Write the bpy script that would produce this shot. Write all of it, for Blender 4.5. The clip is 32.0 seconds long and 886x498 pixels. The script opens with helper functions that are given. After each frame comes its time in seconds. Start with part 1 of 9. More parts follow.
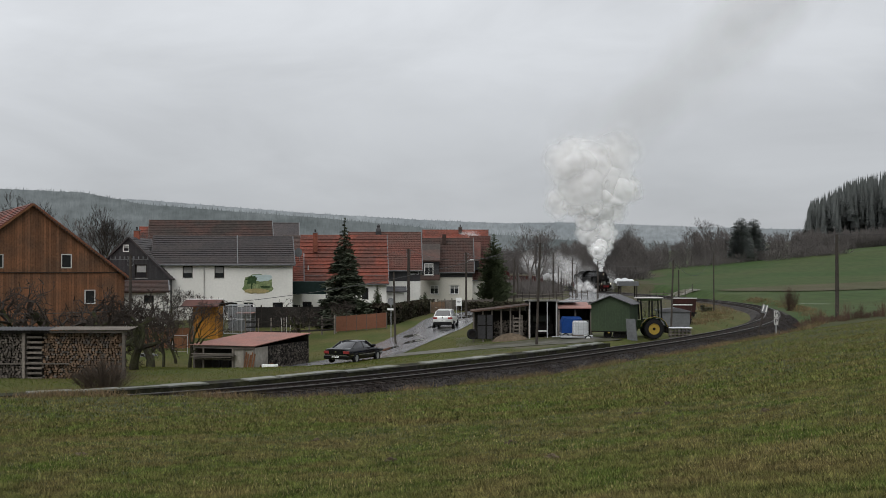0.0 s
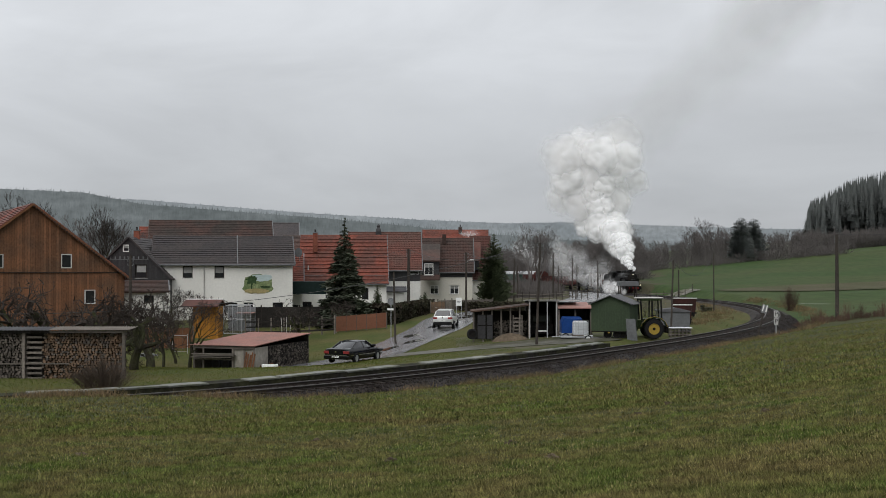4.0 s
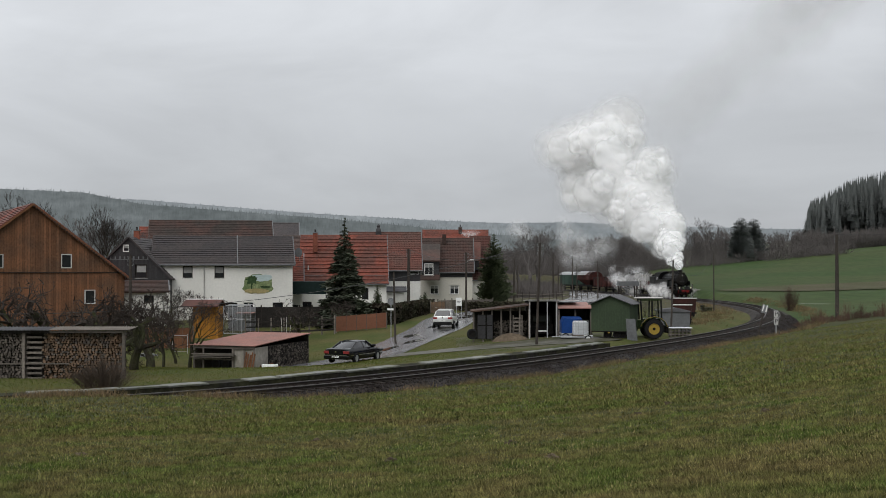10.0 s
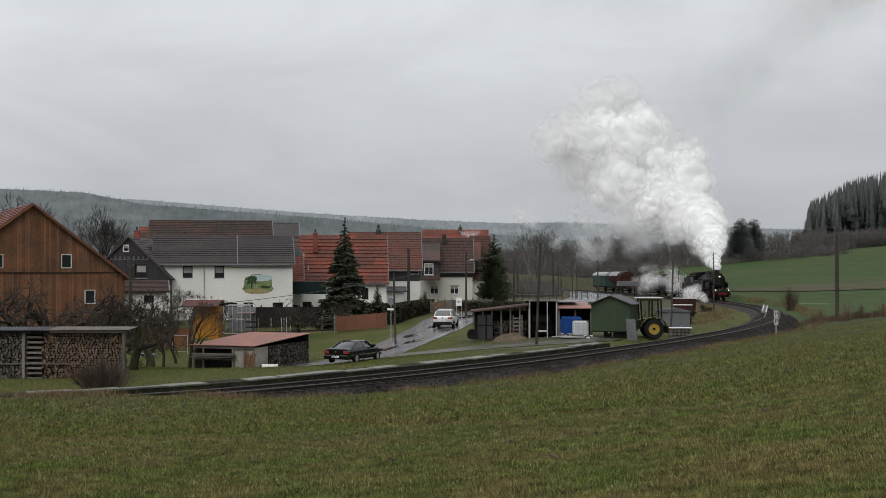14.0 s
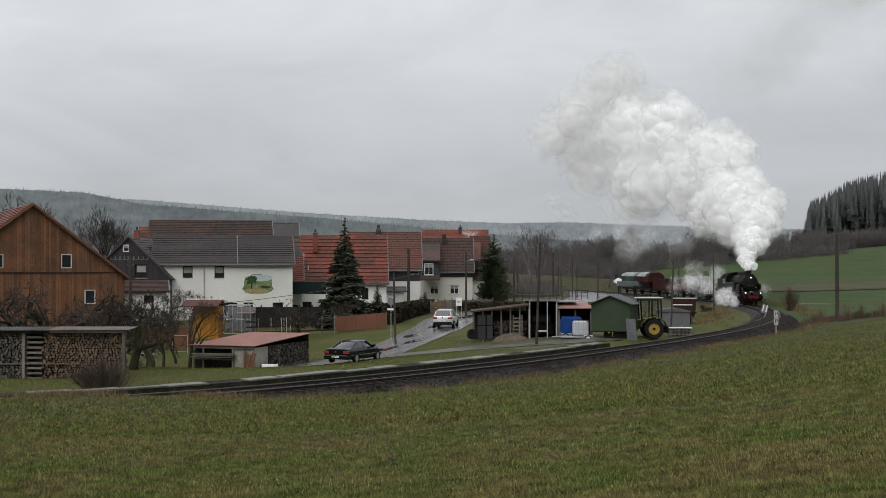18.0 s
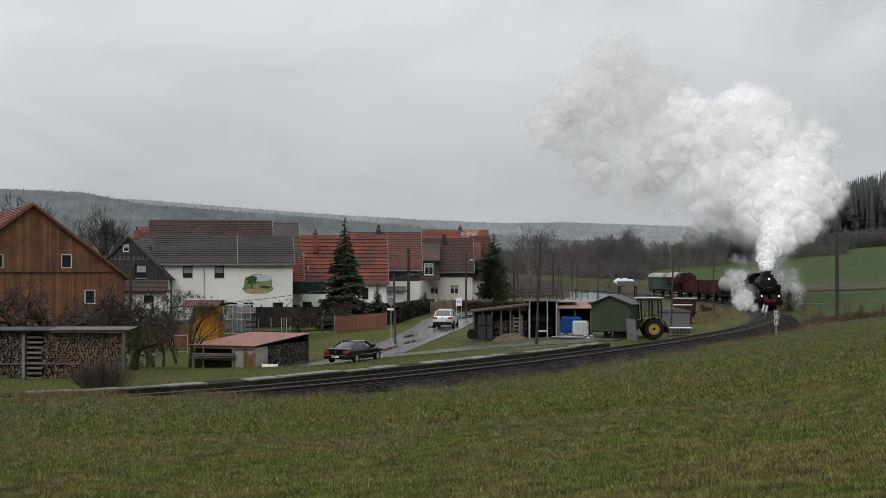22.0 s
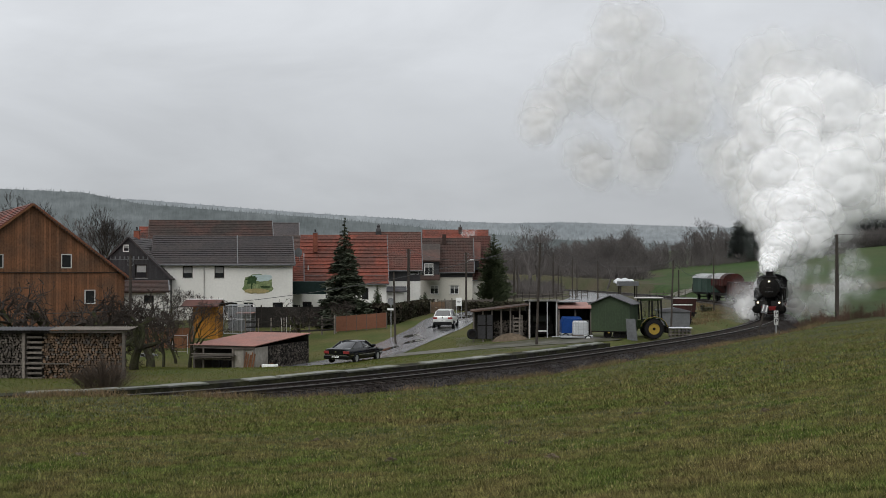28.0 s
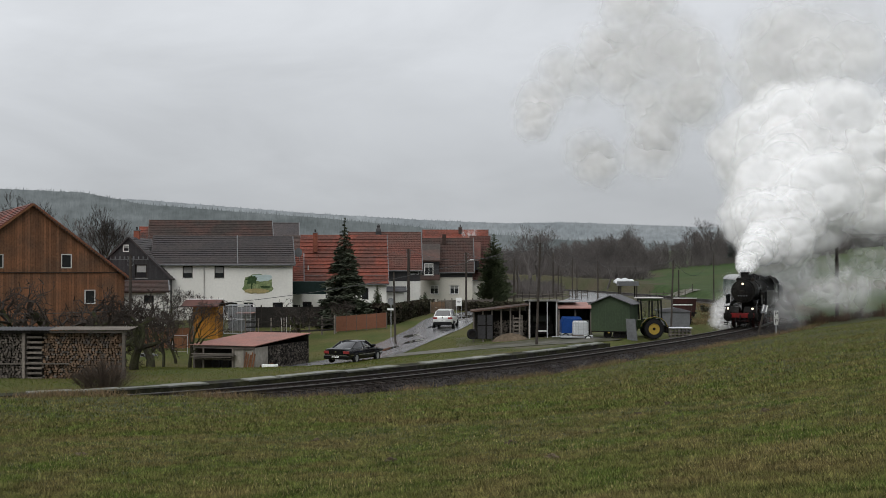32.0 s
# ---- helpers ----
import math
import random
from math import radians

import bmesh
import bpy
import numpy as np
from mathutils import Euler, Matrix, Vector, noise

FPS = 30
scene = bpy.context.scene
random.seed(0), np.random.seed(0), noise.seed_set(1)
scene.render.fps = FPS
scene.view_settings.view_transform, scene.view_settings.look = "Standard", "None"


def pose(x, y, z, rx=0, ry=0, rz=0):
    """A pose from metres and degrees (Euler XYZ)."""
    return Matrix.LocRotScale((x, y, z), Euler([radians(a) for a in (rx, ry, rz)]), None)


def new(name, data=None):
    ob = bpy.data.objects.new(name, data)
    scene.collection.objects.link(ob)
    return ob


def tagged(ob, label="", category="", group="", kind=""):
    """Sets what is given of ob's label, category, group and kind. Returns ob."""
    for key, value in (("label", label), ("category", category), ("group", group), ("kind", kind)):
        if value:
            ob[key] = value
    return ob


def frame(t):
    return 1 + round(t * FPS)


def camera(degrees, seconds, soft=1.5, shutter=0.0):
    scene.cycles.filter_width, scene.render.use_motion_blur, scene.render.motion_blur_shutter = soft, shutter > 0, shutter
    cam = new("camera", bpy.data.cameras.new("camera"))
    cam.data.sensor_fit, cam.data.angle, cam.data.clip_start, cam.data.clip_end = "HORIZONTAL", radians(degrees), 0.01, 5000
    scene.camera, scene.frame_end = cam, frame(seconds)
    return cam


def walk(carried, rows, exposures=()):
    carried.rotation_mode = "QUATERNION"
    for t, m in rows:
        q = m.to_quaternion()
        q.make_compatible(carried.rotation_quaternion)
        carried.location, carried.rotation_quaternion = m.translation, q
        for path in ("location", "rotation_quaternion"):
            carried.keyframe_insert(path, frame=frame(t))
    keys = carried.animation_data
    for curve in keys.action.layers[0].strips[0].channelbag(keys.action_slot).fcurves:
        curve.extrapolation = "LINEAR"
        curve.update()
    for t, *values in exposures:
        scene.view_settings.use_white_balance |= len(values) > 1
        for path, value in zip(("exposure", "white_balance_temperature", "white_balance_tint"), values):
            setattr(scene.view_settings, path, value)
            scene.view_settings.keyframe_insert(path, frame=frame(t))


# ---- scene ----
# ---------------------------------------------------------------- camera
cam = camera(40.0, 32.0, soft=0.78)
scene.cycles.transparent_max_bounces = 48      # thin smoke lies in many layers
EYE = pose(0, 0, 4.95, 90.88, 0, 0)
walk(cam, [(0.0, EYE), (32.0, EYE)], exposures=[(0.0, 0.0), (32.0, 0.0)])

# ---------------------------------------------------------------- overcast light
SUN_UP, SUN_TURN = 48, 205
world = bpy.data.worlds.new("overcast")
scene.world = world
world.use_nodes = True
wn, wl = world.node_tree.nodes, world.node_tree.links
wn.clear()


def wnode(kind, **kw):
    n = wn.new(kind)
    for k, v in kw.items():
        n.inputs[k].default_value = v
    return n


w_out = wn.new("ShaderNodeOutputWorld")
w_bg = wnode("ShaderNodeBackground", Strength=1.0)
w_sky = wn.new("ShaderNodeTexSky")
w_sky.sky_type, w_sky.sun_disc = "NISHITA", False
w_sky.sun_elevation, w_sky.sun_rotation = radians(SUN_UP), radians(SUN_TURN)
w_co = wn.new("ShaderNodeTexCoord")
w_sep = wn.new("ShaderNodeSeparateXYZ")
wl.new(w_co.outputs["Generated"], w_sep.inputs[0])
w_ramp = wn.new("ShaderNodeValToRGB")       # cloud layer, brighter towards the zenith
for i, (p, c) in enumerate([(0.0, (0.50, 0.515, 0.54)), (0.05, (0.49, 0.51, 0.535)), (0.20, (0.68, 0.705, 0.74)), (1.0, (1.05, 1.08, 1.12))]):
    e = w_ramp.color_ramp.elements[i] if i < 2 else w_ramp.color_ramp.elements.new(p)
    e.position, e.color = p, (*c, 1)
wl.new(w_sep.outputs["Z"], w_ramp.inputs[0])
w_map = wn.new("ShaderNodeMapping")
w_map.inputs["Scale"].default_value = (2.2, 2.2, 7.0)
wl.new(w_co.outputs["Generated"], w_map.inputs[0])
w_noise = wnode("ShaderNodeTexNoise", Scale=2.0, Detail=5.0, Roughness=0.55, Distortion=0.4)
wl.new(w_map.outputs[0], w_noise.inputs["Vector"])
w_mr = wnode("ShaderNodeMapRange")
for k, v in ((1, 0.3), (2, 0.7), (3, 0.90), (4, 1.10)):
    w_mr.inputs[k].default_value = v
wl.new(w_noise.outputs[0], w_mr.inputs[0])
w_mul = wn.new("ShaderNodeVectorMath")
w_mul.operation = "SCALE"
wl.new(w_ramp.outputs[0], w_mul.inputs[0])
w_mx = wnode("ShaderNodeMapRange")          # thicker cloud over the wooded side
for k, v in ((1, -0.45), (2, 0.45), (3, 1.06), (4, 0.92)):
    w_mx.inputs[k].default_value = v
wl.new(w_sep.outputs["X"], w_mx.inputs[0])
w_m2 = wn.new("ShaderNodeMath")
w_m2.operation = "MULTIPLY"
wl.new(w_mr.outputs[0], w_m2.inputs[0])
wl.new(w_mx.outputs[0], w_m2.inputs[1])
wl.new(w_m2.outputs[0], w_mul.inputs["Scale"])
w_mix = wn.new("ShaderNodeMixRGB")
w_mix.inputs[0].default_value = 0.97
w_s2 = wn.new("ShaderNodeVectorMath")
w_s2.operation = "SCALE"
w_s2.inputs["Scale"].default_value = 0.06
wl.new(w_sky.outputs[0], w_s2.inputs[0])
wl.new(w_s2.outputs[0], w_mix.inputs[1])
wl.new(w_mul.outputs[0], w_mix.inputs[2])
wl.new(w_mix.outputs[0], w_bg.inputs[0])
wl.new(w_bg.outputs[0], w_out.inputs[0])

sun = new("sun", bpy.data.lights.new("sun", "SUN"))
sun.data.energy, sun.data.angle, sun.data.color = 1.4, radians(50), (1.0, 0.98, 0.95)
sun.rotation_euler = (radians(90 - SUN_UP), 0, radians(180 - SUN_TURN))


# ---------------------------------------------------------------- materials
def surface(name, base, rough=0.8, var=0.25, big=0.35, fine=9.0, bump=0.25, metal=0.0, second=None, amount=0.5, island=False, spec=0.12):
    """A worn surface: base colour with stains at one scale, grain at another, and fine relief. Scales in 1/m."""
    m = bpy.data.materials.new(name)
    m.use_nodes = True
    n, l = m.node_tree.nodes, m.node_tree.links
    b = n["Principled BSDF"]
    b.inputs["Roughness"].default_value, b.inputs["Metallic"].default_value = rough, metal
    b.inputs["Specular IOR Level"].default_value = spec
    geo = n.new("ShaderNodeNewGeometry")
    n1, n2 = n.new("ShaderNodeTexNoise"), n.new("ShaderNodeTexNoise")
    n1.inputs["Scale"].default_value, n1.inputs["Detail"].default_value = big, 4
    n2.inputs["Scale"].default_value, n2.inputs["Detail"].default_value = fine, 3
    tc = n.new("ShaderNodeTexCoord")
    for t in (n1, n2):
        l.new(tc.outputs["Object"], t.inputs["Vector"])
    second = second or [c * (1 - var) for c in base]
    mix = n.new("ShaderNodeMixRGB")
    mix.inputs[1].default_value, mix.inputs[2].default_value = (*base, 1), (*second, 1)
    mr = n.new("ShaderNodeMapRange")
    for k, v in ((1, 0.35), (2, 0.65), (3, 0.0), (4, 2 * amount)):
        mr.inputs[k].default_value = v
    l.new(n1.outputs[0], mr.inputs[0])
    l.new(mr.outputs[0], mix.inputs[0])
    hsv = n.new("ShaderNodeHueSaturation")
    mr2 = n.new("ShaderNodeMapRange")
    for k, v in ((1, 0.25), (2, 0.75), (3, 1 - var), (4, 1 + var)):
        mr2.inputs[k].default_value = v
    l.new(n2.outputs[0], mr2.inputs[0])
    l.new(mix.outputs[0], hsv.inputs["Color"])
    val = mr2.outputs[0]
    if island is not None:
        rnd = geo.outputs["Random Per Island"] if island else n.new("ShaderNodeObjectInfo").outputs["Random"]
        mr3 = n.new("ShaderNodeMapRange")
        for k, v in ((3, 1 - var * 0.9), (4, 1 + var * 0.9)):
            mr3.inputs[k].default_value = v
        l.new(rnd, mr3.inputs[0])
        mu = n.new("ShaderNodeMath")
        mu.operation = "MULTIPLY"
        l.new(val, mu.inputs[0])
        l.new(mr3.outputs[0], mu.inputs[1])
        val = mu.outputs[0]
    l.new(val, hsv.inputs["Value"])
    l.new(hsv.outputs[0], b.inputs["Base Color"])
    if bump:
        bp = n.new("ShaderNodeBump")
        bp.inputs["Strength"].default_value, bp.inputs["Distance"].default_value = bump, 0.02
        l.new(n2.outputs[0], bp.inputs["Height"])
        l.new(bp.outputs[0], b.inputs["Normal"])
    return m


def glow(name, colour, strength, base=(0.8, 0.8, 0.8)):
    m = bpy.data.materials.new(name)
    m.use_nodes = True
    b = m.node_tree.nodes["Principled BSDF"]
    b.inputs["Base Color"].default_value = (*base, 1)
    b.inputs["Emission Color"].default_value, b.inputs["Emission Strength"].default_value = (*colour, 1), strength
    return m


M = {}
M["meadow"] = surface("meadow_soil", (0.030, 0.038, 0.012), 0.95, 0.4, 0.25, 6.0, 0.6, second=(0.044, 0.043, 0.018), amount=0.5)
M["grass"] = surface("grass_blades", (0.084, 0.115, 0.024), 0.8, 0.72, 0.8, 4.0, 0, second=(0.145, 0.120, 0.047), amount=0.5, island=True)
M["dry_grass"] = surface("dry_grass", (0.185, 0.125, 0.076), 0.8, 0.45, 0.4, 6.0, 0, second=(0.105, 0.092, 0.04), island=True)
M["lawn"] = surface("lawn", (0.045, 0.058, 0.014), 0.95, 0.3, 0.2, 5.0, 0.4, second=(0.075, 0.068, 0.025))
M["ballast"] = surface("ballast_stone", (0.044, 0.041, 0.040), 0.9, 0.55, 0.5, 14.0, 1.0, second=(0.024, 0.019, 0.017), island=True)
M["rail"] = surface("rail_steel", (0.026, 0.021, 0.018), 0.6, 0.25, 0.8, 12, 0.1)
M["rail_top"] = surface("rail_head", (0.15, 0.14, 0.135), 0.5, 0.1, 0.8, 12, 0.0, metal=0.9, spec=0.5)
M["sleeper"] = surface("sleeper_wood", (0.026, 0.021, 0.018), 0.85, 0.3, 0.8, 12, 0.4)
M["concrete"] = surface("concrete", (0.34, 0.34, 0.33), 0.55, 0.18, 0.5, 6, 0.25)
M["old_wall"] = surface("mossy_retaining_wall", (0.036, 0.033, 0.028), 0.9, 0.5, 0.9, 4, 0.7, second=(0.062, 0.066, 0.026), amount=0.32)
M["asphalt"] = surface("wet_asphalt", (0.15, 0.15, 0.155), 0.24, 0.3, 0.45, 8, 0.10, second=(0.19, 0.19, 0.195), spec=0.75)
M["gravel"] = surface("gravel", (0.125, 0.117, 0.10), 0.5, 0.45, 0.6, 10, 0.5, second=(0.062, 0.062, 0.036), amount=0.6)
M["barn_wood"] = surface("barn_boards", (0.18, 0.084, 0.044), 0.75, 0.24, 0.5, 7, 0.3, second=(0.105, 0.06, 0.038))
M["grey_wood"] = surface("weathered_wood", (0.17, 0.15, 0.13), 0.85, 0.3, 0.8, 9, 0.4)
M["wire"] = surface("cable_sheath", (0.06, 0.06, 0.06), 0.6, 0.1, 0.5, 5, 0.0)
M["pole_wood"] = surface("pole_wood", (0.058, 0.050, 0.043), 0.85, 0.3, 0.8, 9, 0.4)
M["brown_wood"] = surface("brown_boards", (0.16, 0.075, 0.04), 0.75, 0.2, 0.6, 8, 0.3)
M["orange_wood"] = surface("orange_boards", (0.36, 0.165, 0.028), 0.7, 0.18, 0.6, 8, 0.3)
M["render_white"] = surface("white_render", (0.72, 0.71, 0.67), 0.85, 0.06, 0.25, 5, 0.15, second=(0.60, 0.59, 0.55), amount=0.35)
M["render_cream"] = surface("cream_render", (0.66, 0.63, 0.56), 0.85, 0.07, 0.25, 5, 0.15, second=(0.54, 0.52, 0.46), amount=0.4)
M["slate"] = surface("slate_cladding", (0.035, 0.034, 0.036), 0.5, 0.3, 0.6, 6, 0.3, spec=0.35)
M["tile_dark"] = surface("dark_tiles", (0.045, 0.040, 0.041), 0.65, 0.3, 0.5, 4, 0.3, second=(0.06, 0.05, 0.048), spec=0.25)
M["tile_red"] = surface("red_tiles", (0.19, 0.056, 0.038), 0.65, 0.35, 0.45, 4, 0.3, second=(0.105, 0.046, 0.036), amount=0.6)
M["tile_brown"] = surface("brown_tiles", (0.105, 0.042, 0.033), 0.7, 0.25, 0.4, 4, 0.3, second=(0.08, 0.045, 0.037))
M["tile_umber"] = surface("umber_tiles", (0.066, 0.036, 0.030), 0.7, 0.25, 0.4, 4, 0.3, second=(0.05, 0.036, 0.031))
M["tile_old"] = surface("old_weathered_tiles", (0.085, 0.05, 0.042), 0.75, 0.3, 0.35, 3, 0.3, second=(0.052, 0.043, 0.038), amount=0.6)
M["corrugated"] = surface("corrugated_red", (0.29, 0.145, 0.12), 0.55, 0.2, 0.5, 5, 0.2, second=(0.22, 0.13, 0.11))
M["old_panel"] = surface("grimy_cream_panel", (0.33, 0.31, 0.27), 0.8, 0.2, 0.8, 5, 0.2, second=(0.20, 0.185, 0.16))
M["brick"] = surface("brick_chimney", (0.21, 0.075, 0.05), 0.85, 0.25, 0.8, 9, 0.4)
M["lead"] = surface("lead_grey", (0.16, 0.165, 0.17), 0.5, 0.2, 1.0, 8, 0.1)
M["white_paint"] = surface("white_paint", (0.78, 0.78, 0.76), 0.5, 0.06, 0.6, 8, 0.05, spec=0.3)
M["glass"] = surface("window_glass", (0.02, 0.022, 0.025), 0.06, 0.1, 1, 3, 0.0, spec=0.6)
M["blind"] = surface("net_curtain", (0.30, 0.30, 0.29), 0.8, 0.1, 1, 8, 0.1)
M["black"] = surface("black_enamel", (0.0035, 0.0035, 0.004), 0.45, 0.4, 1.0, 8, 0.08, second=(0.008, 0.0075, 0.007), spec=0.16)
M["soot"] = surface("sooty_iron", (0.005, 0.0048, 0.0046), 0.7, 0.45, 1.0, 8, 0.15, second=(0.013, 0.0115, 0.010), spec=0.10)
M["red_paint"] = surface("red_frame_paint", (0.17, 0.012, 0.012), 0.55, 0.25, 1.0, 8, 0.1, second=(0.07, 0.012, 0.011))
# Darker copy of the frame red: shade under the locomotive as colour.
M["dirty_red"] = surface("grimy_red_paint", (0.045, 0.009, 0.008), 0.7, 0.35, 1.0, 8, 0.15, second=(0.016, 0.009, 0.008))
M["maroon"] = surface("dark_maroon_boards", (0.045, 0.017, 0.015), 0.75, 0.3, 0.8, 8, 0.2, second=(0.028, 0.016, 0.014))
M["rusty_roof"] = surface("rust_brown_roof", (0.10, 0.06, 0.045), 0.75, 0.3, 0.6, 6, 0.3, second=(0.06, 0.045, 0.038))
M["wagon_red"] = surface("oxide_red_wagon", (0.066, 0.019, 0.016), 0.7, 0.35, 0.7, 6, 0.2, second=(0.034, 0.019, 0.017))
M["wagon_green"] = surface("green_wagon", (0.045, 0.075, 0.06), 0.6, 0.2, 0.7, 6, 0.15)
M["tank_grey"] = surface("grey_tank", (0.30, 0.30, 0.30), 0.45, 0.15, 0.5, 6, 0.1, second=(0.2, 0.19, 0.185))
M["roof_white"] = surface("pale_wagon_roof", (0.46, 0.47, 0.48), 0.5, 0.2, 0.5, 6, 0.1, second=(0.27, 0.27, 0.27))
M["shed_green"] = surface("green_trailer_paint", (0.052, 0.074, 0.042), 0.65, 0.16, 0.6, 7, 0.2, second=(0.042, 0.06, 0.036))
M["tractor_green"] = surface("tractor_green", (0.030, 0.046, 0.018), 0.5, 0.2, 0.8, 8, 0.1)
M["yellow"] = surface("yellow_paint", (0.34, 0.235, 0.045), 0.5, 0.15, 1.5, 8, 0.1)
M["rubber"] = surface("tyre_rubber", (0.018, 0.018, 0.019), 0.8, 0.25, 2, 12, 0.3)
M["felt"] = surface("roofing_felt", (0.075, 0.075, 0.08), 0.75, 0.2, 0.7, 8, 0.3, second=(0.11, 0.11, 0.115))
M["blue"] = surface("blue_tarpaulin", (0.012, 0.055, 0.22), 0.5, 0.15, 1.2, 8, 0.1)
M["plastic_white"] = surface("white_plastic", (0.62, 0.64, 0.65), 0.4, 0.08, 1.2, 8, 0.05)
M["galv"] = surface("galvanised_steel", (0.42, 0.43, 0.44), 0.45, 0.15, 1.2, 8, 0.05, metal=0.5)
M["pale_metal"] = surface("pale_sheet_metal", (0.50, 0.50, 0.49), 0.5, 0.15, 0.6, 8, 0.1, second=(0.38, 0.36, 0.34))
# Near-black: indoor shade put into the colour; also dark frames and fences.
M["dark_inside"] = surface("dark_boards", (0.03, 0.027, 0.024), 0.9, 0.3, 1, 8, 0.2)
M["log_end"] = surface("log_ends", (0.185, 0.118, 0.075), 0.85, 0.5, 1.0, 10, 0.3, second=(0.10, 0.075, 0.055), island=True)
M["log_grey"] = surface("weathered_log_ends", (0.135, 0.117, 0.10), 0.85, 0.5, 1.0, 10, 0.3, second=(0.075, 0.065, 0.056), island=True)
M["bark"] = surface("bark", (0.032, 0.027, 0.022), 0.9, 0.3, 1.0, 9, 0.5, second=(0.05, 0.055, 0.024), amount=0.5)
M["dry_stem"] = surface("dry_stems", (0.075, 0.058, 0.046), 0.9, 0.3, 0.3, 4, 0.0)
M["twig"] = surface("bare_twigs", (0.044, 0.036, 0.031), 0.9, 0.25, 0.3, 4, 0.0)
M["needles"] = surface("spruce_needles", (0.075, 0.088, 0.058), 0.85, 0.4, 0.6, 5, 0.0, second=(0.055, 0.062, 0.045), island=True)
M["thuja"] = surface("cypress_foliage", (0.105, 0.125, 0.07), 0.9, 0.4, 0.6, 5, 0.0, second=(0.075, 0.09, 0.052), island=True)
M["hedge"] = surface("clipped_hedge", (0.04, 0.04, 0.024), 0.9, 0.35, 0.6, 5, 0.0, second=(0.035, 0.028, 0.02), island=True)
M["car_black"] = surface("black_car_paint", (0.006, 0.0065, 0.008), 0.14, 0.1, 1, 4, 0.0, spec=0.4)
M["car_silver"] = surface("silver_car_paint", (0.58, 0.585, 0.57), 0.28, 0.06, 1, 4, 0.0, metal=0.3)
M["chrome"] = surface("chrome", (0.75, 0.75, 0.76), 0.15, 0.05, 1, 4, 0.0, metal=1.0)
M["lamp"] = glow("lit_lamp", (1.0, 0.80, 0.50), 2.4)
M["tail_lit"] = glow("lit_tail_lamp", (1.0, 0.05, 0.03), 0.03, (0.15, 0.008, 0.008))
M["straw"] = surface("straw_blades", (0.40, 0.33, 0.16), 0.8, 0.35, 0.4, 6.0, 0, second=(0.18, 0.16, 0.06), island=True)
M["slab"] = surface("weathered_slab", (0.14, 0.14, 0.135), 0.5, 0.35, 0.9, 5, 0.3, second=(0.075, 0.08, 0.05), spec=0.45)
M["earth"] = surface("brown_earth", (0.11, 0.085, 0.06), 0.9, 0.3, 0.6, 6, 0.4)


def pane(name, tint, gloss):
    """Clear window glass: mostly transparent, with a share of mirror."""
    m = bpy.data.materials.new(name)
    m.use_nodes = True
    n, l = m.node_tree.nodes, m.node_tree.links
    n.clear()
    out, mix, t, g = n.new("ShaderNodeOutputMaterial"), n.new("ShaderNodeMixShader"), n.new("ShaderNodeBsdfTransparent"), n.new("ShaderNodeBsdfGlossy")
    t.inputs["Color"].default_value = (*tint, 1)
    g.inputs["Roughness"].default_value = 0.04
    mix.inputs[0].default_value = gloss
    l.new(t.outputs[0], mix.inputs[1])
    l.new(g.outputs[0], mix.inputs[2])
    l.new(mix.outputs[0], out.inputs[0])
    return m


M["clear_pane"] = pane("clear_pane", (0.93, 0.94, 0.93), 0.08)


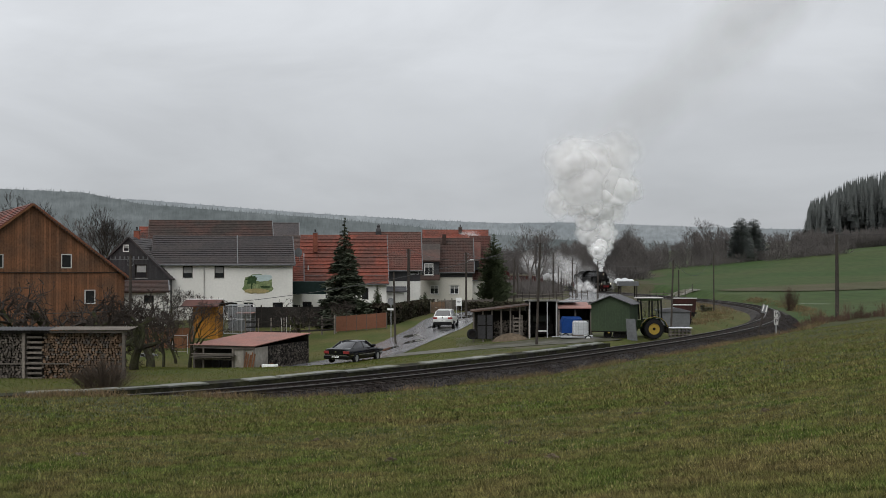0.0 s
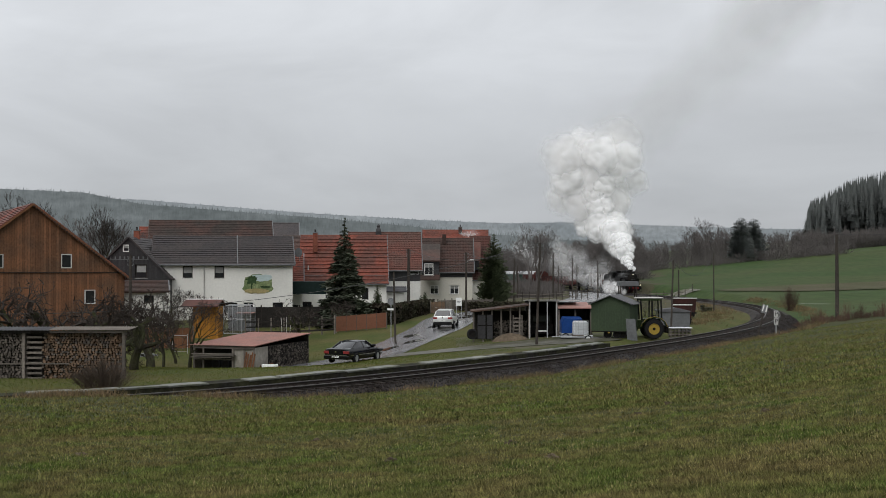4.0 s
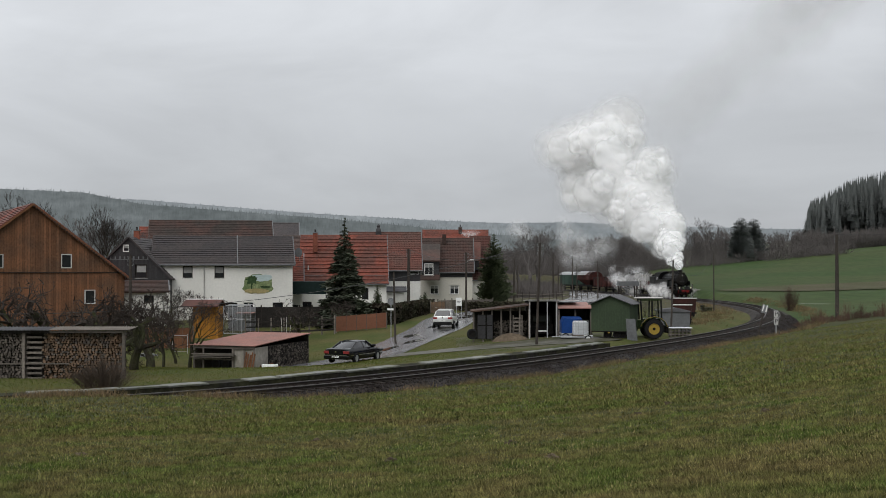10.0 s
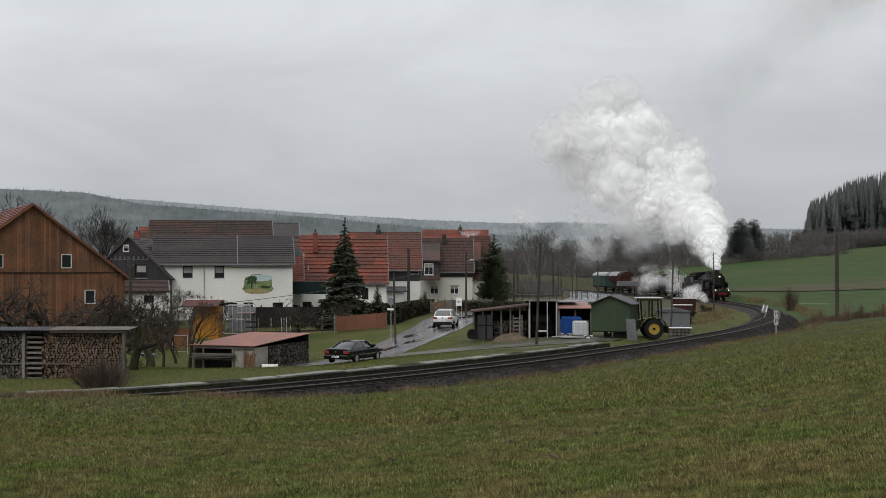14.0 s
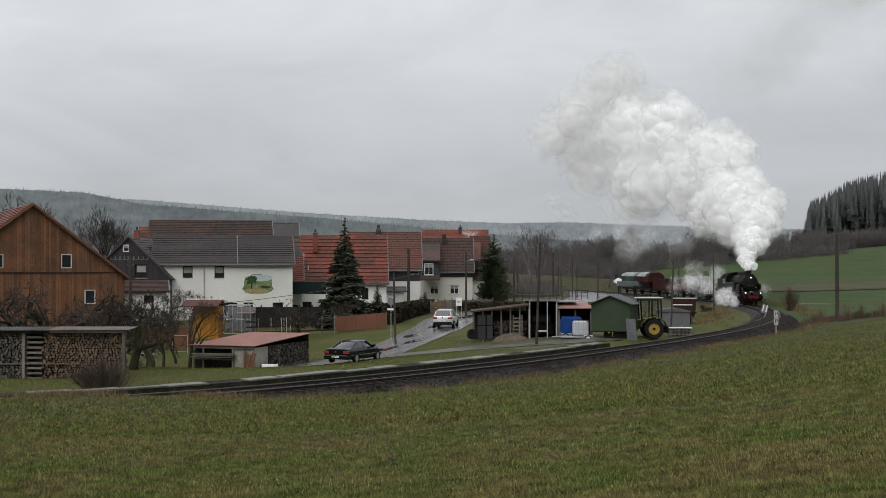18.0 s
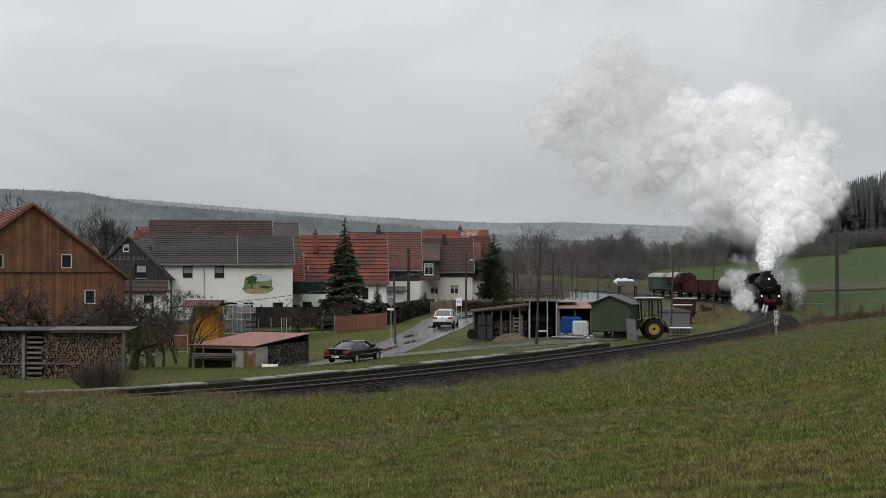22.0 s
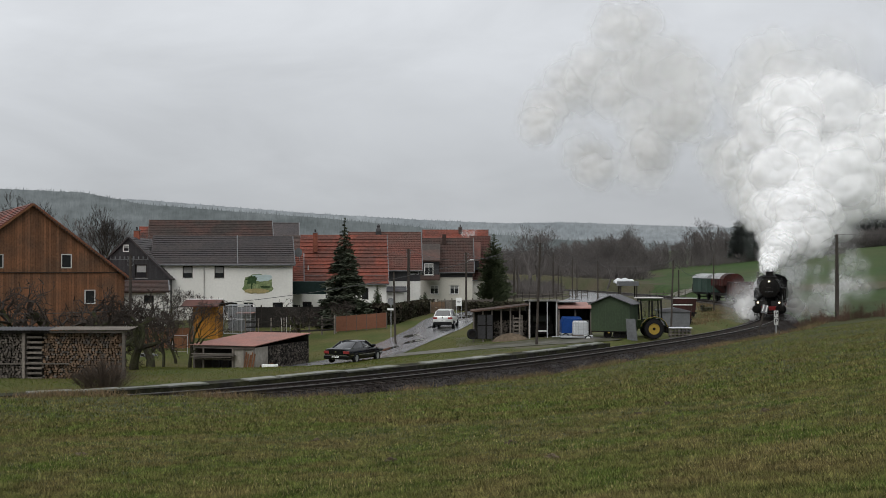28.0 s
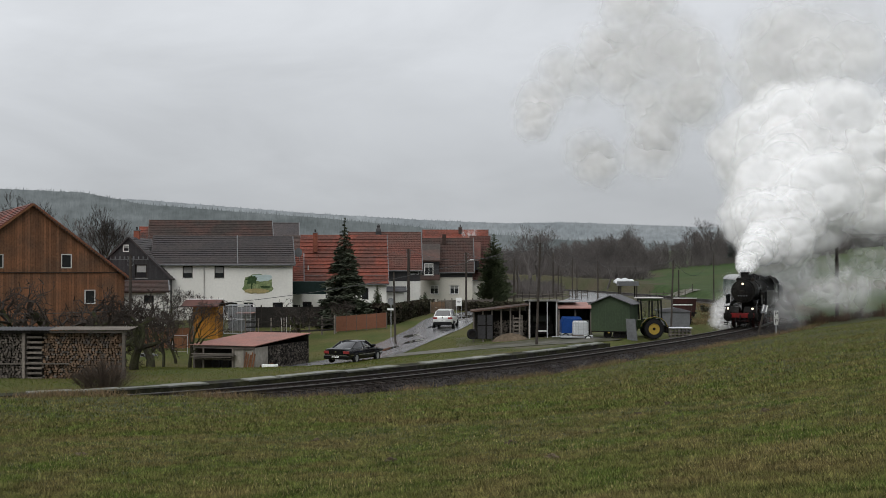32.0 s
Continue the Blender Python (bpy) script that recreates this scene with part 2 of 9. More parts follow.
# ---------------------------------------------------------------- mesh helpers
class Geo:
    """Collects vertices and faces for one mesh."""

    def __init__(self):
        self.v, self.f = [], []

    def add(self, verts, faces):
        o = len(self.v)
        self.v.extend(tuple(p) for p in verts)
        self.f.extend(tuple(o + i for i in f) for f in faces)
        return self

    def box(self, x0, x1, y0, y1, z0, z1, m=None, c=0.0):
        """A box; c: the width of its chamfered edges."""
        if c <= 0:
            v = [(x, y, z) for x in (x0, x1) for y in (y0, y1) for z in (z0, z1)]
            f = [(0, 1, 3, 2), (4, 6, 7, 5), (0, 4, 5, 1), (2, 3, 7, 6), (0, 2, 6, 4), (1, 5, 7, 3)]
        else:
            v, f, ix = [], [], {}
            for i, x in enumerate((x0, x1)):
                for j, y in enumerate((y0, y1)):
                    for k, z in enumerate((z0, z1)):
                        sx, sy, sz = (c, -c)[i], (c, -c)[j], (c, -c)[k]
                        for a, p in enumerate(((x, y + sy, z + sz), (x + sx, y, z + sz), (x + sx, y + sy, z))):
                            ix[i, j, k, a] = len(v)
                            v.append(p)
            for a in range(3):
                for s in (0, 1):
                    q = []
                    for p, r in ((0, 0), (1, 0), (1, 1), (0, 1)):
                        t = [0, 0, 0]
                        t[a], t[(a + 1) % 3], t[(a + 2) % 3] = s, p, r
                        q.append(ix[(*t, a)])
                    f.append(q if s else q[::-1])
            for a in range(3):
                b, d = (a + 1) % 3, (a + 2) % 3
                for p in (0, 1):
                    for r in (0, 1):
                        t0, t1 = [0, 0, 0], [0, 0, 0]
                        t0[b] = t1[b] = p
                        t0[d] = t1[d] = r
                        t1[a] = 1
                        q = [ix[(*t0, b)], ix[(*t1, b)], ix[(*t1, d)], ix[(*t0, d)]]
                        f.append(q if (p == r) else q[::-1])
            for i in (0, 1):
                for j in (0, 1):
                    for k in (0, 1):
                        q = [ix[i, j, k, a] for a in range(3)]
                        f.append(q if (i + j + k) % 2 else q[::-1])
        if m is not None:
            v = [m @ Vector(p) for p in v]
        return self.add(v, f)

    def tube(self, pts, radii, n=8, caps=True):
        """A round bar along points."""
        pts = [Vector(p) for p in pts]
        if not hasattr(radii, "__len__"):
            radii = [radii] * len(pts)
        o, ref = len(self.v), None
        for i, p in enumerate(pts):
            d = (pts[min(i + 1, len(pts) - 1)] - pts[max(i - 1, 0)]).normalized()
            if ref is None:
                ref = d.orthogonal().normalized()
            ref = (ref - d * ref.dot(d)).normalized()
            b = d.cross(ref)
            for k in range(n):
                a = 2 * math.pi * k / n
                self.v.append(tuple(p + (ref * math.cos(a) + b * math.sin(a)) * radii[i]))
        for i in range(len(pts) - 1):
            for k in range(n):
                a, c = o + i * n + k, o + i * n + (k + 1) % n
                self.f.append((a, c, c + n, a + n))
        if caps:
            self.f.append(tuple(o + k for k in range(n))[::-1])
            self.f.append(tuple(o + (len(pts) - 1) * n + k for k in range(n)))
        return self

    def prism(self, profile, a0, a1, axis="y", m=None):
        """A flat outline pushed along an axis. profile: (u, w) pairs; y: (x, z), x: (y, z), z: (x, y)."""
        put = {"y": lambda u, w, a: (u, a, w), "x": lambda u, w, a: (a, u, w), "z": lambda u, w, a: (u, w, a)}[axis]
        n = len(profile)
        v = [put(u, w, a) for a in (a0, a1) for u, w in profile]
        if m is not None:
            v = [m @ Vector(p) for p in v]
        f = [tuple(range(n)), tuple(range(2 * n - 1, n - 1, -1))] + [(i, n + i, n + (i + 1) % n, (i + 1) % n) for i in range(n)]
        return self.add(v, f)

    def loft(self, rings, caps=True):
        """Rings of equal length, joined one to the next."""
        n = len(rings[0])
        v = [p for r in rings for p in r]
        f = [(i * n + k, i * n + (k + 1) % n, (i + 1) * n + (k + 1) % n, (i + 1) * n + k) for i in range(len(rings) - 1) for k in range(n)]
        if caps:
            f += [tuple(range(n))[::-1], tuple(range((len(rings) - 1) * n, len(rings) * n))]
        return self.add(v, f)

    def mesh(self, name, material, smooth=False):
        me = bpy.data.meshes.new(name)
        me.from_pydata(self.v, [], self.f)
        bm = bmesh.new()
        bm.from_mesh(me)
        if len(self.f) < 60000:
            bmesh.ops.recalc_face_normals(bm, faces=bm.faces)
        bm.to_mesh(me)
        bm.free()
        me.materials.append(material)
        if smooth:
            me.polygons.foreach_set("use_smooth", [True] * len(me.polygons))
            me.set_sharp_from_angle(angle=radians(38))
        return me


def part(name, geo, material, parent=None, label="", m=None, smooth=False):
    """One mesh object under a thing or a part; geo is a Geo or a mesh."""
    me = geo if isinstance(geo, bpy.types.Mesh) else geo.mesh(name, material, smooth)
    ob = new(name, me)
    if parent is not None:
        ob.parent = parent
    if m is not None:
        ob.matrix_basis = m
    if label:
        ob["label"] = label
    return ob


def thing(name, m, label, category, group="", kind=""):
    ob = new(name)
    ob.empty_display_size = 0.2
    ob.matrix_basis = m
    return tagged(ob, label, category, group, kind)


def raw_mesh(name, verts, faces, material):
    """A large mesh of equal faces from arrays."""
    me = bpy.data.meshes.new(name)
    nf, k = faces.shape
    me.vertices.add(len(verts))
    me.vertices.foreach_set("co", verts.astype(np.float32).ravel())
    me.loops.add(nf * k)
    me.loops.foreach_set("vertex_index", faces.astype(np.int32).ravel())
    me.polygons.add(nf)
    me.polygons.foreach_set("loop_start", np.arange(0, nf * k, k, dtype=np.int32))
    me.polygons.foreach_set("loop_total", np.full(nf, k, dtype=np.int32))
    me.update(calc_edges=True)
    me.materials.append(material)
    return me


# ---------------------------------------------------------------- line of the railway
BENDS = [(-60, 36), (-34, 39.5), (-22, 42.2), (-14, 45.4), (-7.8, 50.1), (-3.66, 54.9), (3.4, 63.8), (11.2, 75.8), (17.0, 85.6), (23.55, 98), (29.4, 112),
         (34.4, 127), (38.05, 142), (40.6, 158), (41.4, 176), (40.6, 195), (38.3, 219), (35.6, 242), (31, 266), (23, 292), (10, 318), (-10, 345), (-40, 372)]


def glide(points, step=0.5):
    """Points at even steps along a smooth curve through the given ones."""
    p = np.array(points, float)
    p = np.vstack([2 * p[0] - p[1], p, 2 * p[-1] - p[-2]])
    out = []
    for i in range(1, len(p) - 2):
        t = np.linspace(0, 1, 40, endpoint=False)[:, None]
        a, b, c, d = p[i - 1], p[i], p[i + 1], p[i + 2]
        out.append(0.5 * (2 * b + (c - a) * t + (2 * a - 5 * b + 4 * c - d) * t ** 2 + (3 * b - a - 3 * c + d) * t ** 3))
    q = np.vstack(out + [p[-2:-1]])
    s = np.r_[0, np.cumsum(np.linalg.norm(np.diff(q, axis=0), axis=1))]
    e = np.arange(0, s[-1], step)
    return np.stack([np.interp(e, s, q[:, k]) for k in range(q.shape[1])], 1)


LINE = glide(BENDS)
LINE = np.stack([np.convolve(np.pad(LINE[:, k], 12, mode="reflect", reflect_type="odd"), np.ones(25) / 25, "valid") for k in (0, 1)], 1)
WAY = np.gradient(LINE, axis=0)
WAY /= np.linalg.norm(WAY, axis=1)[:, None]
RUN = np.r_[0, np.cumsum(np.linalg.norm(np.diff(LINE, axis=0), axis=1))]


def on_line(s, off=0.0):
    """The place at s metres along the railway, off metres to its left, and its heading in degrees."""
    x, y = np.interp(s, RUN, LINE[:, 0]), np.interp(s, RUN, LINE[:, 1])
    dx, dy = np.interp(s, RUN, WAY[:, 0]), np.interp(s, RUN, WAY[:, 1])
    k = math.hypot(dx, dy)
    return x - off * dy / k, y + off * dx / k, math.degrees(math.atan2(dy, dx))


def soft(a, b, x):
    t = np.clip((x - a) / (b - a), 0.0, 1.0)
    return t * t * (3 - 2 * t)


def beside(x, y):
    """Distance from the railway: positive on the village's side."""
    x, y = np.atleast_1d(x).astype(float), np.atleast_1d(y).astype(float)
    best, out = np.full(x.shape, 1e18), np.zeros(x.shape)
    for i in range(0, len(LINE), 2):
        dx, dy = x - LINE[i, 0], y - LINE[i, 1]
        d = dx * dx + dy * dy
        sgn = WAY[i, 0] * dy - WAY[i, 1] * dx
        hit = d < best
        best = np.where(hit, d, best)
        out = np.where(hit, np.sign(sgn), out)
    return np.sqrt(best) * out


def ground_z(x, y):
    x, y = np.atleast_1d(x).astype(float), np.atleast_1d(y).astype(float)
    d = beside(x, y)
    sp = np.log1p(np.exp(np.clip(x / 3.0, -30, 30))) * 3.0
    meadow = 3.35 - 0.073 * np.minimum(y, 120) + 0.13 * np.minimum(sp, 60)
    meadow = meadow + 0.22 * soft(-6, -13, x) * soft(30, 42, y)
    meadow = np.maximum(meadow, -0.5 - 0.01 * np.maximum(-x, 0))
    dy = np.clip(y - 158, 0, 178)
    field = 0.020 * dy + 0.0005 * dy * np.clip(x - 50, 0, 400)
    field = np.minimum(field, 60)
    k = soft(105, 150, y)
    outer = meadow * (1 - k) + field * k
    dip = np.where(y < 90, np.exp(-((y - 90) / 19) ** 2), np.exp(-((y - 90) / 26) ** 2))
    inner = -0.15 - 2.1 * dip * np.exp(-((x + 14) / np.where(x > -14, 14, 20)) ** 2)
    inner += 0.012 * np.maximum(y - 320, 0)
    t = np.where(d > 0, inner, outer)
    edge = np.abs(d)
    bed = np.where(d > 0, -0.55, np.minimum(t, 0.0) - 0.45)
    w = np.where(d > 0, soft(3.0, 4.2, edge), soft(2.6 - 0.5 * soft(-6, -11, x), 5.2 - 1.9 * soft(-6, -11, x), edge))
    z = bed * (1 - w) + t * w
    return z + 0.05 * np.sin(x * 0.31 + 1.3) * np.sin(y * 0.27) * (edge > 4)


def gz(x, y):
    return float(ground_z(x, y)[0])


def steps(*runs):
    out = [np.arange(a, b, s) for a, b, s in runs]
    return np.concatenate(out)


gx = steps((-3000, -300, 150), (-300, -70, 10), (-70, 70, 1.0), (70, 180, 3), (180, 300, 8), (300, 3001, 150))
gy = steps((-300, -10, 20), (-10, 170, 1.0), (170, 345, 2.5), (345, 420, 8), (420, 4600, 120))
GX, GY = np.meshgrid(gx, gy)
GZ = ground_z(GX.ravel(), GY.ravel())
nx = len(gx)
idx = (np.arange(len(gy) - 1)[:, None] * nx + np.arange(nx - 1)[None]).ravel()
ground_mesh = raw_mesh("ground", np.stack([GX.ravel(), GY.ravel(), GZ], 1), np.stack([idx, idx + 1, idx + nx + 1, idx + nx], 1), M["meadow"])
ground_mesh.materials.append(M["lawn"])
M["field"] = surface("young_crop", (0.030, 0.055, 0.015), 0.9, 0.25, 0.045, 0.6, 0.3, second=(0.044, 0.058, 0.02))
M["yard"] = surface("yard_earth", (0.085, 0.075, 0.052), 0.9, 0.25, 0.3, 5, 0.4, second=(0.055, 0.065, 0.022), amount=0.7)
M["scrub"] = surface("scrub_ground", (0.066, 0.056, 0.036), 0.95, 0.3, 0.15, 3, 0.3, second=(0.05, 0.052, 0.026))
for k in ("field", "yard", "scrub"):
    ground_mesh.materials.append(M[k])
CX_, CY_ = GX.ravel()[idx] + 0.5, GY.ravel()[idx] + 0.5
side = beside(CX_, CY_)
kind_of = np.zeros(len(idx), np.int32)
kind_of[side > 0] = 1
kind_of[(side > 0) & (CX_ > 1) & (CY_ > 72) & (CY_ < 98) & (side > 5)] = 3
kind_of[(side > 0) & ((CY_ > 185) | ((CY_ > 148) & (CX_ > 6)))] = 4
kind_of[(side < 0) & (CY_ > 118)] = 2
kind_of[(side < 0) & (CY_ > 185) & (CX_ < (0.170 + 0.012 * np.sin(CY_ * 0.11) + 0.006 * np.sin(CY_ * 0.37)) * CY_)] = 4
kind_of[(CY_ > 340) | (np.abs(CX_) > 300)] = 4
kind_of[(side < 0) & (CY_ > 340) & (CX_ > 60)] = 2
ground_mesh.polygons.foreach_set("material_index", kind_of)
ground_mesh.polygons.foreach_set("use_smooth", np.ones(len(idx), bool))
ground = tagged(new("ground", ground_mesh), "rolling winter meadow and fields round a village", "ground", kind="structure")


def ribbon(path, width, lift, step=1.0, across=4):
    """A strip that lies on the ground along a path."""
    p = glide(path, step)
    w = np.gradient(p[:, :2], axis=0)
    w /= np.linalg.norm(w, axis=1)[:, None]
    g = Geo()
    wid = p[:, 2] if p.shape[1] > 2 else np.full(len(p), width)
    rows = []
    for k in range(across + 1):
        o = (k / across - 0.5) * wid
        x, y = p[:, 0] - w[:, 1] * o, p[:, 1] + w[:, 0] * o
        rows.append(np.stack([x, y, ground_z(x, y) + lift + 0.07 * soft(150, 185, y)], 1))
    n = len(p)
    v = np.concatenate(rows)
    f = [(k * n + i, k * n + i + 1, (k + 1) * n + i + 1, (k + 1) * n + i) for k in range(across) for i in range(n - 1)]
    g.add(v, f)
    return g


road = part("road", ribbon([(-12.5, 83.5, 5), (-9.5, 84.8, 6), (-6.6, 88.0, 6.4), (-4.6, 94, 5.6), (-2.2, 103, 5.2), (-0.3, 113, 5.2), (1.5, 126, 5.5), (6, 141, 6), (13, 158, 5), (20, 182, 5), (25.5, 210, 7), (28.5, 232, 9), (30.5, 250, 9), (31.5, 262, 6)], 5, 0.045), M["asphalt"], smooth=True)
tagged(road, "wet patched asphalt village road with puddles", "road", kind="structure")
lane = part("lane", ribbon([(-6.5, 87.8, 3.0), (-3, 86.4, 4.2), (1.5, 85.4, 5.4), (6, 86.2, 6.2), (10, 87.4, 6.0), (12.5, 88.4, 3)], 3, 0.035), M["gravel"], smooth=True)
tagged(lane, "pale gravel track along the platform", "path", kind="structure")
M["puddle"] = surface("standing_water", (0.05, 0.05, 0.048), 0.05, 0.15, 0.8, 6, 0.0, spec=1.0)
farm_way = part("farm_way", ribbon([(40.0, 225, 0.3), (41.4, 220.5, 1.3), (43.2, 214, 1.3), (44.4, 209.5, 0.3)], 3, 0.05), M["gravel"], smooth=True)
tagged(farm_way, "flooded farm track beside the field", "path", kind="structure")

margin = part("field_margin", ribbon([(47, 206, 3), (53, 208, 14), (63, 210, 20), (82, 213, 22), (112, 219, 24)], 2, 0.06, 1.0, 14), M["scrub"], smooth=True)
tagged(margin, "brown unploughed strip between two fields", "verge", kind="structure")
# Pale concrete colour stands in for sky mirrored in standing water.
field_way = part("field_way", ribbon([(47.0, 161.8, 0.2), (48.5, 161.4, 0.7), (50.4, 160.9, 0.6), (52, 160.5, 0.2)], 2, 0.07), M["concrete"], smooth=True)
tagged(field_way, "pale wet farm track at the field's edge", "path", kind="structure")
ROAD_MID = glide([(-12.5, 83.5), (-9.5, 84.8), (-6.6, 88.0), (-4.6, 94), (-2.2, 103), (-0.3, 113), (1.5, 126), (6, 141), (13, 158)], 1.0)
LANE_MID = glide([(-6.5, 87.5), (-3, 86), (1.5, 84.6), (6, 85.6), (10, 87.2), (12.5, 88.2)], 1.0)


rp = random.Random(12)
for k in range(11):       # puddles and dark patches on the road
    q = ROAD_MID[int(len(ROAD_MID) * (0.18 + 0.065 * k))]
    cx_, cy_, w_, l_ = q[0] + rp.uniform(-1.5, 1.5), q[1], rp.uniform(0.35, 0.9), rp.uniform(0.9, 2.6)
    rim = []
    for j in range(18):
        f = 1 + 0.35 * math.sin(2 * j / 18 * 6.283 + k) * rp.uniform(0.4, 1) + rp.uniform(-0.12, 0.12)
        rim.append((cx_ + w_ * f * math.cos(j / 18 * 6.283) + 0.3 * l_ * f * math.sin(j / 18 * 6.283), cy_ + l_ * f * math.sin(j / 18 * 6.283)))
    part("puddle", Geo().add([(cx_, cy_, gz(cx_, cy_) + 0.07)] + [(a_, b_, gz(a_, b_) + 0.07) for a_, b_ in rim], [(0, 1 + j, 1 + (j + 1) % 18) for j in range(18)]), M["puddle"], road, "shallow puddle")


def off_road(x, y):
    """True where grass may grow: clear of the road and the lane."""
    ok = np.ones(len(x), bool)
    for line, w in ((ROAD_MID, 2.8), (LANE_MID, 2.3)):
        for q in line:
            ok &= (x - q[0]) ** 2 + (y - q[1]) ** 2 > w * w
    return ok


# ---------------------------------------------------------------- railway
ballast = Geo()
prof = [(-3.0, -0.95), (-1.75, -0.24), (1.75, -0.24), (2.7, -0.75)]
rings = []
for i in range(0, len(LINE), 3):
    x, y, a = on_line(RUN[i])
    c, s_ = math.cos(math.radians(a)), math.sin(math.radians(a))
    rings.append([(x - o * s_, y + o * c, z) for o, z in prof])
ballast.loft(rings, caps=False)
bed = tagged(part("ballast", ballast, M["ballast"]), "dark grey crushed stone ballast bed", "ballast", kind="structure")
rng = np.random.default_rng(4)
n = 26000
s_at = rng.uniform(30, 150, n)
off = np.where(rng.random(n) < 0.75, -rng.uniform(0.85, 3.0, n), rng.uniform(-1.6, 1.7, n))
px, py = np.interp(s_at, RUN, LINE[:, 0]), np.interp(s_at, RUN, LINE[:, 1])
wx, wy = np.interp(s_at, RUN, WAY[:, 0]), np.interp(s_at, RUN, WAY[:, 1])
cx, cy = px - off * wy, py + off * wx
cz = np.interp(off, [p[0] for p in prof], [p[1] for p in prof])
tet = np.array([(1, 1, 1), (1, -1, -1), (-1, 1, -1), (-1, -1, 1)]) * 0.6
size = rng.uniform(0.035, 0.075, n)
q = rng.normal(size=(n, 4, 3)) * 0.25 + tet[None]
V = q * size[:, None, None] + np.stack([cx, cy, cz + 0.01], 1)[:, None, :]
F = (np.arange(n)[:, None, None] * 4 + np.array([(0, 1, 2), (0, 3, 1), (0, 2, 3), (1, 3, 2)])[None]).reshape(-1, 3)
stones = new("ballast_stones", raw_mesh("ballast_stones", V.reshape(-1, 3), F, M["ballast"]))
stones.parent = bed
tagged(stones, "loose crushed stones", kind="stuff")

track = thing("railway_track", pose(0, 0, 0), "single curved railway track with wooden sleepers", "track", kind="structure")
for o in (-0.7535, 0.7535):
    for nm, w0, w1, z0, z1, mt in (("rail", 0.012, 0.012, -0.13, -0.035, "rail"), ("rail_foot", 0.065, 0.03, -0.15, -0.128, "rail"), ("rail_head", 0.034, 0.03, -0.036, 0.0, "rail_top")):
        rings = []
        for i in range(0, len(LINE), 2):
            x, y, a = on_line(RUN[i], o)
            c, s_ = math.cos(math.radians(a)), math.sin(math.radians(a))
            rings.append([(x - k * s_, y + k * c, z) for k, z in ((-w0, z0), (w0, z0), (w1, z1), (-w1, z1))])
        part(nm, Geo().loft(rings), M[mt], track)
sl = Geo().box(-0.13, 0.13, -1.25, 1.25, -0.16, 0, c=0.012).mesh("sleeper", M["sleeper"])
for k in range(300):
    x, y, a = on_line(28 + k * 0.68)
    part("sleeper", sl, None, track, m=pose(x, y, -0.15, 0, 0, a))

# ---------------------------------------------------------------- platform
S_END = 90.0
platform = thing("platform", pose(0, 0, 0), "low mossy station platform edged with pale concrete slabs", "platform", kind="structure")
rings = []
for s in np.arange(20, S_END, 1.0):
    x, y, a = on_line(s)
    c, s_ = math.cos(math.radians(a)), math.sin(math.radians(a))
    rings.append([(x - o * s_, y + o * c, z) for o, z in ((1.80, -0.9), (1.78, 0.09), (2.2, 0.09), (2.52, 0.12), (4.6, -0.08), (4.6, -0.9))])
wall_geo = Geo()
wall_geo.loft(rings)
part("retaining_wall", wall_geo, M["old_wall"], platform, "dark mossy wall")
rings = [[(x, y, z + 0.015) for x, y, z in (r[3], r[4])] for r in rings]
g = Geo()
for i in range(len(rings) - 1):
    g.add([rings[i][0], rings[i][1], rings[i + 1][1], rings[i + 1][0]], [(0, 1, 2, 3)])
part("turf", g, M["lawn"], platform, "grass strip")
slabs = [Geo().box(-w_, w_, -0.42, d_, -0.08, 0.0, c=0.012).mesh("edge_slab", M["slab"]) for w_, d_ in ((0.93, 0.36), (0.88, 0.2), (0.84, 0.28), (0.93, 0.12))]
for k in range(34):
    if k in (2, 6, 7, 12, 17, 23, 28):
        continue
    s = 21 + 2.0 * k
    x, y, a = on_line(s, 2.16)
    part("edge_slab", slabs[k % 4], None, platform, m=pose(x, y, 0.165 + rng.uniform(-0.03, 0.015), rng.uniform(-1, 1), rng.uniform(-0.6, 0.6), a + rng.uniform(-0.4, 0.4)))


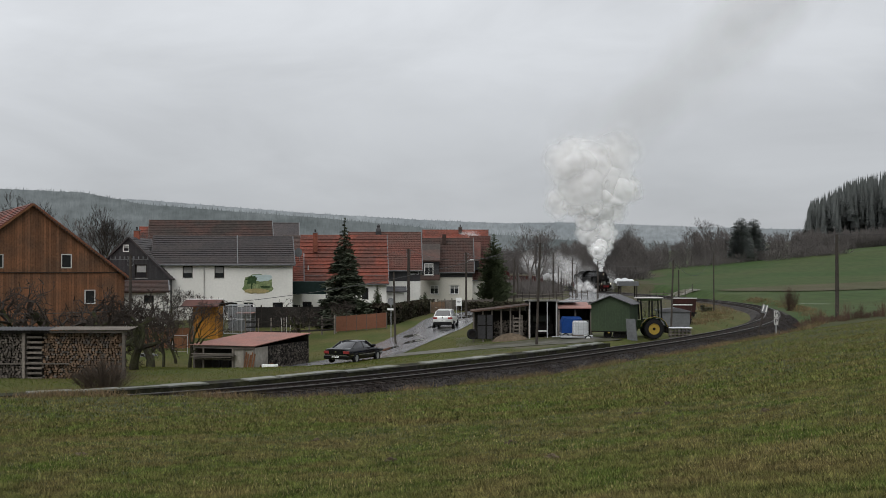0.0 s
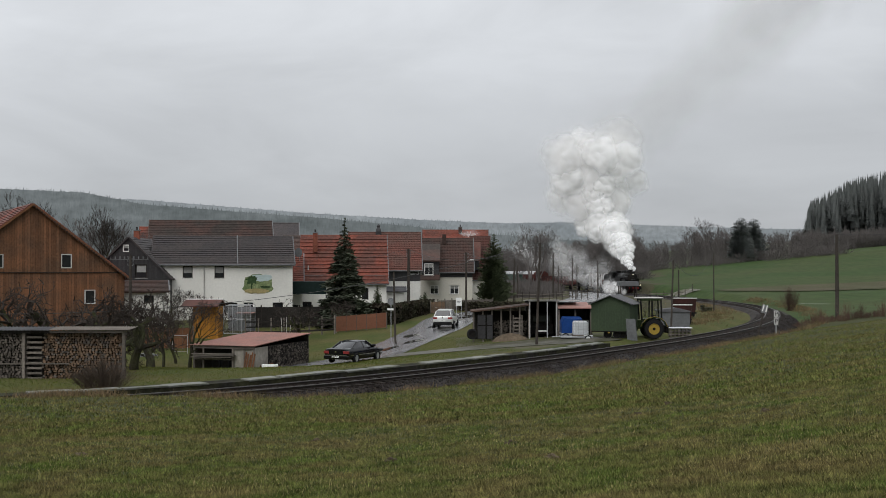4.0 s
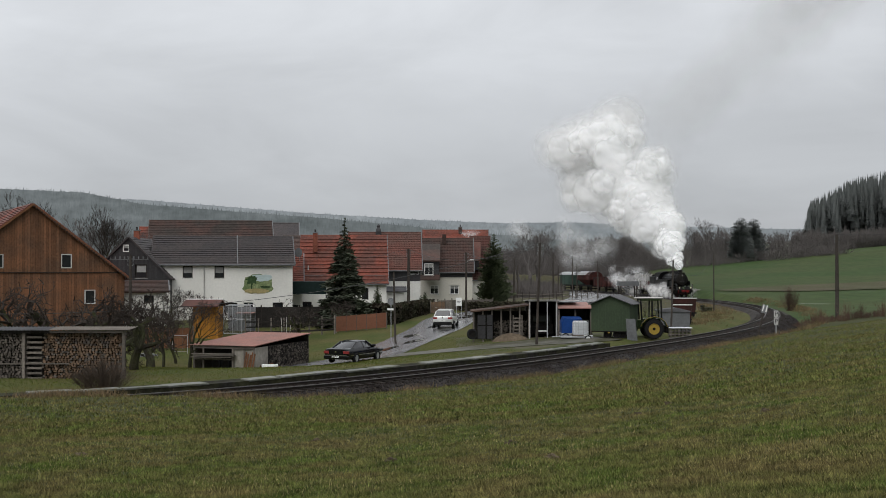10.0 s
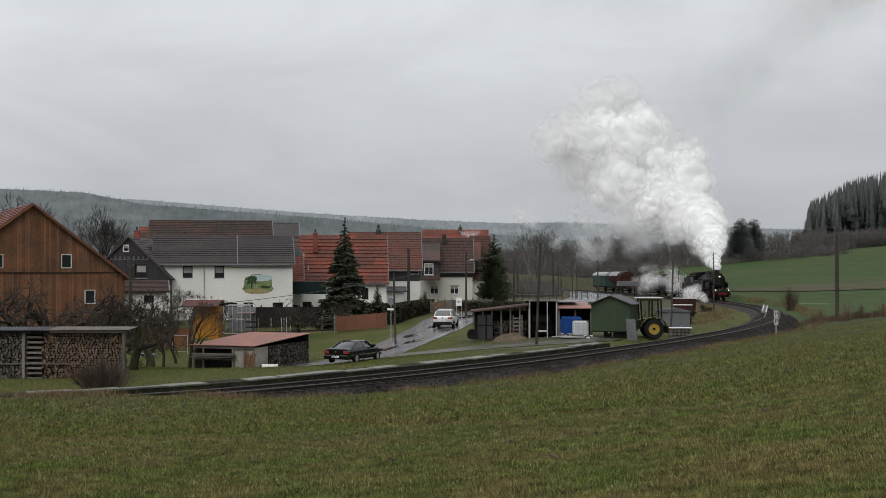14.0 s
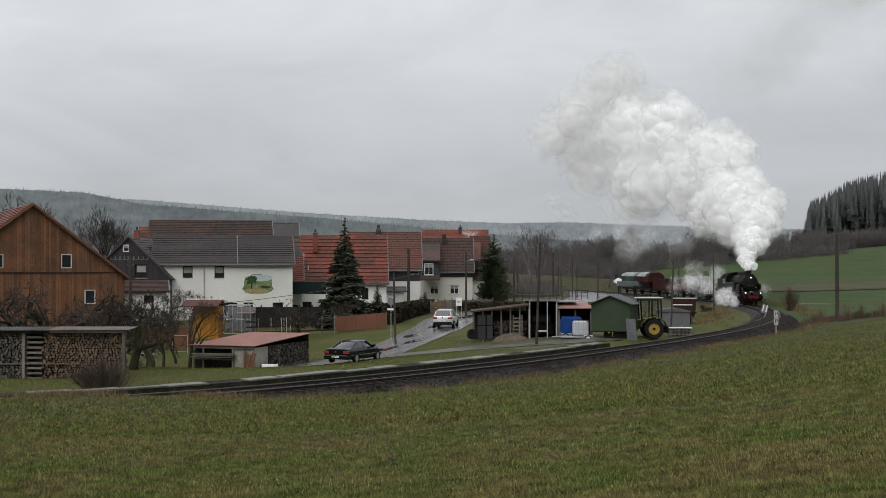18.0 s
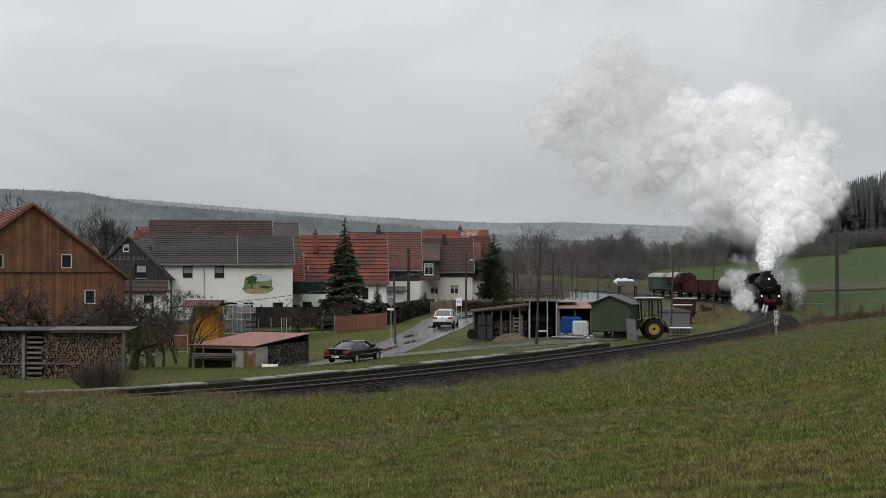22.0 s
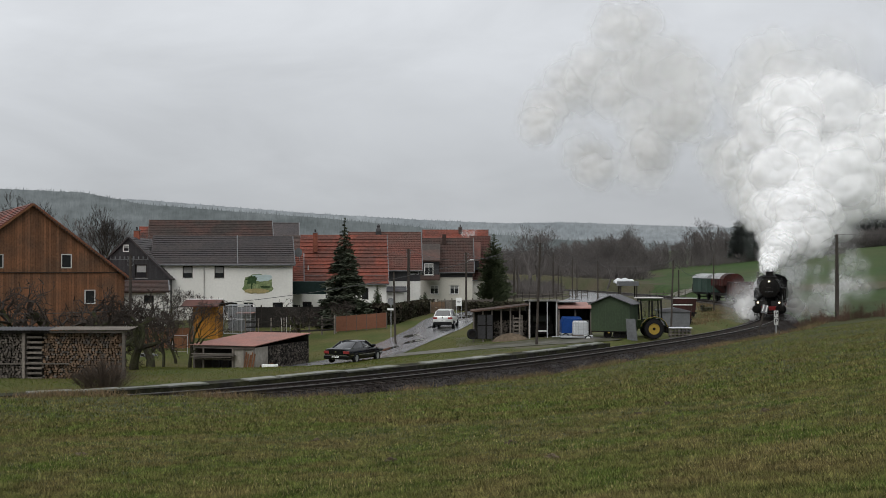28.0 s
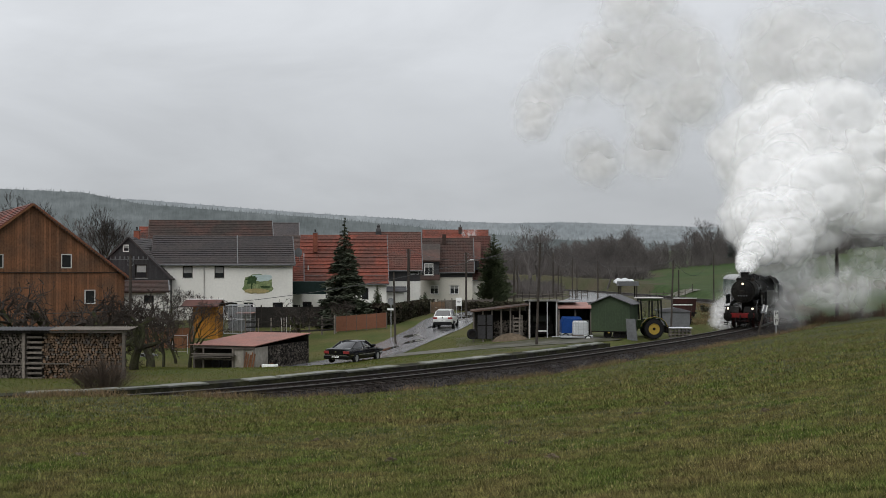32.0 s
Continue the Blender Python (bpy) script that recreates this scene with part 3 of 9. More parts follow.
# ---------------------------------------------------------------- distance
def ridge(name, y, crest, colour, label, x0, x1, tree=8.0, seed=1, step=5.0, rows=14):
    """A far wooded ridge that glows, mist painted into its colours, with a ragged line of tree tops."""
    r = np.random.default_rng(seed)
    xs = np.arange(x0, x1, step)
    base = np.interp(xs, [c[0] for c in crest], [c[1] for c in crest])
    g = Geo()
    zt = base.copy()
    for i, x in enumerate(xs):
        zt[i] += r.uniform(0.0, 0.25) * tree
    v, f = [], []
    for i, x in enumerate(xs):
        v += [(x, y, -30), (x, y + 60, zt[i])]
        if i:
            k = 2 * i
            f.append((k - 2, k, k + 1, k - 1))
    g.add(v, f)
    for i, x in enumerate(xs):
        h_, w_ = r.uniform(0.1, 1.0) ** 2 * tree, r.uniform(0.4, 0.8) * step
        g.add([(x - w_, y + 59, zt[i] - tree), (x + w_, y + 59, zt[i] - tree), (x, y + 59, zt[i] + h_)], [(0, 1, 2)])
    for q in range(rows):         # crowns standing one above another up the slope
        f = (q + 0.5) / rows
        for i in range(0, len(xs)):
            x, h_ = xs[i] + r.uniform(-0.5, 0.5) * step, tree * r.uniform(0.5, 1.5)
            z, w_ = -30 + (zt[i] + 30) * (0.45 + 0.55 * f) + r.uniform(-2, 2), r.uniform(0.35, 0.7) * step
            yy = y + 60 * (0.45 + 0.55 * f) - 2
            g.add([(x - w_, yy, z - h_), (x + w_, yy, z - h_), (x, yy, z + h_)], [(0, 1, 2)])
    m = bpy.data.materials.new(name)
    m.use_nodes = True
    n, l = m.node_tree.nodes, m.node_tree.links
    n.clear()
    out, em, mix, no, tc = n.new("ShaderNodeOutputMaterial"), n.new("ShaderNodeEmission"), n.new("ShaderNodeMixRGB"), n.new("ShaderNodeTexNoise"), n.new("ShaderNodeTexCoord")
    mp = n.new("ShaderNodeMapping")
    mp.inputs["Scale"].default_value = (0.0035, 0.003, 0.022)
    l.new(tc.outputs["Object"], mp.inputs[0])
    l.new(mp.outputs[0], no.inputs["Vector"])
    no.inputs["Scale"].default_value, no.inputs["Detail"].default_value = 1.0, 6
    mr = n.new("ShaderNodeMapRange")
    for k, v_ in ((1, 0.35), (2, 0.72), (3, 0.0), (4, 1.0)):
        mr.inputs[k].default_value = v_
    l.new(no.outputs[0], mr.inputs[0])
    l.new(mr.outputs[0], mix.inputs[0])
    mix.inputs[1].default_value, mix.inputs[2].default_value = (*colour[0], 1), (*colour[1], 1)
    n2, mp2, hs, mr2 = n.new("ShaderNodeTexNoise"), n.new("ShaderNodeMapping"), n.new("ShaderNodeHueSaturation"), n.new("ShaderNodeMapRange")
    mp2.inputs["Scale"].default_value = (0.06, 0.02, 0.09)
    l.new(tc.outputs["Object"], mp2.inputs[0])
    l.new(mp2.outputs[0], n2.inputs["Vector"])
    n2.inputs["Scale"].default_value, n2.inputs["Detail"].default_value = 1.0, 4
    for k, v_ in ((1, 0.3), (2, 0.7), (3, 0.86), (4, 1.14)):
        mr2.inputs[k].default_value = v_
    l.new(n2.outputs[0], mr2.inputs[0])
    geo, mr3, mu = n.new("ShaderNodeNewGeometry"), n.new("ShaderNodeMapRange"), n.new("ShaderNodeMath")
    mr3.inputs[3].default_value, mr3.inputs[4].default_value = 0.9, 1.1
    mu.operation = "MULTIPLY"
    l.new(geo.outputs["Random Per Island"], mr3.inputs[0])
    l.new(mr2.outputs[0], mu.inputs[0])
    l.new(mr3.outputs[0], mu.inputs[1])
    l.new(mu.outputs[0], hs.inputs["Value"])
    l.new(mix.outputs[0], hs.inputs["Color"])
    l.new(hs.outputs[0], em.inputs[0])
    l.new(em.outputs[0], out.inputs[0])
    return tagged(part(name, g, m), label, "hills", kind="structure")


def crest_at(y, pts):
    return [(x * y / 2154.0, 4.95 + v * y / 2154.0) for x, v in pts]


# Emissive hills; the farther one has paler colours for haze.
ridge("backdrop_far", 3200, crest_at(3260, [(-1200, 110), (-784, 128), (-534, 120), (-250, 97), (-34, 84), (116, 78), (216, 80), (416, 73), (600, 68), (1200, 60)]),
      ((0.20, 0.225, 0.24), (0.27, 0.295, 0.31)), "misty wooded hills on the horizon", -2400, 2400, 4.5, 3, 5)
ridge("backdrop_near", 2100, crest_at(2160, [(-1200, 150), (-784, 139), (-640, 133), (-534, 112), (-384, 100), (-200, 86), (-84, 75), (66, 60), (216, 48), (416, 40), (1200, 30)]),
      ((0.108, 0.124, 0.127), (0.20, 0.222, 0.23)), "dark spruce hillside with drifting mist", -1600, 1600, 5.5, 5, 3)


# ---------------------------------------------------------------- trees
def bare_tree(seed, height, spread=0.9, trunk=0.16, depth=6, fork=0.3, lean=0.25, low=0.25, gnarl=0.25):
    """Trunk and limbs of a leafless tree: two meshes, the limbs and the fine twigs."""
    r = random.Random(seed)
    wood, fine = Geo(), Geo()

    def grow(p, d, length, rad, level):
        pts, radii = [p], [rad]
        k = 3 if level < 3 else 2
        for i in range(k):
            d = (d + Vector((r.uniform(-1, 1), r.uniform(-1, 1), r.uniform(-0.6, 0.9))) * gnarl).normalized()
            p = p + d * (length / k)
            pts.append(p)
            radii.append(rad * (1 - 0.26 * (i + 1) / k))
        (wood if level < 3 else fine).tube(pts, radii, 6 if level < 2 else (4 if level < 3 else 3), caps=False)
        if level >= depth:
            return
        for c in range(r.choice((2, 3, 3)) if level else 4):
            ang = r.uniform(0, 2 * math.pi)
            side_ = d.orthogonal().normalized()
            side_ = (side_ * math.cos(ang) + d.cross(side_) * math.sin(ang))
            nd = (d * r.uniform(0.45, 0.9) + side_ * spread * r.uniform(0.6, 1.1) + Vector((0, 0, lean))).normalized()
            at = pts[-1] if c < 2 else pts[-2].lerp(pts[-1], r.random())
            grow(at, nd, length * r.uniform(0.6, 0.85), max(0.011, radii[-1] * r.uniform(0.62, 0.85)), level + 1)

    grow(Vector((0, 0, -0.1)), Vector((r.uniform(-0.1, 0.1), r.uniform(-0.1, 0.1), 1)).normalized(), height * low, trunk, 0)
    k = max(v[2] for v in wood.v + fine.v)
    for g in (wood, fine):
        g.v = [(x * height / k, y * height / k, z * height / k) for x, y, z in g.v]
    return wood.mesh("trunk", M["bark"]), fine.mesh("crown", M["twig"])


def plant_tree(meshes, x, y, label, name="bare_tree", turn=0, z=None, size=1.0):
    t = thing(name, pose(x, y, gz(x, y) if z is None else z, 0, 0, turn) @ Matrix.Scale(size, 4), label, "tree")
    for nm, me in zip(("trunk", "crown"), meshes):
        part(nm, me, None, t)
    return t


def spruce(seed, height, radius, layers=26, droop=0.35, mat="needles", blunt=1.0, fan=0.42):
    """A conifer: tapered trunk, whorls of boughs that carry many small needle sprays."""
    r = random.Random(seed)
    trunk = Geo().tube([(0, 0, -0.2), (0, 0, height * 0.5), (0, 0, height)], [radius * 0.09, radius * 0.05, 0.015], 8)
    g = Geo()
    for k in range(layers):
        f = k / (layers - 1)
        z = height * (0.06 + 0.93 * f)
        near_tip = min(1.0, 0.3 + 1.6 * (1 - f))
        L = radius * max(0.03, (1 - f) ** blunt) * r.uniform(0.85, 1.12)
        for b in range(max(6, int(17 - 9 * f))):
            a = r.uniform(0, 2 * math.pi)
            l_ = L * r.uniform(0.72, 1.1)
            n_ = max(3, int(l_ / (0.075 * radius)) + 1)
            for j in range(n_):
                q = (j + 0.6) / n_
                rr = l_ * q
                zz = z - droop * rr + 0.25 * droop * l_ * q * q
                for side_ in (-1, 0, 1):
                    aa = a + side_ * fan * (1.1 - q) + r.uniform(-0.12, 0.12)
                    s = radius * 0.062 * near_tip * r.uniform(0.7, 1.4)
                    c = Vector((rr * math.cos(aa), rr * math.sin(aa), zz + r.uniform(-0.06, 0.06) * radius * near_tip))
                    o = Vector((math.cos(aa), math.sin(aa), -droop * 0.6)) * s
                    w = Vector((-math.sin(aa), math.cos(aa), r.uniform(-0.5, 0.5))) * s * 0.55
                    u = Vector((0, 0, -s * r.uniform(0.35, 0.9)))
                    g.add([c - o, c + w, c + o * 1.25, c - w, c + u], [(0, 1, 2), (0, 2, 3), (0, 1, 4), (3, 2, 4)])
    return trunk.mesh("trunk", M["bark"]), g.mesh("crown", M[mat])


def far_wood(name, spots, label, mat, kind_="bare", seed=1):
    """A distant stand of trees: one mesh of trunks and branching crowns."""
    r = random.Random(seed)
    g = Geo()
    for x, y, z, h_ in spots:
        if kind_ == "bare":
            g.tube([(x, y, z - 0.5), (x + r.uniform(-.3, .3), y, z + h_ * 0.45)], [0.02 * h_, 0.012 * h_], 4, caps=False)
            for k in range(40):
                f = r.random()
                b = Vector((x, y, z + h_ * (0.15 + 0.68 * f)))
                a = r.uniform(0, 6.28)
                d = Vector((math.cos(a), math.sin(a) * 0.6, r.uniform(0.3, 1.1) + 0.8 * f)).normalized()
                e = b + d * h_ * r.uniform(0.10, 0.20) * (1.5 - abs(f - 0.35))
                g.tube([b, b.lerp(e, 0.5) + Vector((r.uniform(-.1, .1), 0, r.uniform(-.1, .1))) * h_ * 0.1, e], [0.003 * h_, 0.002 * h_, 0.001 * h_], 3, caps=False)
                for q in range(11):
                    m_ = b.lerp(e, r.uniform(0.3, 1))
                    d2 = (d + Vector((r.uniform(-1.2, 1.2), r.uniform(-.5, .5), r.uniform(-.6, .9)))).normalized()
                    t_ = m_ + d2 * h_ * r.uniform(0.04, 0.11)
                    w = Vector((0.002 * h_, 0, 0.0015 * h_))
                    g.add([m_ - w, m_ + w, t_], [(0, 1, 2)])
        elif kind_ == "bush":
            for k in range(120):
                d = Vector((r.gauss(0, 1), r.gauss(0, 0.7), abs(r.gauss(0, 1)))).normalized()
                b = Vector((x, y, z)) + d * h_ * r.uniform(0.25, 0.8)
                e = b + (d + Vector((r.uniform(-.6, .6), 0, r.uniform(0, .9)))).normalized() * h_ * r.uniform(0.15, 0.4)
                w = Vector((r.uniform(0.006, 0.02) * h_, 0, r.uniform(-0.01, 0.01) * h_))
                g.add([b - w, b + w, e], [(0, 1, 2)])
        else:
            rad, n_ = h_ * r.uniform(0.15, 0.21), 7
            ring = [(x + 0.5 * rad * math.cos(6.283 * i / n_), y + 0.5 * rad * math.sin(6.283 * i / n_), z) for i in range(n_)]
            g.add(ring + [(x, y, z + 0.93 * h_)], [(i, (i + 1) % n_, n_) for i in range(n_)])
            for k in range(190):
                f = 1 - math.sqrt(r.random())
                a, w = r.uniform(0, 6.283), 0.16 + 0.85 * (1 - f) * r.uniform(0.6, 1.2)
                q = rad * (1 - f) ** 0.8 * r.uniform(0.55, 1.15)
                c = Vector((x + q * math.cos(a), y + q * math.sin(a), z + h_ * (0.04 + 0.89 * f)))
                o = Vector((math.cos(a), math.sin(a), r.uniform(-0.5, 0.1))) * w
                t_ = Vector((-math.sin(a), math.cos(a), 0)) * w * 0.5
                g.add([c - o * 0.6 + t_, c - o * 0.6 - t_, c + o], [(0, 1, 2)])
    return tagged(part(name, g, M[mat]), label, "woods", kind="stuff")


rw = random.Random(9)
# Far foliage: base colours lightened to stand in for haze.
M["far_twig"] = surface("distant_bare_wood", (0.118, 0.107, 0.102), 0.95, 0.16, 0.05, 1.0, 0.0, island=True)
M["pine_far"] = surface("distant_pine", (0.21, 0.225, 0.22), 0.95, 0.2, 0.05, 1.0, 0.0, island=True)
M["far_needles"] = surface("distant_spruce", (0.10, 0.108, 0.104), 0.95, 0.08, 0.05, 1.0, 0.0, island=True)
# bare woodland behind the railway
spots = []
for k in range(900):
    y = rw.uniform(300, 400)
    u = rw.uniform(0.035, 0.31)
    x = u * y
    d = float(beside(x, y)[0])
    if abs(d) < 9 or (u > 0.165 and y < 335):
        continue
    crown = np.interp(u, [0.04, 0.09, 0.12, 0.155, 0.175, 0.19, 0.205, 0.235, 0.25, 0.31], [10, 11, 14.5, 15, 12.5, 10, 14, 14, 11, 11])
    spots.append((x, y, gz(x, y) - 0.3, 0.78 * crown * rw.uniform(0.5, 1.0)))
for k in range(420):
    y = rw.uniform(285, 340)
    u = rw.uniform(0.035, 0.30)
    x = u * y
    d = float(beside(x, y)[0])
    if abs(d) < 6 or (u > 0.165 and y < 328):
        continue
    spots.append((x, y, gz(x, y) - 0.3, rw.uniform(2.5, 4.8)))
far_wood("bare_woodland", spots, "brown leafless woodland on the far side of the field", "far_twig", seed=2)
spots = []
for k in range(900):
    y = rw.uniform(268, 345)
    u = rw.uniform(0.035, 0.33)
    x = u * y
    if abs(float(beside(x, y)[0])) < 7 or (u > 0.165 and y < 330):
        continue
    spots.append((x, y, gz(x, y) - 0.3, rw.uniform(2.0, 4.6)))
for k in range(420):
    y = rw.uniform(205, 270)
    x = rw.uniform(0.045, 0.125) * y
    if abs(float(beside(x, y)[0])) > 9 and (x - np.interp(y, [182, 210, 232, 262], [20, 25.5, 28.5, 31.5])) ** 2 > 49:
        spots.append((x, y, gz(x, y) - 0.2, rw.uniform(1.2, 3.2)))
for k in range(620):      # thicket at the back of the valley
    y = rw.uniform(335, 430)
    x = rw.uniform(0.02, 0.17) * y
    if abs(float(beside(x, y)[0])) > 7:
        spots.append((x, y, gz(x, y) - 0.5, rw.uniform(3.5, 8)))
for k in range(330):      # brown scrub along the foot of the spruces
    y = rw.uniform(404, 424)
    x = rw.uniform(0.296, 0.41) * y
    spots.append((x, y, gz(x, y) - 0.5, rw.uniform(4, 8)))
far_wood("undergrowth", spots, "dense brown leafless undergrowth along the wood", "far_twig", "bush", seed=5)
spots = []
for k in range(2000):
    y = rw.uniform(420, 520)
    u = 0.2995 + 0.16 * rw.random() ** 1.25
    rise = np.interp(u, [0.299, 0.302, 0.308, 0.321, 0.332, 0.364, 0.40, 0.46], [0.047, 0.058, 0.063, 0.068, 0.075, 0.084, 0.095, 0.10])
    h_ = rw.uniform(14, 21)
    spots.append((u * y, y, 4.95 + y * rise * (1 - 0.85 * rw.random() ** (2.0 if k % 2 else 0.9)) - h_, h_))
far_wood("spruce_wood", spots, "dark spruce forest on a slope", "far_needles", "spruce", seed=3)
g = Geo()
g.add([(130, 415, -2), (260, 415, -2), (260, 520, 30), (190, 520, 16), (150, 520, -2)], [(0, 1, 2, 3, 4)])
tagged(part("hillside", g, M["scrub"]), "wooded hillside under the spruces", "hill", kind="structure")


# ---------------------------------------------------------------- buildings
def pierced(g, x0, x1, z0, z1, y0, y1, holes):
    """A wall in the x-z plane, y0 to y1 thick, with openings (x0, x1, z0, z1) through it, in one piece."""
    xs = sorted({x0, x1, *[h[0] for h in holes], *[h[1] for h in holes]})
    zs = sorted({z0, z1, *[h[2] for h in holes], *[h[3] for h in holes]})
    nx_, nz_ = len(xs) - 1, len(zs) - 1
    full = {(i, j) for i in range(nx_) for j in range(nz_) if not any(h[0] < (xs[i] + xs[i + 1]) / 2 < h[1] and h[2] < (zs[j] + zs[j + 1]) / 2 < h[3] for h in holes)}
    verts = [(x, y, z) for y in (y0, y1) for x in xs for z in zs]

    def at(i, j, k):
        return k * (nx_ + 1) * (nz_ + 1) + i * (nz_ + 1) + j
    faces = []
    for i, j in full:
        faces.append((at(i, j, 0), at(i + 1, j, 0), at(i + 1, j + 1, 0), at(i, j + 1, 0)))
        faces.append((at(i, j, 1), at(i, j + 1, 1), at(i + 1, j + 1, 1), at(i + 1, j, 1)))
        for di, dj, (a, b), (c, d) in ((-1, 0, (0, 0), (0, 1)), (1, 0, (1, 0), (1, 1)), (0, -1, (0, 0), (1, 0)), (0, 1, (0, 1), (1, 1))):
            if (i + di, j + dj) not in full:
                faces.append((at(i + a, j + b, 0), at(i + c, j + d, 0), at(i + c, j + d, 1), at(i + a, j + b, 1)))
    return g.add(verts, faces)


def window(parent, x0, x1, z0, z1, y, name="window", frame_mat="white_paint", fw=0.09, sill=True, blind=0.0, bars=1, label=""):
    """A window in an opening: frame, panes, sill, and a blind or curtain behind the upper part of the glass."""
    g = Geo()
    for a, b, c, d in ((x0, x0 + fw, z0, z1), (x1 - fw, x1, z0, z1), (x0 + fw, x1 - fw, z0, z0 + fw), (x0 + fw, x1 - fw, z1 - fw, z1)):
        g.box(a, b, y - 0.03, y + 0.09, c, d)
    w = part(name, g, M[frame_mat], parent, label)
    n = bars + 1
    for k in range(n):
        a, b = x0 + fw + (x1 - x0 - 2 * fw) * k / n, x0 + fw + (x1 - x0 - 2 * fw) * (k + 1) / n
        if k:
            part("mullion", Geo().box(a - 0.025, a + 0.025, y + 0.0, y + 0.07, z0 + fw, z1 - fw), M[frame_mat], w)
        part("pane", Geo().box(a + (0.027 if k else 0), b - (0.027 if k < n - 1 else 0), y + 0.04, y + 0.055, z0 + fw, z1 - fw), M["glass"], w)
    if sill:
        part("window_sill", Geo().box(x0 - 0.08, x1 + 0.08, y - 0.12, y + 0.02, z0 - 0.08, z0 - 0.002, c=0.01), M["concrete"], w)
    if blind:
        part("curtain", Geo().box(x0 + fw, x1 - fw, y + 0.012, y + 0.03, z1 - fw - (z1 - z0 - 2 * fw) * blind, z1 - fw - 0.002), M["blind"], w)
    return w


def tiled(x0, x1, ye, ze, yr, zr, course=0.36, thick=0.12, step=0.045, wave=0.0):
    """One roof slope from the eave (ye, ze) to the ridge (yr, zr): overlapping courses of tiles."""
    L = math.hypot(yr - ye, zr - ze)
    n = max(3, round(L / course))
    d = Vector(((yr - ye) / L, (zr - ze) / L))
    up = Vector((-d.y, d.x)) if d.x > 0 else Vector((d.y, -d.x))
    prof = []
    for k in range(n):
        a, b = L * k / n, L * (k + 1) / n
        for t, o in ((a, thick + step), (b, thick)):
            prof.append((ye + d.x * t + up.x * o, ze + d.y * t + up.y * o))
    prof += [(yr, zr), (ye, ze)]
    g = Geo()
    if not wave:
        g.prism(prof, x0, x1, "x")
        return g
    # pan tiles: the courses roll from side to side
    m = max(2, round((x1 - x0) / wave))
    xs = [x0 + (x1 - x0) * k / (3 * m) for k in range(3 * m + 1)]
    rings = []
    for i, x in enumerate(xs):
        o = 0.03 if i % 3 == 1 else 0.0
        rings.append([(x, u + (up.x * o if j < 2 * n else 0), w + (up.y * o if j < 2 * n else 0)) for j, (u, w) in enumerate(prof)])
    g.loft(rings)
    return g


def chimney(parent, x, y, z0, z1, w=0.5, mat="brick", cap=True, name="chimney"):
    c = part(name, Geo().box(x - w / 2, x + w / 2, y - w / 2, y + w / 2, z0, z1, c=0.015), M[mat], parent)
    if cap:
        part("cap", Geo().box(x - w * 0.6, x + w * 0.6, y - w * 0.6, y + w * 0.6, z1, z1 + 0.10, c=0.02), M["lead"], c)
        part("flue", Geo().tube([(x, y, z1 + 0.1), (x, y, z1 + 0.42)], 0.1, 8), M["slate"], c)
    return c


def house(name, label, x0, x1, yf, depth, z0, eave, ridge_z, wall, roof, holes=(), over=0.35, side_over=0.25, wins=None, wave=0.0, course=0.36, step=0.045, gutter=True, upper=None):
    """A house with its ridge across the view. holes: openings in the front wall as (x0, x1, z0, z1, options)."""
    t = thing(name, pose(0, 0, 0), label, "house")
    zb = z0 - 0.6
    g = Geo()
    pierced(g, x0, x1, zb, eave, yf, yf + 0.35, [h[:4] for h in holes])
    part("wall", g, M[wall], t)
    yb, ym = yf + depth, yf + depth / 2
    part("wall", Geo().box(x0, x1, yb - 0.35, yb, zb, eave), M[wall], t)
    for a, b in ((x0, x0 + 0.35), (x1 - 0.35, x1)):
        part("wall", Geo().prism([(yf + 0.35, zb), (yb - 0.35, zb), (yb - 0.35, eave), (ym, ridge_z - 0.12), (yf + 0.35, eave)], a, b, "x"), M[wall], t)
    # Floor near-black, the room's shade held in its colour.
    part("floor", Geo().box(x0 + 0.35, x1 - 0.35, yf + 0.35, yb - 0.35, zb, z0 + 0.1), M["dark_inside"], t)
    sl = (ridge_z - eave) / (depth / 2)
    xa, xb = x0 - side_over, x1 + side_over
    r = part("roof", tiled(xa, xb, yf - over, eave - over * sl, ym, ridge_z, course, step=step, wave=wave), M[roof], t)
    part("roof", tiled(xa, xb, yb + over, eave - over * sl, ym, ridge_z, course), M[roof], t)
    part("ridge", Geo().tube([(xa, ym, ridge_z + 0.08), (xb, ym, ridge_z + 0.08)], 0.14, 8), M[roof], r)
    for xx in (xa, xb):
        part("verge", Geo().prism([(yf - over, eave - over * sl + 0.02), (yf - over, eave - over * sl + 0.24), (ym, ridge_z + 0.24), (ym, ridge_z + 0.02)], xx - 0.05, xx + 0.05, "x"), M["lead" if xx == xb else roof], r)
    if gutter:
        part("gutter", Geo().tube([(xa, yf - over - 0.08, eave - over * sl + 0.05), (xb, yf - over - 0.08, eave - over * sl + 0.05)], 0.075, 8), M["lead"], t)
    for h in holes:
        o = h[4] if len(h) > 4 else {}
        if o.get("skip"):
            continue
        window(t, *h[:4], yf + 0.12, **o)
    cx_ = (x0 + x1) / 2
    t.matrix_basis = Matrix.Translation((cx_, yf, 0)) @ Matrix.Rotation(-math.atan2(cx_, yf), 4, "Z") @ Matrix.Translation((-cx_, -yf, 0))
    return t


# wooden barn: gable front of upright boards
BY, TURN = 0.0, 28.0
barn = thing("barn", pose(-35.78, 106, 0, 0, 0, TURN), "large barn with brown vertical boards and red tiled roof", "barn")
bx, apex, eave_x, eave_z, base = 0.0, 10.46, 8.08, 4.19, -1.6
hw = eave_x - bx
bl = bx - hw
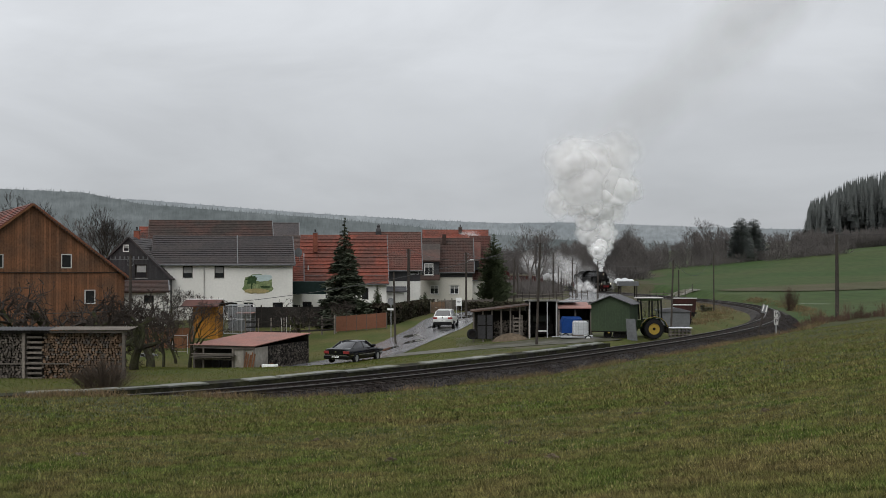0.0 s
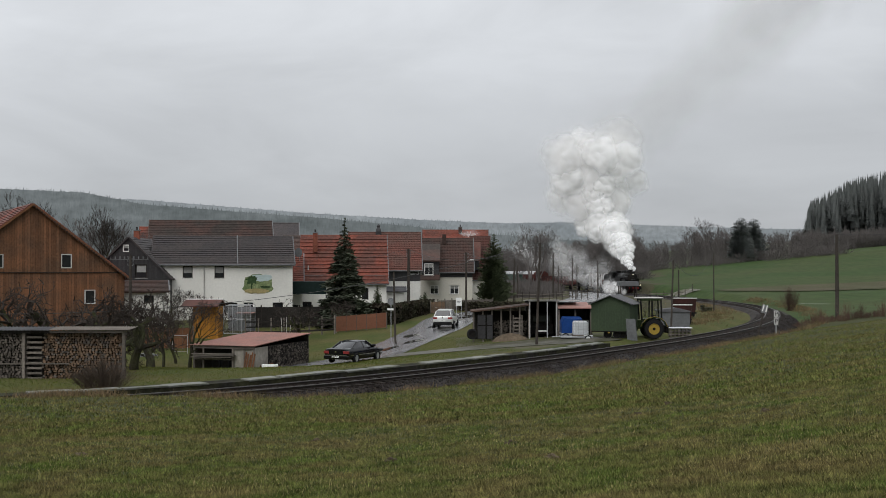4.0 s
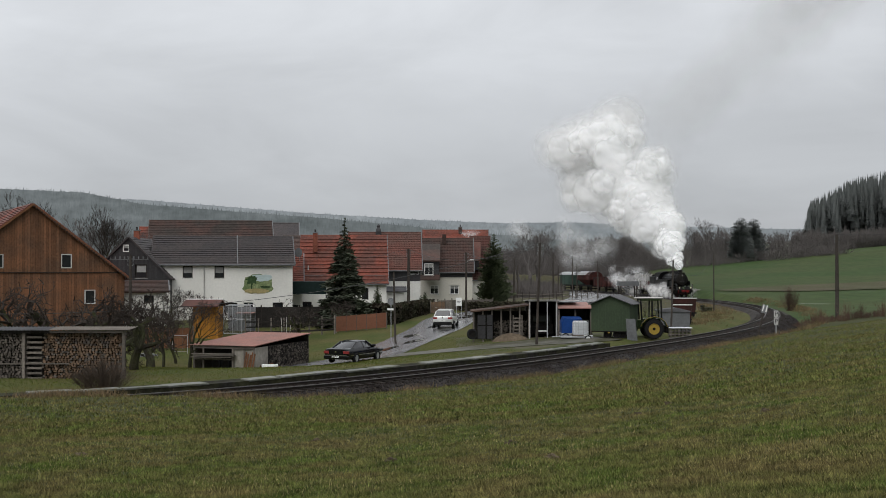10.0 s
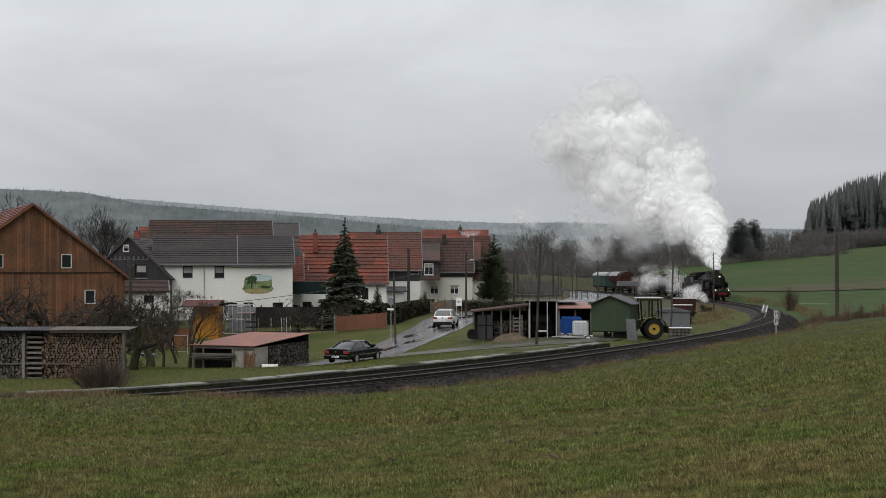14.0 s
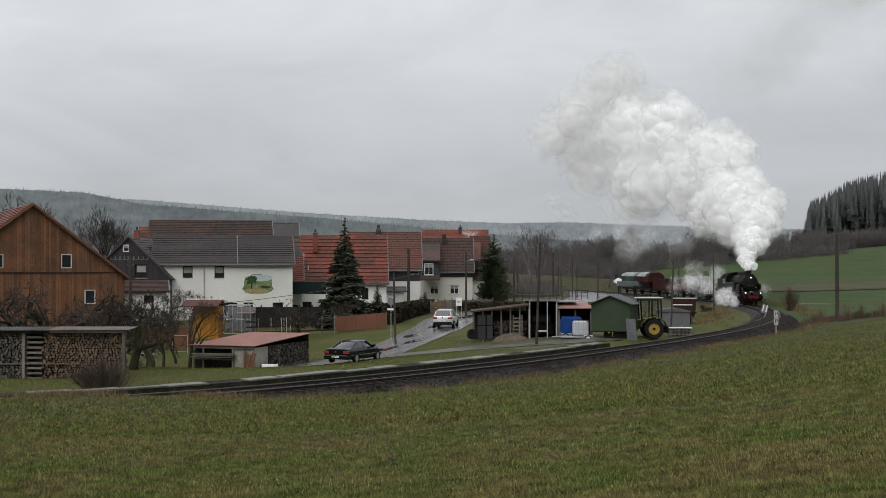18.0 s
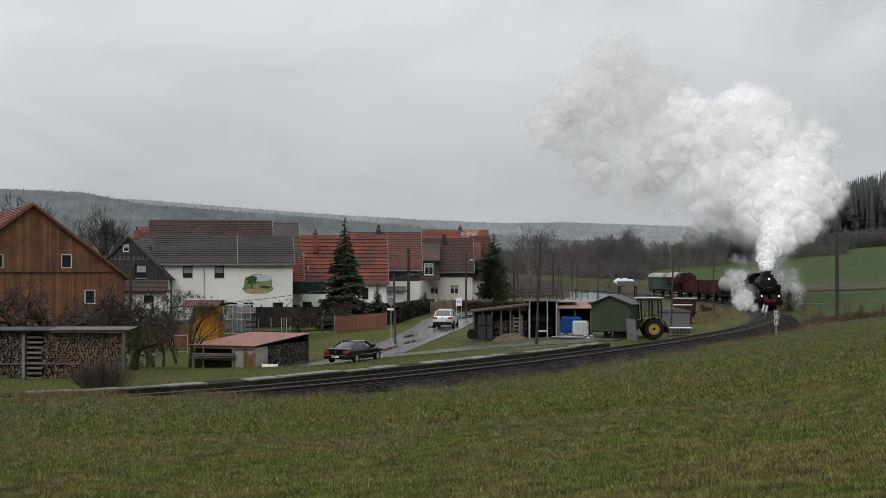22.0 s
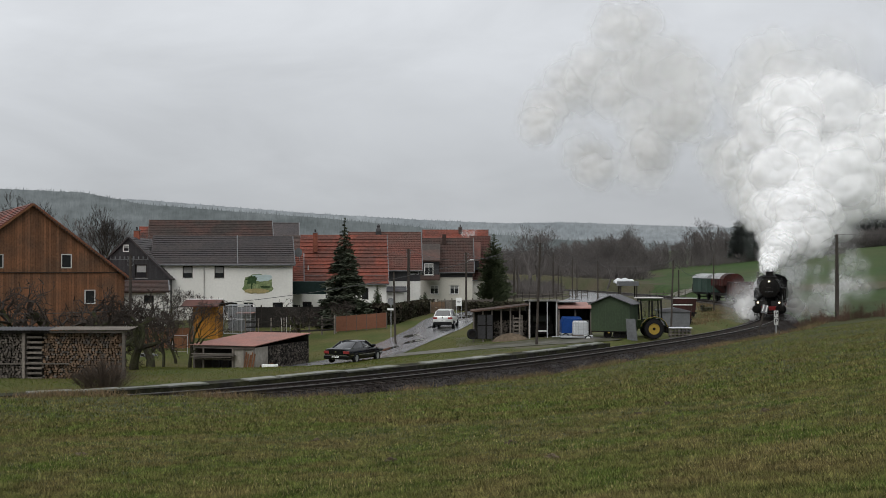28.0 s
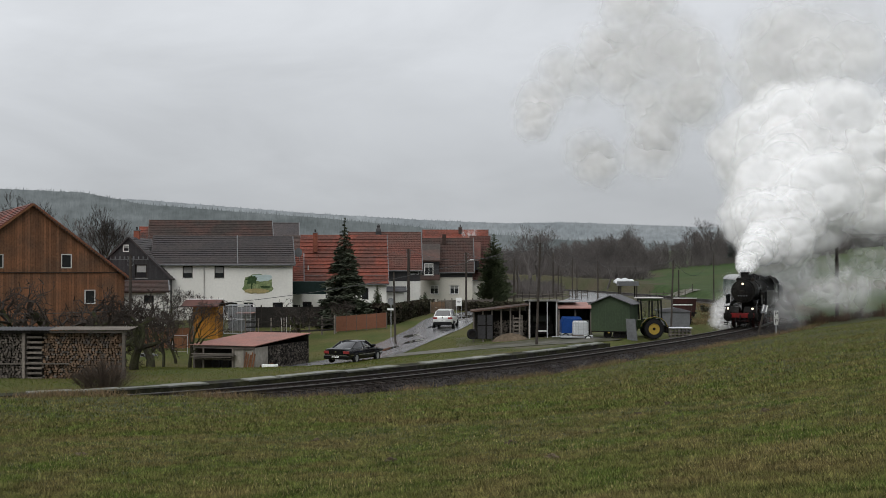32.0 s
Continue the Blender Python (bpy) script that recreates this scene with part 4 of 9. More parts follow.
slope = (apex - eave_z) / hw
mid_z = 4.5


def barn_top(x):
    return apex - slope * abs(x - bx) - 0.06


b_holes = [(2.44, 3.36, 4.9, 6.15), (-3.31, -2.38, 4.9, 6.12), (4.48, 5.42, 1.73, 2.99), (4.38, 5.52, -0.28, 0.37)]
wboard = 0.22
nb = int(2 * hw / wboard)
rb = random.Random(3)
for k in range(nb):
    a, b = bl + k * wboard, bl + (k + 1) * wboard - 0.014
    for lo, hi, y in ((base, mid_z, BY), (mid_z + 0.06, None, BY - 0.05)):
        ta, tb = (hi, hi) if hi else (barn_top(a), barn_top(b))
        if min(ta, tb) <= lo + 0.1:
            continue
        dy = y + rb.uniform(0, 0.012)
        segs = [(lo, None)]
        cut = [h for h in b_holes if h[0] < (a + b) / 2 < h[1] and h[2] > lo - 0.1 and h[3] < max(ta, tb) + 0.1]
        z_lo = lo
        for h in sorted(cut, key=lambda q: q[2]):
            part("board", Geo().box(a, b, dy, dy + 0.03, z_lo, h[2]), M["barn_wood"], barn)
            z_lo = h[3]
        part("board", Geo().prism([(a, z_lo), (b, z_lo), (b, tb), (a, ta)], dy, dy + 0.03, "y"), M["barn_wood"], barn)
part("drip_board", Geo().box(bl, eave_x, BY - 0.09, BY - 0.02, mid_z, mid_z + 0.06), M["dark_inside"], barn)
# Solid sheet behind the boards, near-black in place of inner shade.
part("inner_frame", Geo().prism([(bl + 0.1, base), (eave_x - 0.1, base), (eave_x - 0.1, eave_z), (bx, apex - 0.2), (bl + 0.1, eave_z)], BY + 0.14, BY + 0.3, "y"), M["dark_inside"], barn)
part("wall", Geo().box(eave_x - 0.25, eave_x, BY + 0.31, BY + 20, base, eave_z), M["barn_wood"], barn)
part("wall", Geo().box(bl, bl + 0.25, BY + 0.31, BY + 20, base, eave_z), M["barn_wood"], barn)
part("wall", Geo().prism([(bl, base), (eave_x, base), (eave_x, eave_z), (bx, apex - 0.2), (bl, eave_z)], BY + 20, BY + 20.3, "y"), M["barn_wood"], barn)
for h in b_holes[:3]:
    window(barn, *h, BY - 0.04, frame_mat="pale_metal", fw=0.085, sill=False, bars=0)
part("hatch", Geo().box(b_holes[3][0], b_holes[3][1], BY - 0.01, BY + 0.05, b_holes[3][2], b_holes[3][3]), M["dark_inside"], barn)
for sgn in (1, -1):
    ex = bx + sgn * (hw + 0.45)
    ez = apex - slope * (hw + 0.45)
    g = tiled(BY - 0.35, BY + 20.6, 0, 0, hw + 0.45, apex - ez, 0.36, wave=0.0)
    g.v = [(ex - sgn * v[1], v[0], v[2] + ez) for v in g.v]
    r = part("roof", g, M["tile_red"], barn, "red tiled slope")
    part("barge_board", Geo().prism([(ex, ez - 0.1), (bx, apex - 0.1), (bx, apex + 0.10), (ex, ez + 0.10)], BY - 0.42, BY - 0.36, "y"), M["brown_wood"], r)
    n_v = 40
    for k in range(n_v):
        f = (k + 0.5) / n_v
        x, z = ex + (bx - ex) * f, ez + (apex - ez) * f
        part("scallop", Geo().tube([(x, BY - 0.44, z - 0.1), (x, BY - 0.36, z - 0.1)], 0.09, 6), M["tile_umber"], r) if sgn > 0 else None

# slate-clad gable house
SY = 123.0
sx, sap = -31.75, 7.98
sl_w = 4.111
s_eave = 3.92
slate_house = thing("slate_house", pose(0, 0, 0), "narrow house with dark slate gable and white ground floor", "house")
sw = [(-32.38, -31.69, 6.55, 7.29), (-31.06, -29.92, 3.92, 5.29)]
g = Geo()
pierced(g, sx - sl_w, sx + sl_w, -0.8, 3.18, SY + 0.1, SY + 0.4, [])
part("wall", g, M["render_white"], slate_house)
g = Geo()
pierced(g, sx - sl_w, sx + sl_w, 3.18, s_eave, SY + 0.02, SY + 0.4, [])
part("wall", g, M["slate"], slate_house, "slate cladding")
ncol = 40
for k in range(ncol):
    a, b = sx - sl_w + 2 * sl_w * k / ncol, sx - sl_w + 2 * sl_w * (k + 1) / ncol
    ta, tb = [sap - abs(q - sx) / sl_w * (sap - s_eave) for q in (a, b)]
    lo = s_eave
    for h in sorted([h for h in sw if h[0] < (a + b) / 2 < h[1]], key=lambda q: q[2]):
        part("cladding", Geo().box(a, b, SY + 0.02, SY + 0.4, lo, max(h[2], lo + 0.01)), M["slate"], slate_house)
        lo = h[3]
    part("cladding", Geo().prism([(a, lo), (b, lo), (b, max(tb, lo + 0.01)), (a, max(ta, lo + 0.01))], SY + 0.02, SY + 0.4, "y"), M["slate"], slate_house)
window(slate_house, *sw[0], SY + 0.06, fw=0.1, sill=False, blind=0.5, bars=0)
window(slate_house, *sw[1], SY + 0.06, fw=0.1, frame_mat="dark_inside", blind=0.6, bars=0)
part("wall", Geo().box(sx + sl_w - 0.3, sx + sl_w, SY + 0.41, SY + 9, -0.8, s_eave), M["slate"], slate_house)
part("wall", Geo().box(sx - sl_w, sx - sl_w + 0.3, SY + 0.41, SY + 9, -0.8, s_eave), M["slate"], slate_house)
for sgn in (1, -1):
    ex, ez = sx + sgn * (sl_w + 0.25), s_eave - 0.25 * (sap - s_eave) / sl_w
    g = tiled(SY - 0.25, SY + 9, 0, 0, sl_w + 0.25, sap - ez, 0.36)
    g.v = [(ex - sgn * v[1], v[0], v[2] + ez) for v in g.v]
    part("roof", g, M["tile_dark"], slate_house)
for k in range(9):
    x = sx - 1.9 + k * 0.47
    part("trim_motif", Geo().box(x, x + 0.12, SY - 0.012, SY + 0.018, 5.81, 6.09), M["lead"], slate_house)
part("trim_band", Geo().box(sx - 1.95, sx + 2.0, SY - 0.012, SY + 0.018, 5.72, 5.79), M["lead"], slate_house)
chimney(slate_house, sx + 0.05, SY + 3, sap - 0.4, 8.75, 0.55)

# low white outhouse with a hipped roof, before the slate gable
ox0, ox1 = -30.48, -26.39
outhouse = house("outhouse", "small white outhouse with brown hipped roof", ox0, ox1, 116, 4.5, -0.9, 2.69, 3.5, "render_white", "tile_umber",
                 [(-28.49, -27.57, 1.61, 2.31, dict(frame_mat="dark_inside", bars=0))], gutter=False)

# long white house with a mural
WY = 125.0
w_holes = [(-26.64, -25.65, 3.91, 5.12, dict(frame_mat="dark_inside", bars=0, blind=0.6)),
           (-23.44, -22.46, 3.91, 5.12, dict(frame_mat="dark_inside", bars=0, blind=0.6)),
           (-20.54, -19.44, 0.6, 1.41, dict(frame_mat="white_paint", bars=1)),
           (-23.1, -21.12, 0.42, 1.35, dict(frame_mat="dark_inside", bars=1)),
           (-17.53, -16.48, 0.42, 1.35, dict(frame_mat="dark_inside", bars=0))]
white_house = house("white_house", "long white rendered house with dark roof and painted mural", -29.54, -15.49, WY, 8.4, -0.4, 5.36, 8.12, "render_white", "tile_dark", w_holes, course=0.40, step=0.06, over=0.3)
part("downpipe", Geo().tube([(-24.26, WY - 0.35, 5.24), (-24.49, WY - 0.08, 4.95), (-24.49, WY - 0.08, -0.4)], 0.05, 8), M["pale_metal"], white_house)
for xx in (-21.11,):
    n_s = 30
    sl = (8.12 - 5.36) / 4.2
    part("roof_seam", Geo().prism([(WY - 0.3, 5.36 - 0.3 * sl + 0.1), (WY - 0.3, 5.36 - 0.3 * sl + 0.27), (WY + 4.2, 8.12 + 0.27), (WY + 4.2, 8.12 + 0.1)], xx - 0.05, xx + 0.05, "x"), M["lead"], white_house)
# mural: a countryside scene painted on the render
mural = thing("mural", pose(-19.03, WY - 0.02, 3.27), "painted countryside mural with tree and green fields", "mural")
M["mural_sky"] = surface("mural_pale_sky", (0.42, 0.50, 0.50), 0.8, 0.12, 1.2, 6, 0.05)
M["mural_green"] = surface("mural_green", (0.13, 0.18, 0.075), 0.8, 0.35, 1.5, 5, 0.05, second=(0.25, 0.30, 0.15))
M["mural_dark"] = surface("mural_dark_green", (0.04, 0.07, 0.03), 0.8, 0.3, 1.5, 5, 0.05)
M["mural_ochre"] = surface("mural_ochre", (0.30, 0.25, 0.12), 0.8, 0.2, 1.5, 5, 0.05)


def blot(cx, cz, rx, rz, y0, y1, seed, n=26, rough=0.16, power=2.6):
    r = random.Random(seed)
    out = []
    for k in range(n):
        a = 2 * math.pi * k / n
        c, s_ = math.cos(a), math.sin(a)
        q = (abs(c) ** power + abs(s_) ** power) ** (-1 / power) * (1 + r.uniform(-rough, rough * 0.5))
        out.append((cx + rx * q * c, cz + rz * q * s_))
    return Geo().prism(out, y0, y1, "y")


part("painted_field", blot(0, 0, 1.625, 0.987, 0, 0.012, 4), M["mural_green"], mural)
part("painted_sky", blot(0.35, 0.62, 1.103, 0.348, -0.006, -0.001, 5), M["mural_sky"], mural)
part("painted_path", blot(-0.15, -0.72, 1.277, 0.261, -0.006, -0.001, 6), M["mural_ochre"], mural)
part("painted_tree", blot(-0.62, 0.45, 0.638, 0.464, -0.012, -0.007, 7, rough=0.35), M["mural_dark"], mural)
part("painted_trunk", Geo().box(-0.72, -0.58, -0.012, -0.007, -0.5, 0.2), M["mural_dark"], mural)
mural.matrix_basis = white_house.matrix_basis @ mural.matrix_basis
part("painted_hedge", blot(0.75, -0.32, 0.638, 0.128, -0.012, -0.007, 8, rough=0.4), M["mural_dark"], mural)

# long old roofs behind
back_barn = house("back_barn", "old long barn with weathered brown tiles", -35.03, -20.54, 146, 10, 0, 6.85, 10.63, "render_cream", "tile_old", (), gutter=False, course=0.36)
back_annex = house("back_annex", "small red roof behind the barn", -37.66, -36.14, 152, 9, 0, 6.93, 10.02, "render_cream", "tile_red", (), gutter=False)
grey_annex = house("grey_annex", "plain grey-roofed annex behind the houses", -21.29, -18.18, 152, 10, 0, 6.93, 10.56, "slate", "tile_dark", (), gutter=False, course=3.0, step=0.0)
house("link_house", "small house with old brown tiles", -17.74, -16.25, 137, 8, 0, 6.48, 8.48, "render_cream", "tile_old", (), gutter=False)

# red-roofed house row
house("low_red_house", "low extension with bright red tiles", -16.6, -15.09, 130, 7, -0.2, 3.56, 6.31, "render_white", "tile_red", [(-16.42, -15.45, -0.24, 0.97, dict(frame_mat="dark_inside"))], over=0.3, step=0.05)
balcony = thing("balcony", pose(-14.33, 128.2, 2.83), "dark green balcony boxed in with sheeting", "balcony")
M["dark_green_sheet"] = surface("dark_green_sheet", (0.012, 0.024, 0.022), 0.5, 0.2, 0.8, 5, 0.1)
part("front_panel", Geo().box(-2.02, 2.02, -0.05, 0.0, -0.654, 0.654, c=0.01), M["dark_green_sheet"], balcony)
part("floor", Geo().box(-2.02, 2.02, 0.003, 1.9, -0.654, -0.475), M["concrete"], balcony)
part("rail", Geo().box(-2.08, 2.08, -0.08, 0.03, 0.654, 0.725, c=0.01), M["lead"], balcony)
for q in (-33, 33):
    part("post", Geo().box(0.059 * q - 0.07, 0.059 * q + 0.07, 0.02, 0.16, -3.6, -0.654), M["white_paint"], balcony)
a_holes = [(-8.82, -8.09, 1.52, 2.74, dict(frame_mat="dark_inside")), (-15.2, -14.22, -0.08, 1.27, dict(frame_mat="dark_inside")), (-11.89, -11.03, 1.52, 2.62, dict())]
red_house = house("red_house", "white house with long bright red tiled roof", -15.32, -6.13, 132, 11, -0.2, 3.42, 8.45, "render_white", "tile_red", a_holes, course=0.62, step=0.09)
chimney(red_house, -13.91, 135.2, 6.7, 8.77, 0.5)
part("vent_pipe", Geo().tube([(-14.63, 133.2, 3.96), (-14.63, 133.2, 5.2)], 0.07, 8), M["pale_metal"], red_house)
for q in (-13.52,):
    part("roof_seam", Geo().box(q - 0.03, q + 0.03, 134.4, 134.5, 4.58, 6.32), M["tile_red"], red_house)
part("snow_guard", Geo().box(-15.2, -12.99, 132.2, 132.24, 4.04, 4.1), M["lead"], red_house)
part("snow_guard", Geo().box(-8.52, -6.25, 132.2, 132.24, 4.04, 4.1), M["lead"], red_house)
dish = thing("satellite_dish", pose(-15.57, 131.2, 6.59), "grey satellite dish on a roof edge", "satellite dish")
part("reflector", Geo().loft([[(0.42 * q * math.cos(6.283 * k / 16), -0.12 * q * q + 0.02, 0.5 * q * math.sin(6.283 * k / 16)) for k in range(16)] for q in (0.05, 0.4, 0.75, 1.0)], caps=True), M["lead"], dish, smooth=True)
part("arm", Geo().tube([(0, 0.05, 0), (0.1, 0.3, -0.9)], 0.03, 6), M["galv"], dish)

c_red = house("tiled_house", "house with brown-red pantiles above slate cladding", -10.9, -2.64, 142, 10, 0.0, 4.82, 9.08, "slate", "tile_brown", [(-3.03 - 0.9, -3.03 + 0.2, 4.16, 4.88 - 0.1, dict(bars=0))], wave=0.3, course=0.33)
lower = part("wall", Geo().box(-6.59 - 0.02, -2.64 + 0.02, 141.96, 141.998, -0.6, 3.37), M["render_white"], c_red)
part("roof_turret", Geo().loft([[(sx_ * w, sy_ * w, z) for sx_, sy_ in ((-1, -1), (1, -1), (1, 1), (-1, 1))] for w, z in ((0.36, -0.3), (0.34, 0.55), (0.27, 0.85), (0.15, 1.08), (0.2, 1.12), (0.2, 1.24), (0.07, 1.42))]), M["slate"], c_red, "slate-clad chimney cowl", m=pose(-7.55, 146.4, 8.75))
porch = house("porch", "low porch with grey sheet roof", -7.43, -4.36, 137, 4, 0, 2.25, 2.6, "render_white", "felt", (), gutter=False, course=3, step=0)

d_holes = [(-1.67, -0.58, 1.55, 2.7, dict(blind=0.35)), (0.87, 2.03, 1.55, 2.7, dict(blind=0.35))]
brown_house = house("brown_house", "cream house with brown tiled roof and dormer", -3.04, 3.77, 156, 11, 0.0, 4.5, 8.69, "render_cream", "tile_umber", d_holes, wave=0.34, course=0.33)
chimney(brown_house, 0.15, 160.5, 8.0, 9.35, 0.5, "tile_umber", cap=False)
part("cladding", Geo().box(-0.36, 3.77, 155.955, 155.997, 3.72, 4.3), M["slate"], brown_house)
part("apron_roof", Geo().prism([(153.7, 3.34), (153.7, 3.46), (154.595, 4.08), (154.595, 3.96)], -3.2, -0.4, "x"), M["tile_umber"], brown_house)
dorm = part("dormer", Geo().box(-2.66, -0.5, 154.6, 158, 3.9, 5.67), M["slate"], brown_house, "slate-clad dormer")
part("dormer_roof", Geo().prism([(154.2, 5.74), (154.2, 5.74 + 0.15), (159.6, 7.9 + 0.15), (159.6, 7.9)], -3.02, -0.36, "x"), M["tile_old"], dorm)
window(brown_house, -2.36, -1.22, 4.02, 5.52, 154.5, blind=0.35, name="dormer_window")
wing = house("side_wing", "white wing with steep red-brown roof", 3.71, 6.09, 160, 12, 0, 3.54, 9.09, "render_white", "tile_brown", [], wave=0.34, course=0.33)
d2 = part("dormer", Geo().box(3.99, 4.72, 159.4, 163, 4.65, 5.91), M["slate"], wing)
part("dormer_roof", Geo().prism([(159.1, 5.84), (159.1, 5.84 + 0.15), (163.8, 8.28 + 0.15), (163.8, 8.28)], 3.62, 4.95, "x"), M["tile_brown"], d2)
back_red = house("back_red_house", "red-roofed house behind the row", -2.92, 6.7, 182, 10, 0, 7.82, 10.59, "render_cream", "tile_red", (), gutter=False)
chimney(back_red, 2.59, 186, 9.96, 11.1, 0.55, "tile_umber")


# ---------------------------------------------------------------- conifers, bare trees, hedges
con = spruce(5, 10.6, 3.1, layers=34, droop=0.30, blunt=0.95)
x, y = -9.53, 118.0
t = thing("spruce_tree", pose(x, y, gz(x, y)), "dark green blue-spruce with drooping boughs", "tree")
part("trunk", con[0], None, t)
part("crown", con[1], None, t)
cyp = spruce(8, 9.3, 2.4, layers=34, droop=-0.55, mat="thuja", blunt=0.62, fan=0.6)
x, y = 6.27, 150.0
t = thing("cypress_tree", pose(x, y, gz(x, y)), "dense dark conical cypress beside the houses", "tree")
part("trunk", cyp[0], None, t)
part("crown", cyp[1], None, t)
small = spruce(12, 3.4, 0.55, layers=24, droop=-0.9, mat="thuja", blunt=0.25, fan=0.6)
for px_, py_, sc in ((-6.89, 128.0, 1.0), (-7.49, 128.4, 0.55), (-2.08, 140.0, 0.7), (-2.5, 138.0, 0.6)):
    t = thing("thuja_bush", pose(px_, py_, gz(px_, py_)) @ Matrix.Scale(sc, 4), "slim dark evergreen garden thuja", "shrub", group="garden thujas")
    part("trunk", small[0], None, t)
    part("crown", small[1], None, t)


def leafy_box(x0, x1, y0, y1, z0, z1, seed, size=0.16, dens=60):
    """A clipped hedge: a shell of many small leaf sprays."""
    r = random.Random(seed)
    g = Geo()
    g.box(x0 + 0.12, x1 - 0.12, y0 + 0.12, y1 - 0.12, z0, z1 - 0.1)
    n = int(((x1 - x0) * (y1 - y0) + (x1 - x0) * (z1 - z0) * 2 + (y1 - y0) * (z1 - z0) * 2) * dens)
    for _ in range(n):
        f = r.random()
        p = [r.uniform(x0, x1), r.uniform(y0, y1), r.uniform(z0, z1)]
        k = r.choice((0, 1, 1, 1, 2, 2))
        p[k] = ((x0, x1), (y0, y1), (z0, z1))[k][0 if (k == 1 and f < 0.7) else 1 if k == 2 else int(f < 0.5)]
        c = Vector(p) + ball_(r) * 0.12
        a, b = ball_(r) * size, ball_(r) * size
        g.add([c - a, c + b, c + a, c - b], [(0, 1, 2), (0, 2, 3)])
    return g


def ball_(r):
    return Vector((r.uniform(-1, 1), r.uniform(-1, 1), r.uniform(-1, 1)))


for k, (a, b, c, d, e, f) in enumerate([(-11.71, -9.83, 119.4, 120.8, -1.2, 1.47), (-9.89, -5.28, 121, 122.5, -1.0, 1.19), (-4.45, -1.98, 133, 134.5, -0.6, 0.87),
                                        (-10.76, -8.42, 126, 127.5, -0.6, 1.26), (2.04, 9.95, 142, 143, -0.4, 0.8)]):
    hg = leafy_box(a, b, c, d, e, f, 30 + k)
    tagged(part("hedge", hg, M["hedge"]), "clipped dark brown-green garden hedge", "hedge", group="garden hedges")

tagged(part("hedge", leafy_box(-11.2, 11.2, -0.6, 0.6, -1.2, 1.5, 44), M["hedge"], m=pose(-3.45, 129.5, -0.35, 0, 0, 81)), "tall dark clipped hedge along the village road", "hedge", group="garden hedges")

apple = [bare_tree(s, 4.4, spread=1.15, trunk=0.185, depth=6, lean=-0.02, low=0.25, gnarl=0.38) for s in (3, 14)]
old_apple = [bare_tree(s, 4.9, spread=1.35, trunk=0.30, depth=6, lean=-0.06, low=0.2, gnarl=0.5) for s in (21, 27)]
slim = [bare_tree(s, 5.0, spread=0.75, trunk=0.13, depth=6, lean=0.3, low=0.3, gnarl=0.25) for s in (5, 6)]
tall = [bare_tree(s, 13.0, spread=0.6, trunk=0.22, depth=7, lean=0.4, low=0.22, gnarl=0.16) for s in (7, 11)]
for me, px_, d, sc, tn, lb in ((old_apple[0], 72, 64, 1.0, 20, "gnarled mossy bare apple tree behind the woodpile"), (old_apple[1], 136, 66, 0.95, 80, "gnarled mossy bare apple tree behind the woodpile"), (apple[1], 238, 66, 1.0, 200, "bare pruned apple tree on the lawn"), (slim[0], 262, 80, 0.9, 40, "slim bare fruit tree on the lawn"), (apple[0], 214, 70, 0.95, 250, "bare pruned apple tree on the lawn"), (apple[0], 268, 76, 1.0, 310, "bare pruned apple tree on the lawn"),
                               (slim[1], 290, 84, 0.85, 130, "slim bare fruit tree on the lawn"), (slim[0], 312, 90, 0.9, 200, "slim bare fruit tree on the lawn"), (apple[1], 190, 78, 0.9, 20, "bare pruned apple tree on the lawn"),
                               (slim[1], 336, 84, 1.0, 10, "slim bare fruit tree beside the shed"), (old_apple[1], 8, 67, 0.95, 140, "gnarled mossy bare apple tree behind the woodpile"), (apple[0], 530, 108, 0.85, 60, "pollarded bare tree in the garden"), (slim[0], 350, 112, 0.8, 60, "slim bare tree before the white house"),
                               (apple[1], 385, 114, 0.75, 10, "pollarded bare tree in the garden"), (slim[1], 300, 108, 0.9, 90, "slim bare tree before the white house"), (apple[1], 610, 114, 0.7, 90, "small bare garden tree by the fence")):
    xx = (px_ - 784) / 2154 * d
    plant_tree(me, xx, d, lb, "fruit_tree", tn, size=sc)
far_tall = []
for pair in tall:         # the same trees, paler: haze put into the base colour
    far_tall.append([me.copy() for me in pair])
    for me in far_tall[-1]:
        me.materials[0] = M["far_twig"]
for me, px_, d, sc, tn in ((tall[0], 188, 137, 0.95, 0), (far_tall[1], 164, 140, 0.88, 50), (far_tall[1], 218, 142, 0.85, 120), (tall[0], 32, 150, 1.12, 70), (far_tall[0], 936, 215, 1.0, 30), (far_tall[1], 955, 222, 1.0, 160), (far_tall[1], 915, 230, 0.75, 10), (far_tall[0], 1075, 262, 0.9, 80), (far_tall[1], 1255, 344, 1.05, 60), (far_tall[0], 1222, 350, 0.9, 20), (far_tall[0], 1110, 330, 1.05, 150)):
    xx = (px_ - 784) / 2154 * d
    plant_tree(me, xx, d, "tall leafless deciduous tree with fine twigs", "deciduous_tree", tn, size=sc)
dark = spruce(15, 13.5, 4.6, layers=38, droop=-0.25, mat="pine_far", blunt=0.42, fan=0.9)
for px_, d, sc in ((1312, 338, 0.92), (1334, 342, 0.88)):
    xx = (px_ - 784) / 2154 * d
    t = thing("pine_tree", pose(xx, d, gz(xx, d)) @ Matrix.Scale(sc, 4), "dark broad pine at the edge of the wood", "tree")
    part("trunk", dark[0], None, t)
    part("crown", dark[1], None, t)


M["red_scrub"] = surface("reddish_scrub", (0.105, 0.066, 0.05), 0.9, 0.35, 0.3, 4, 0.0)


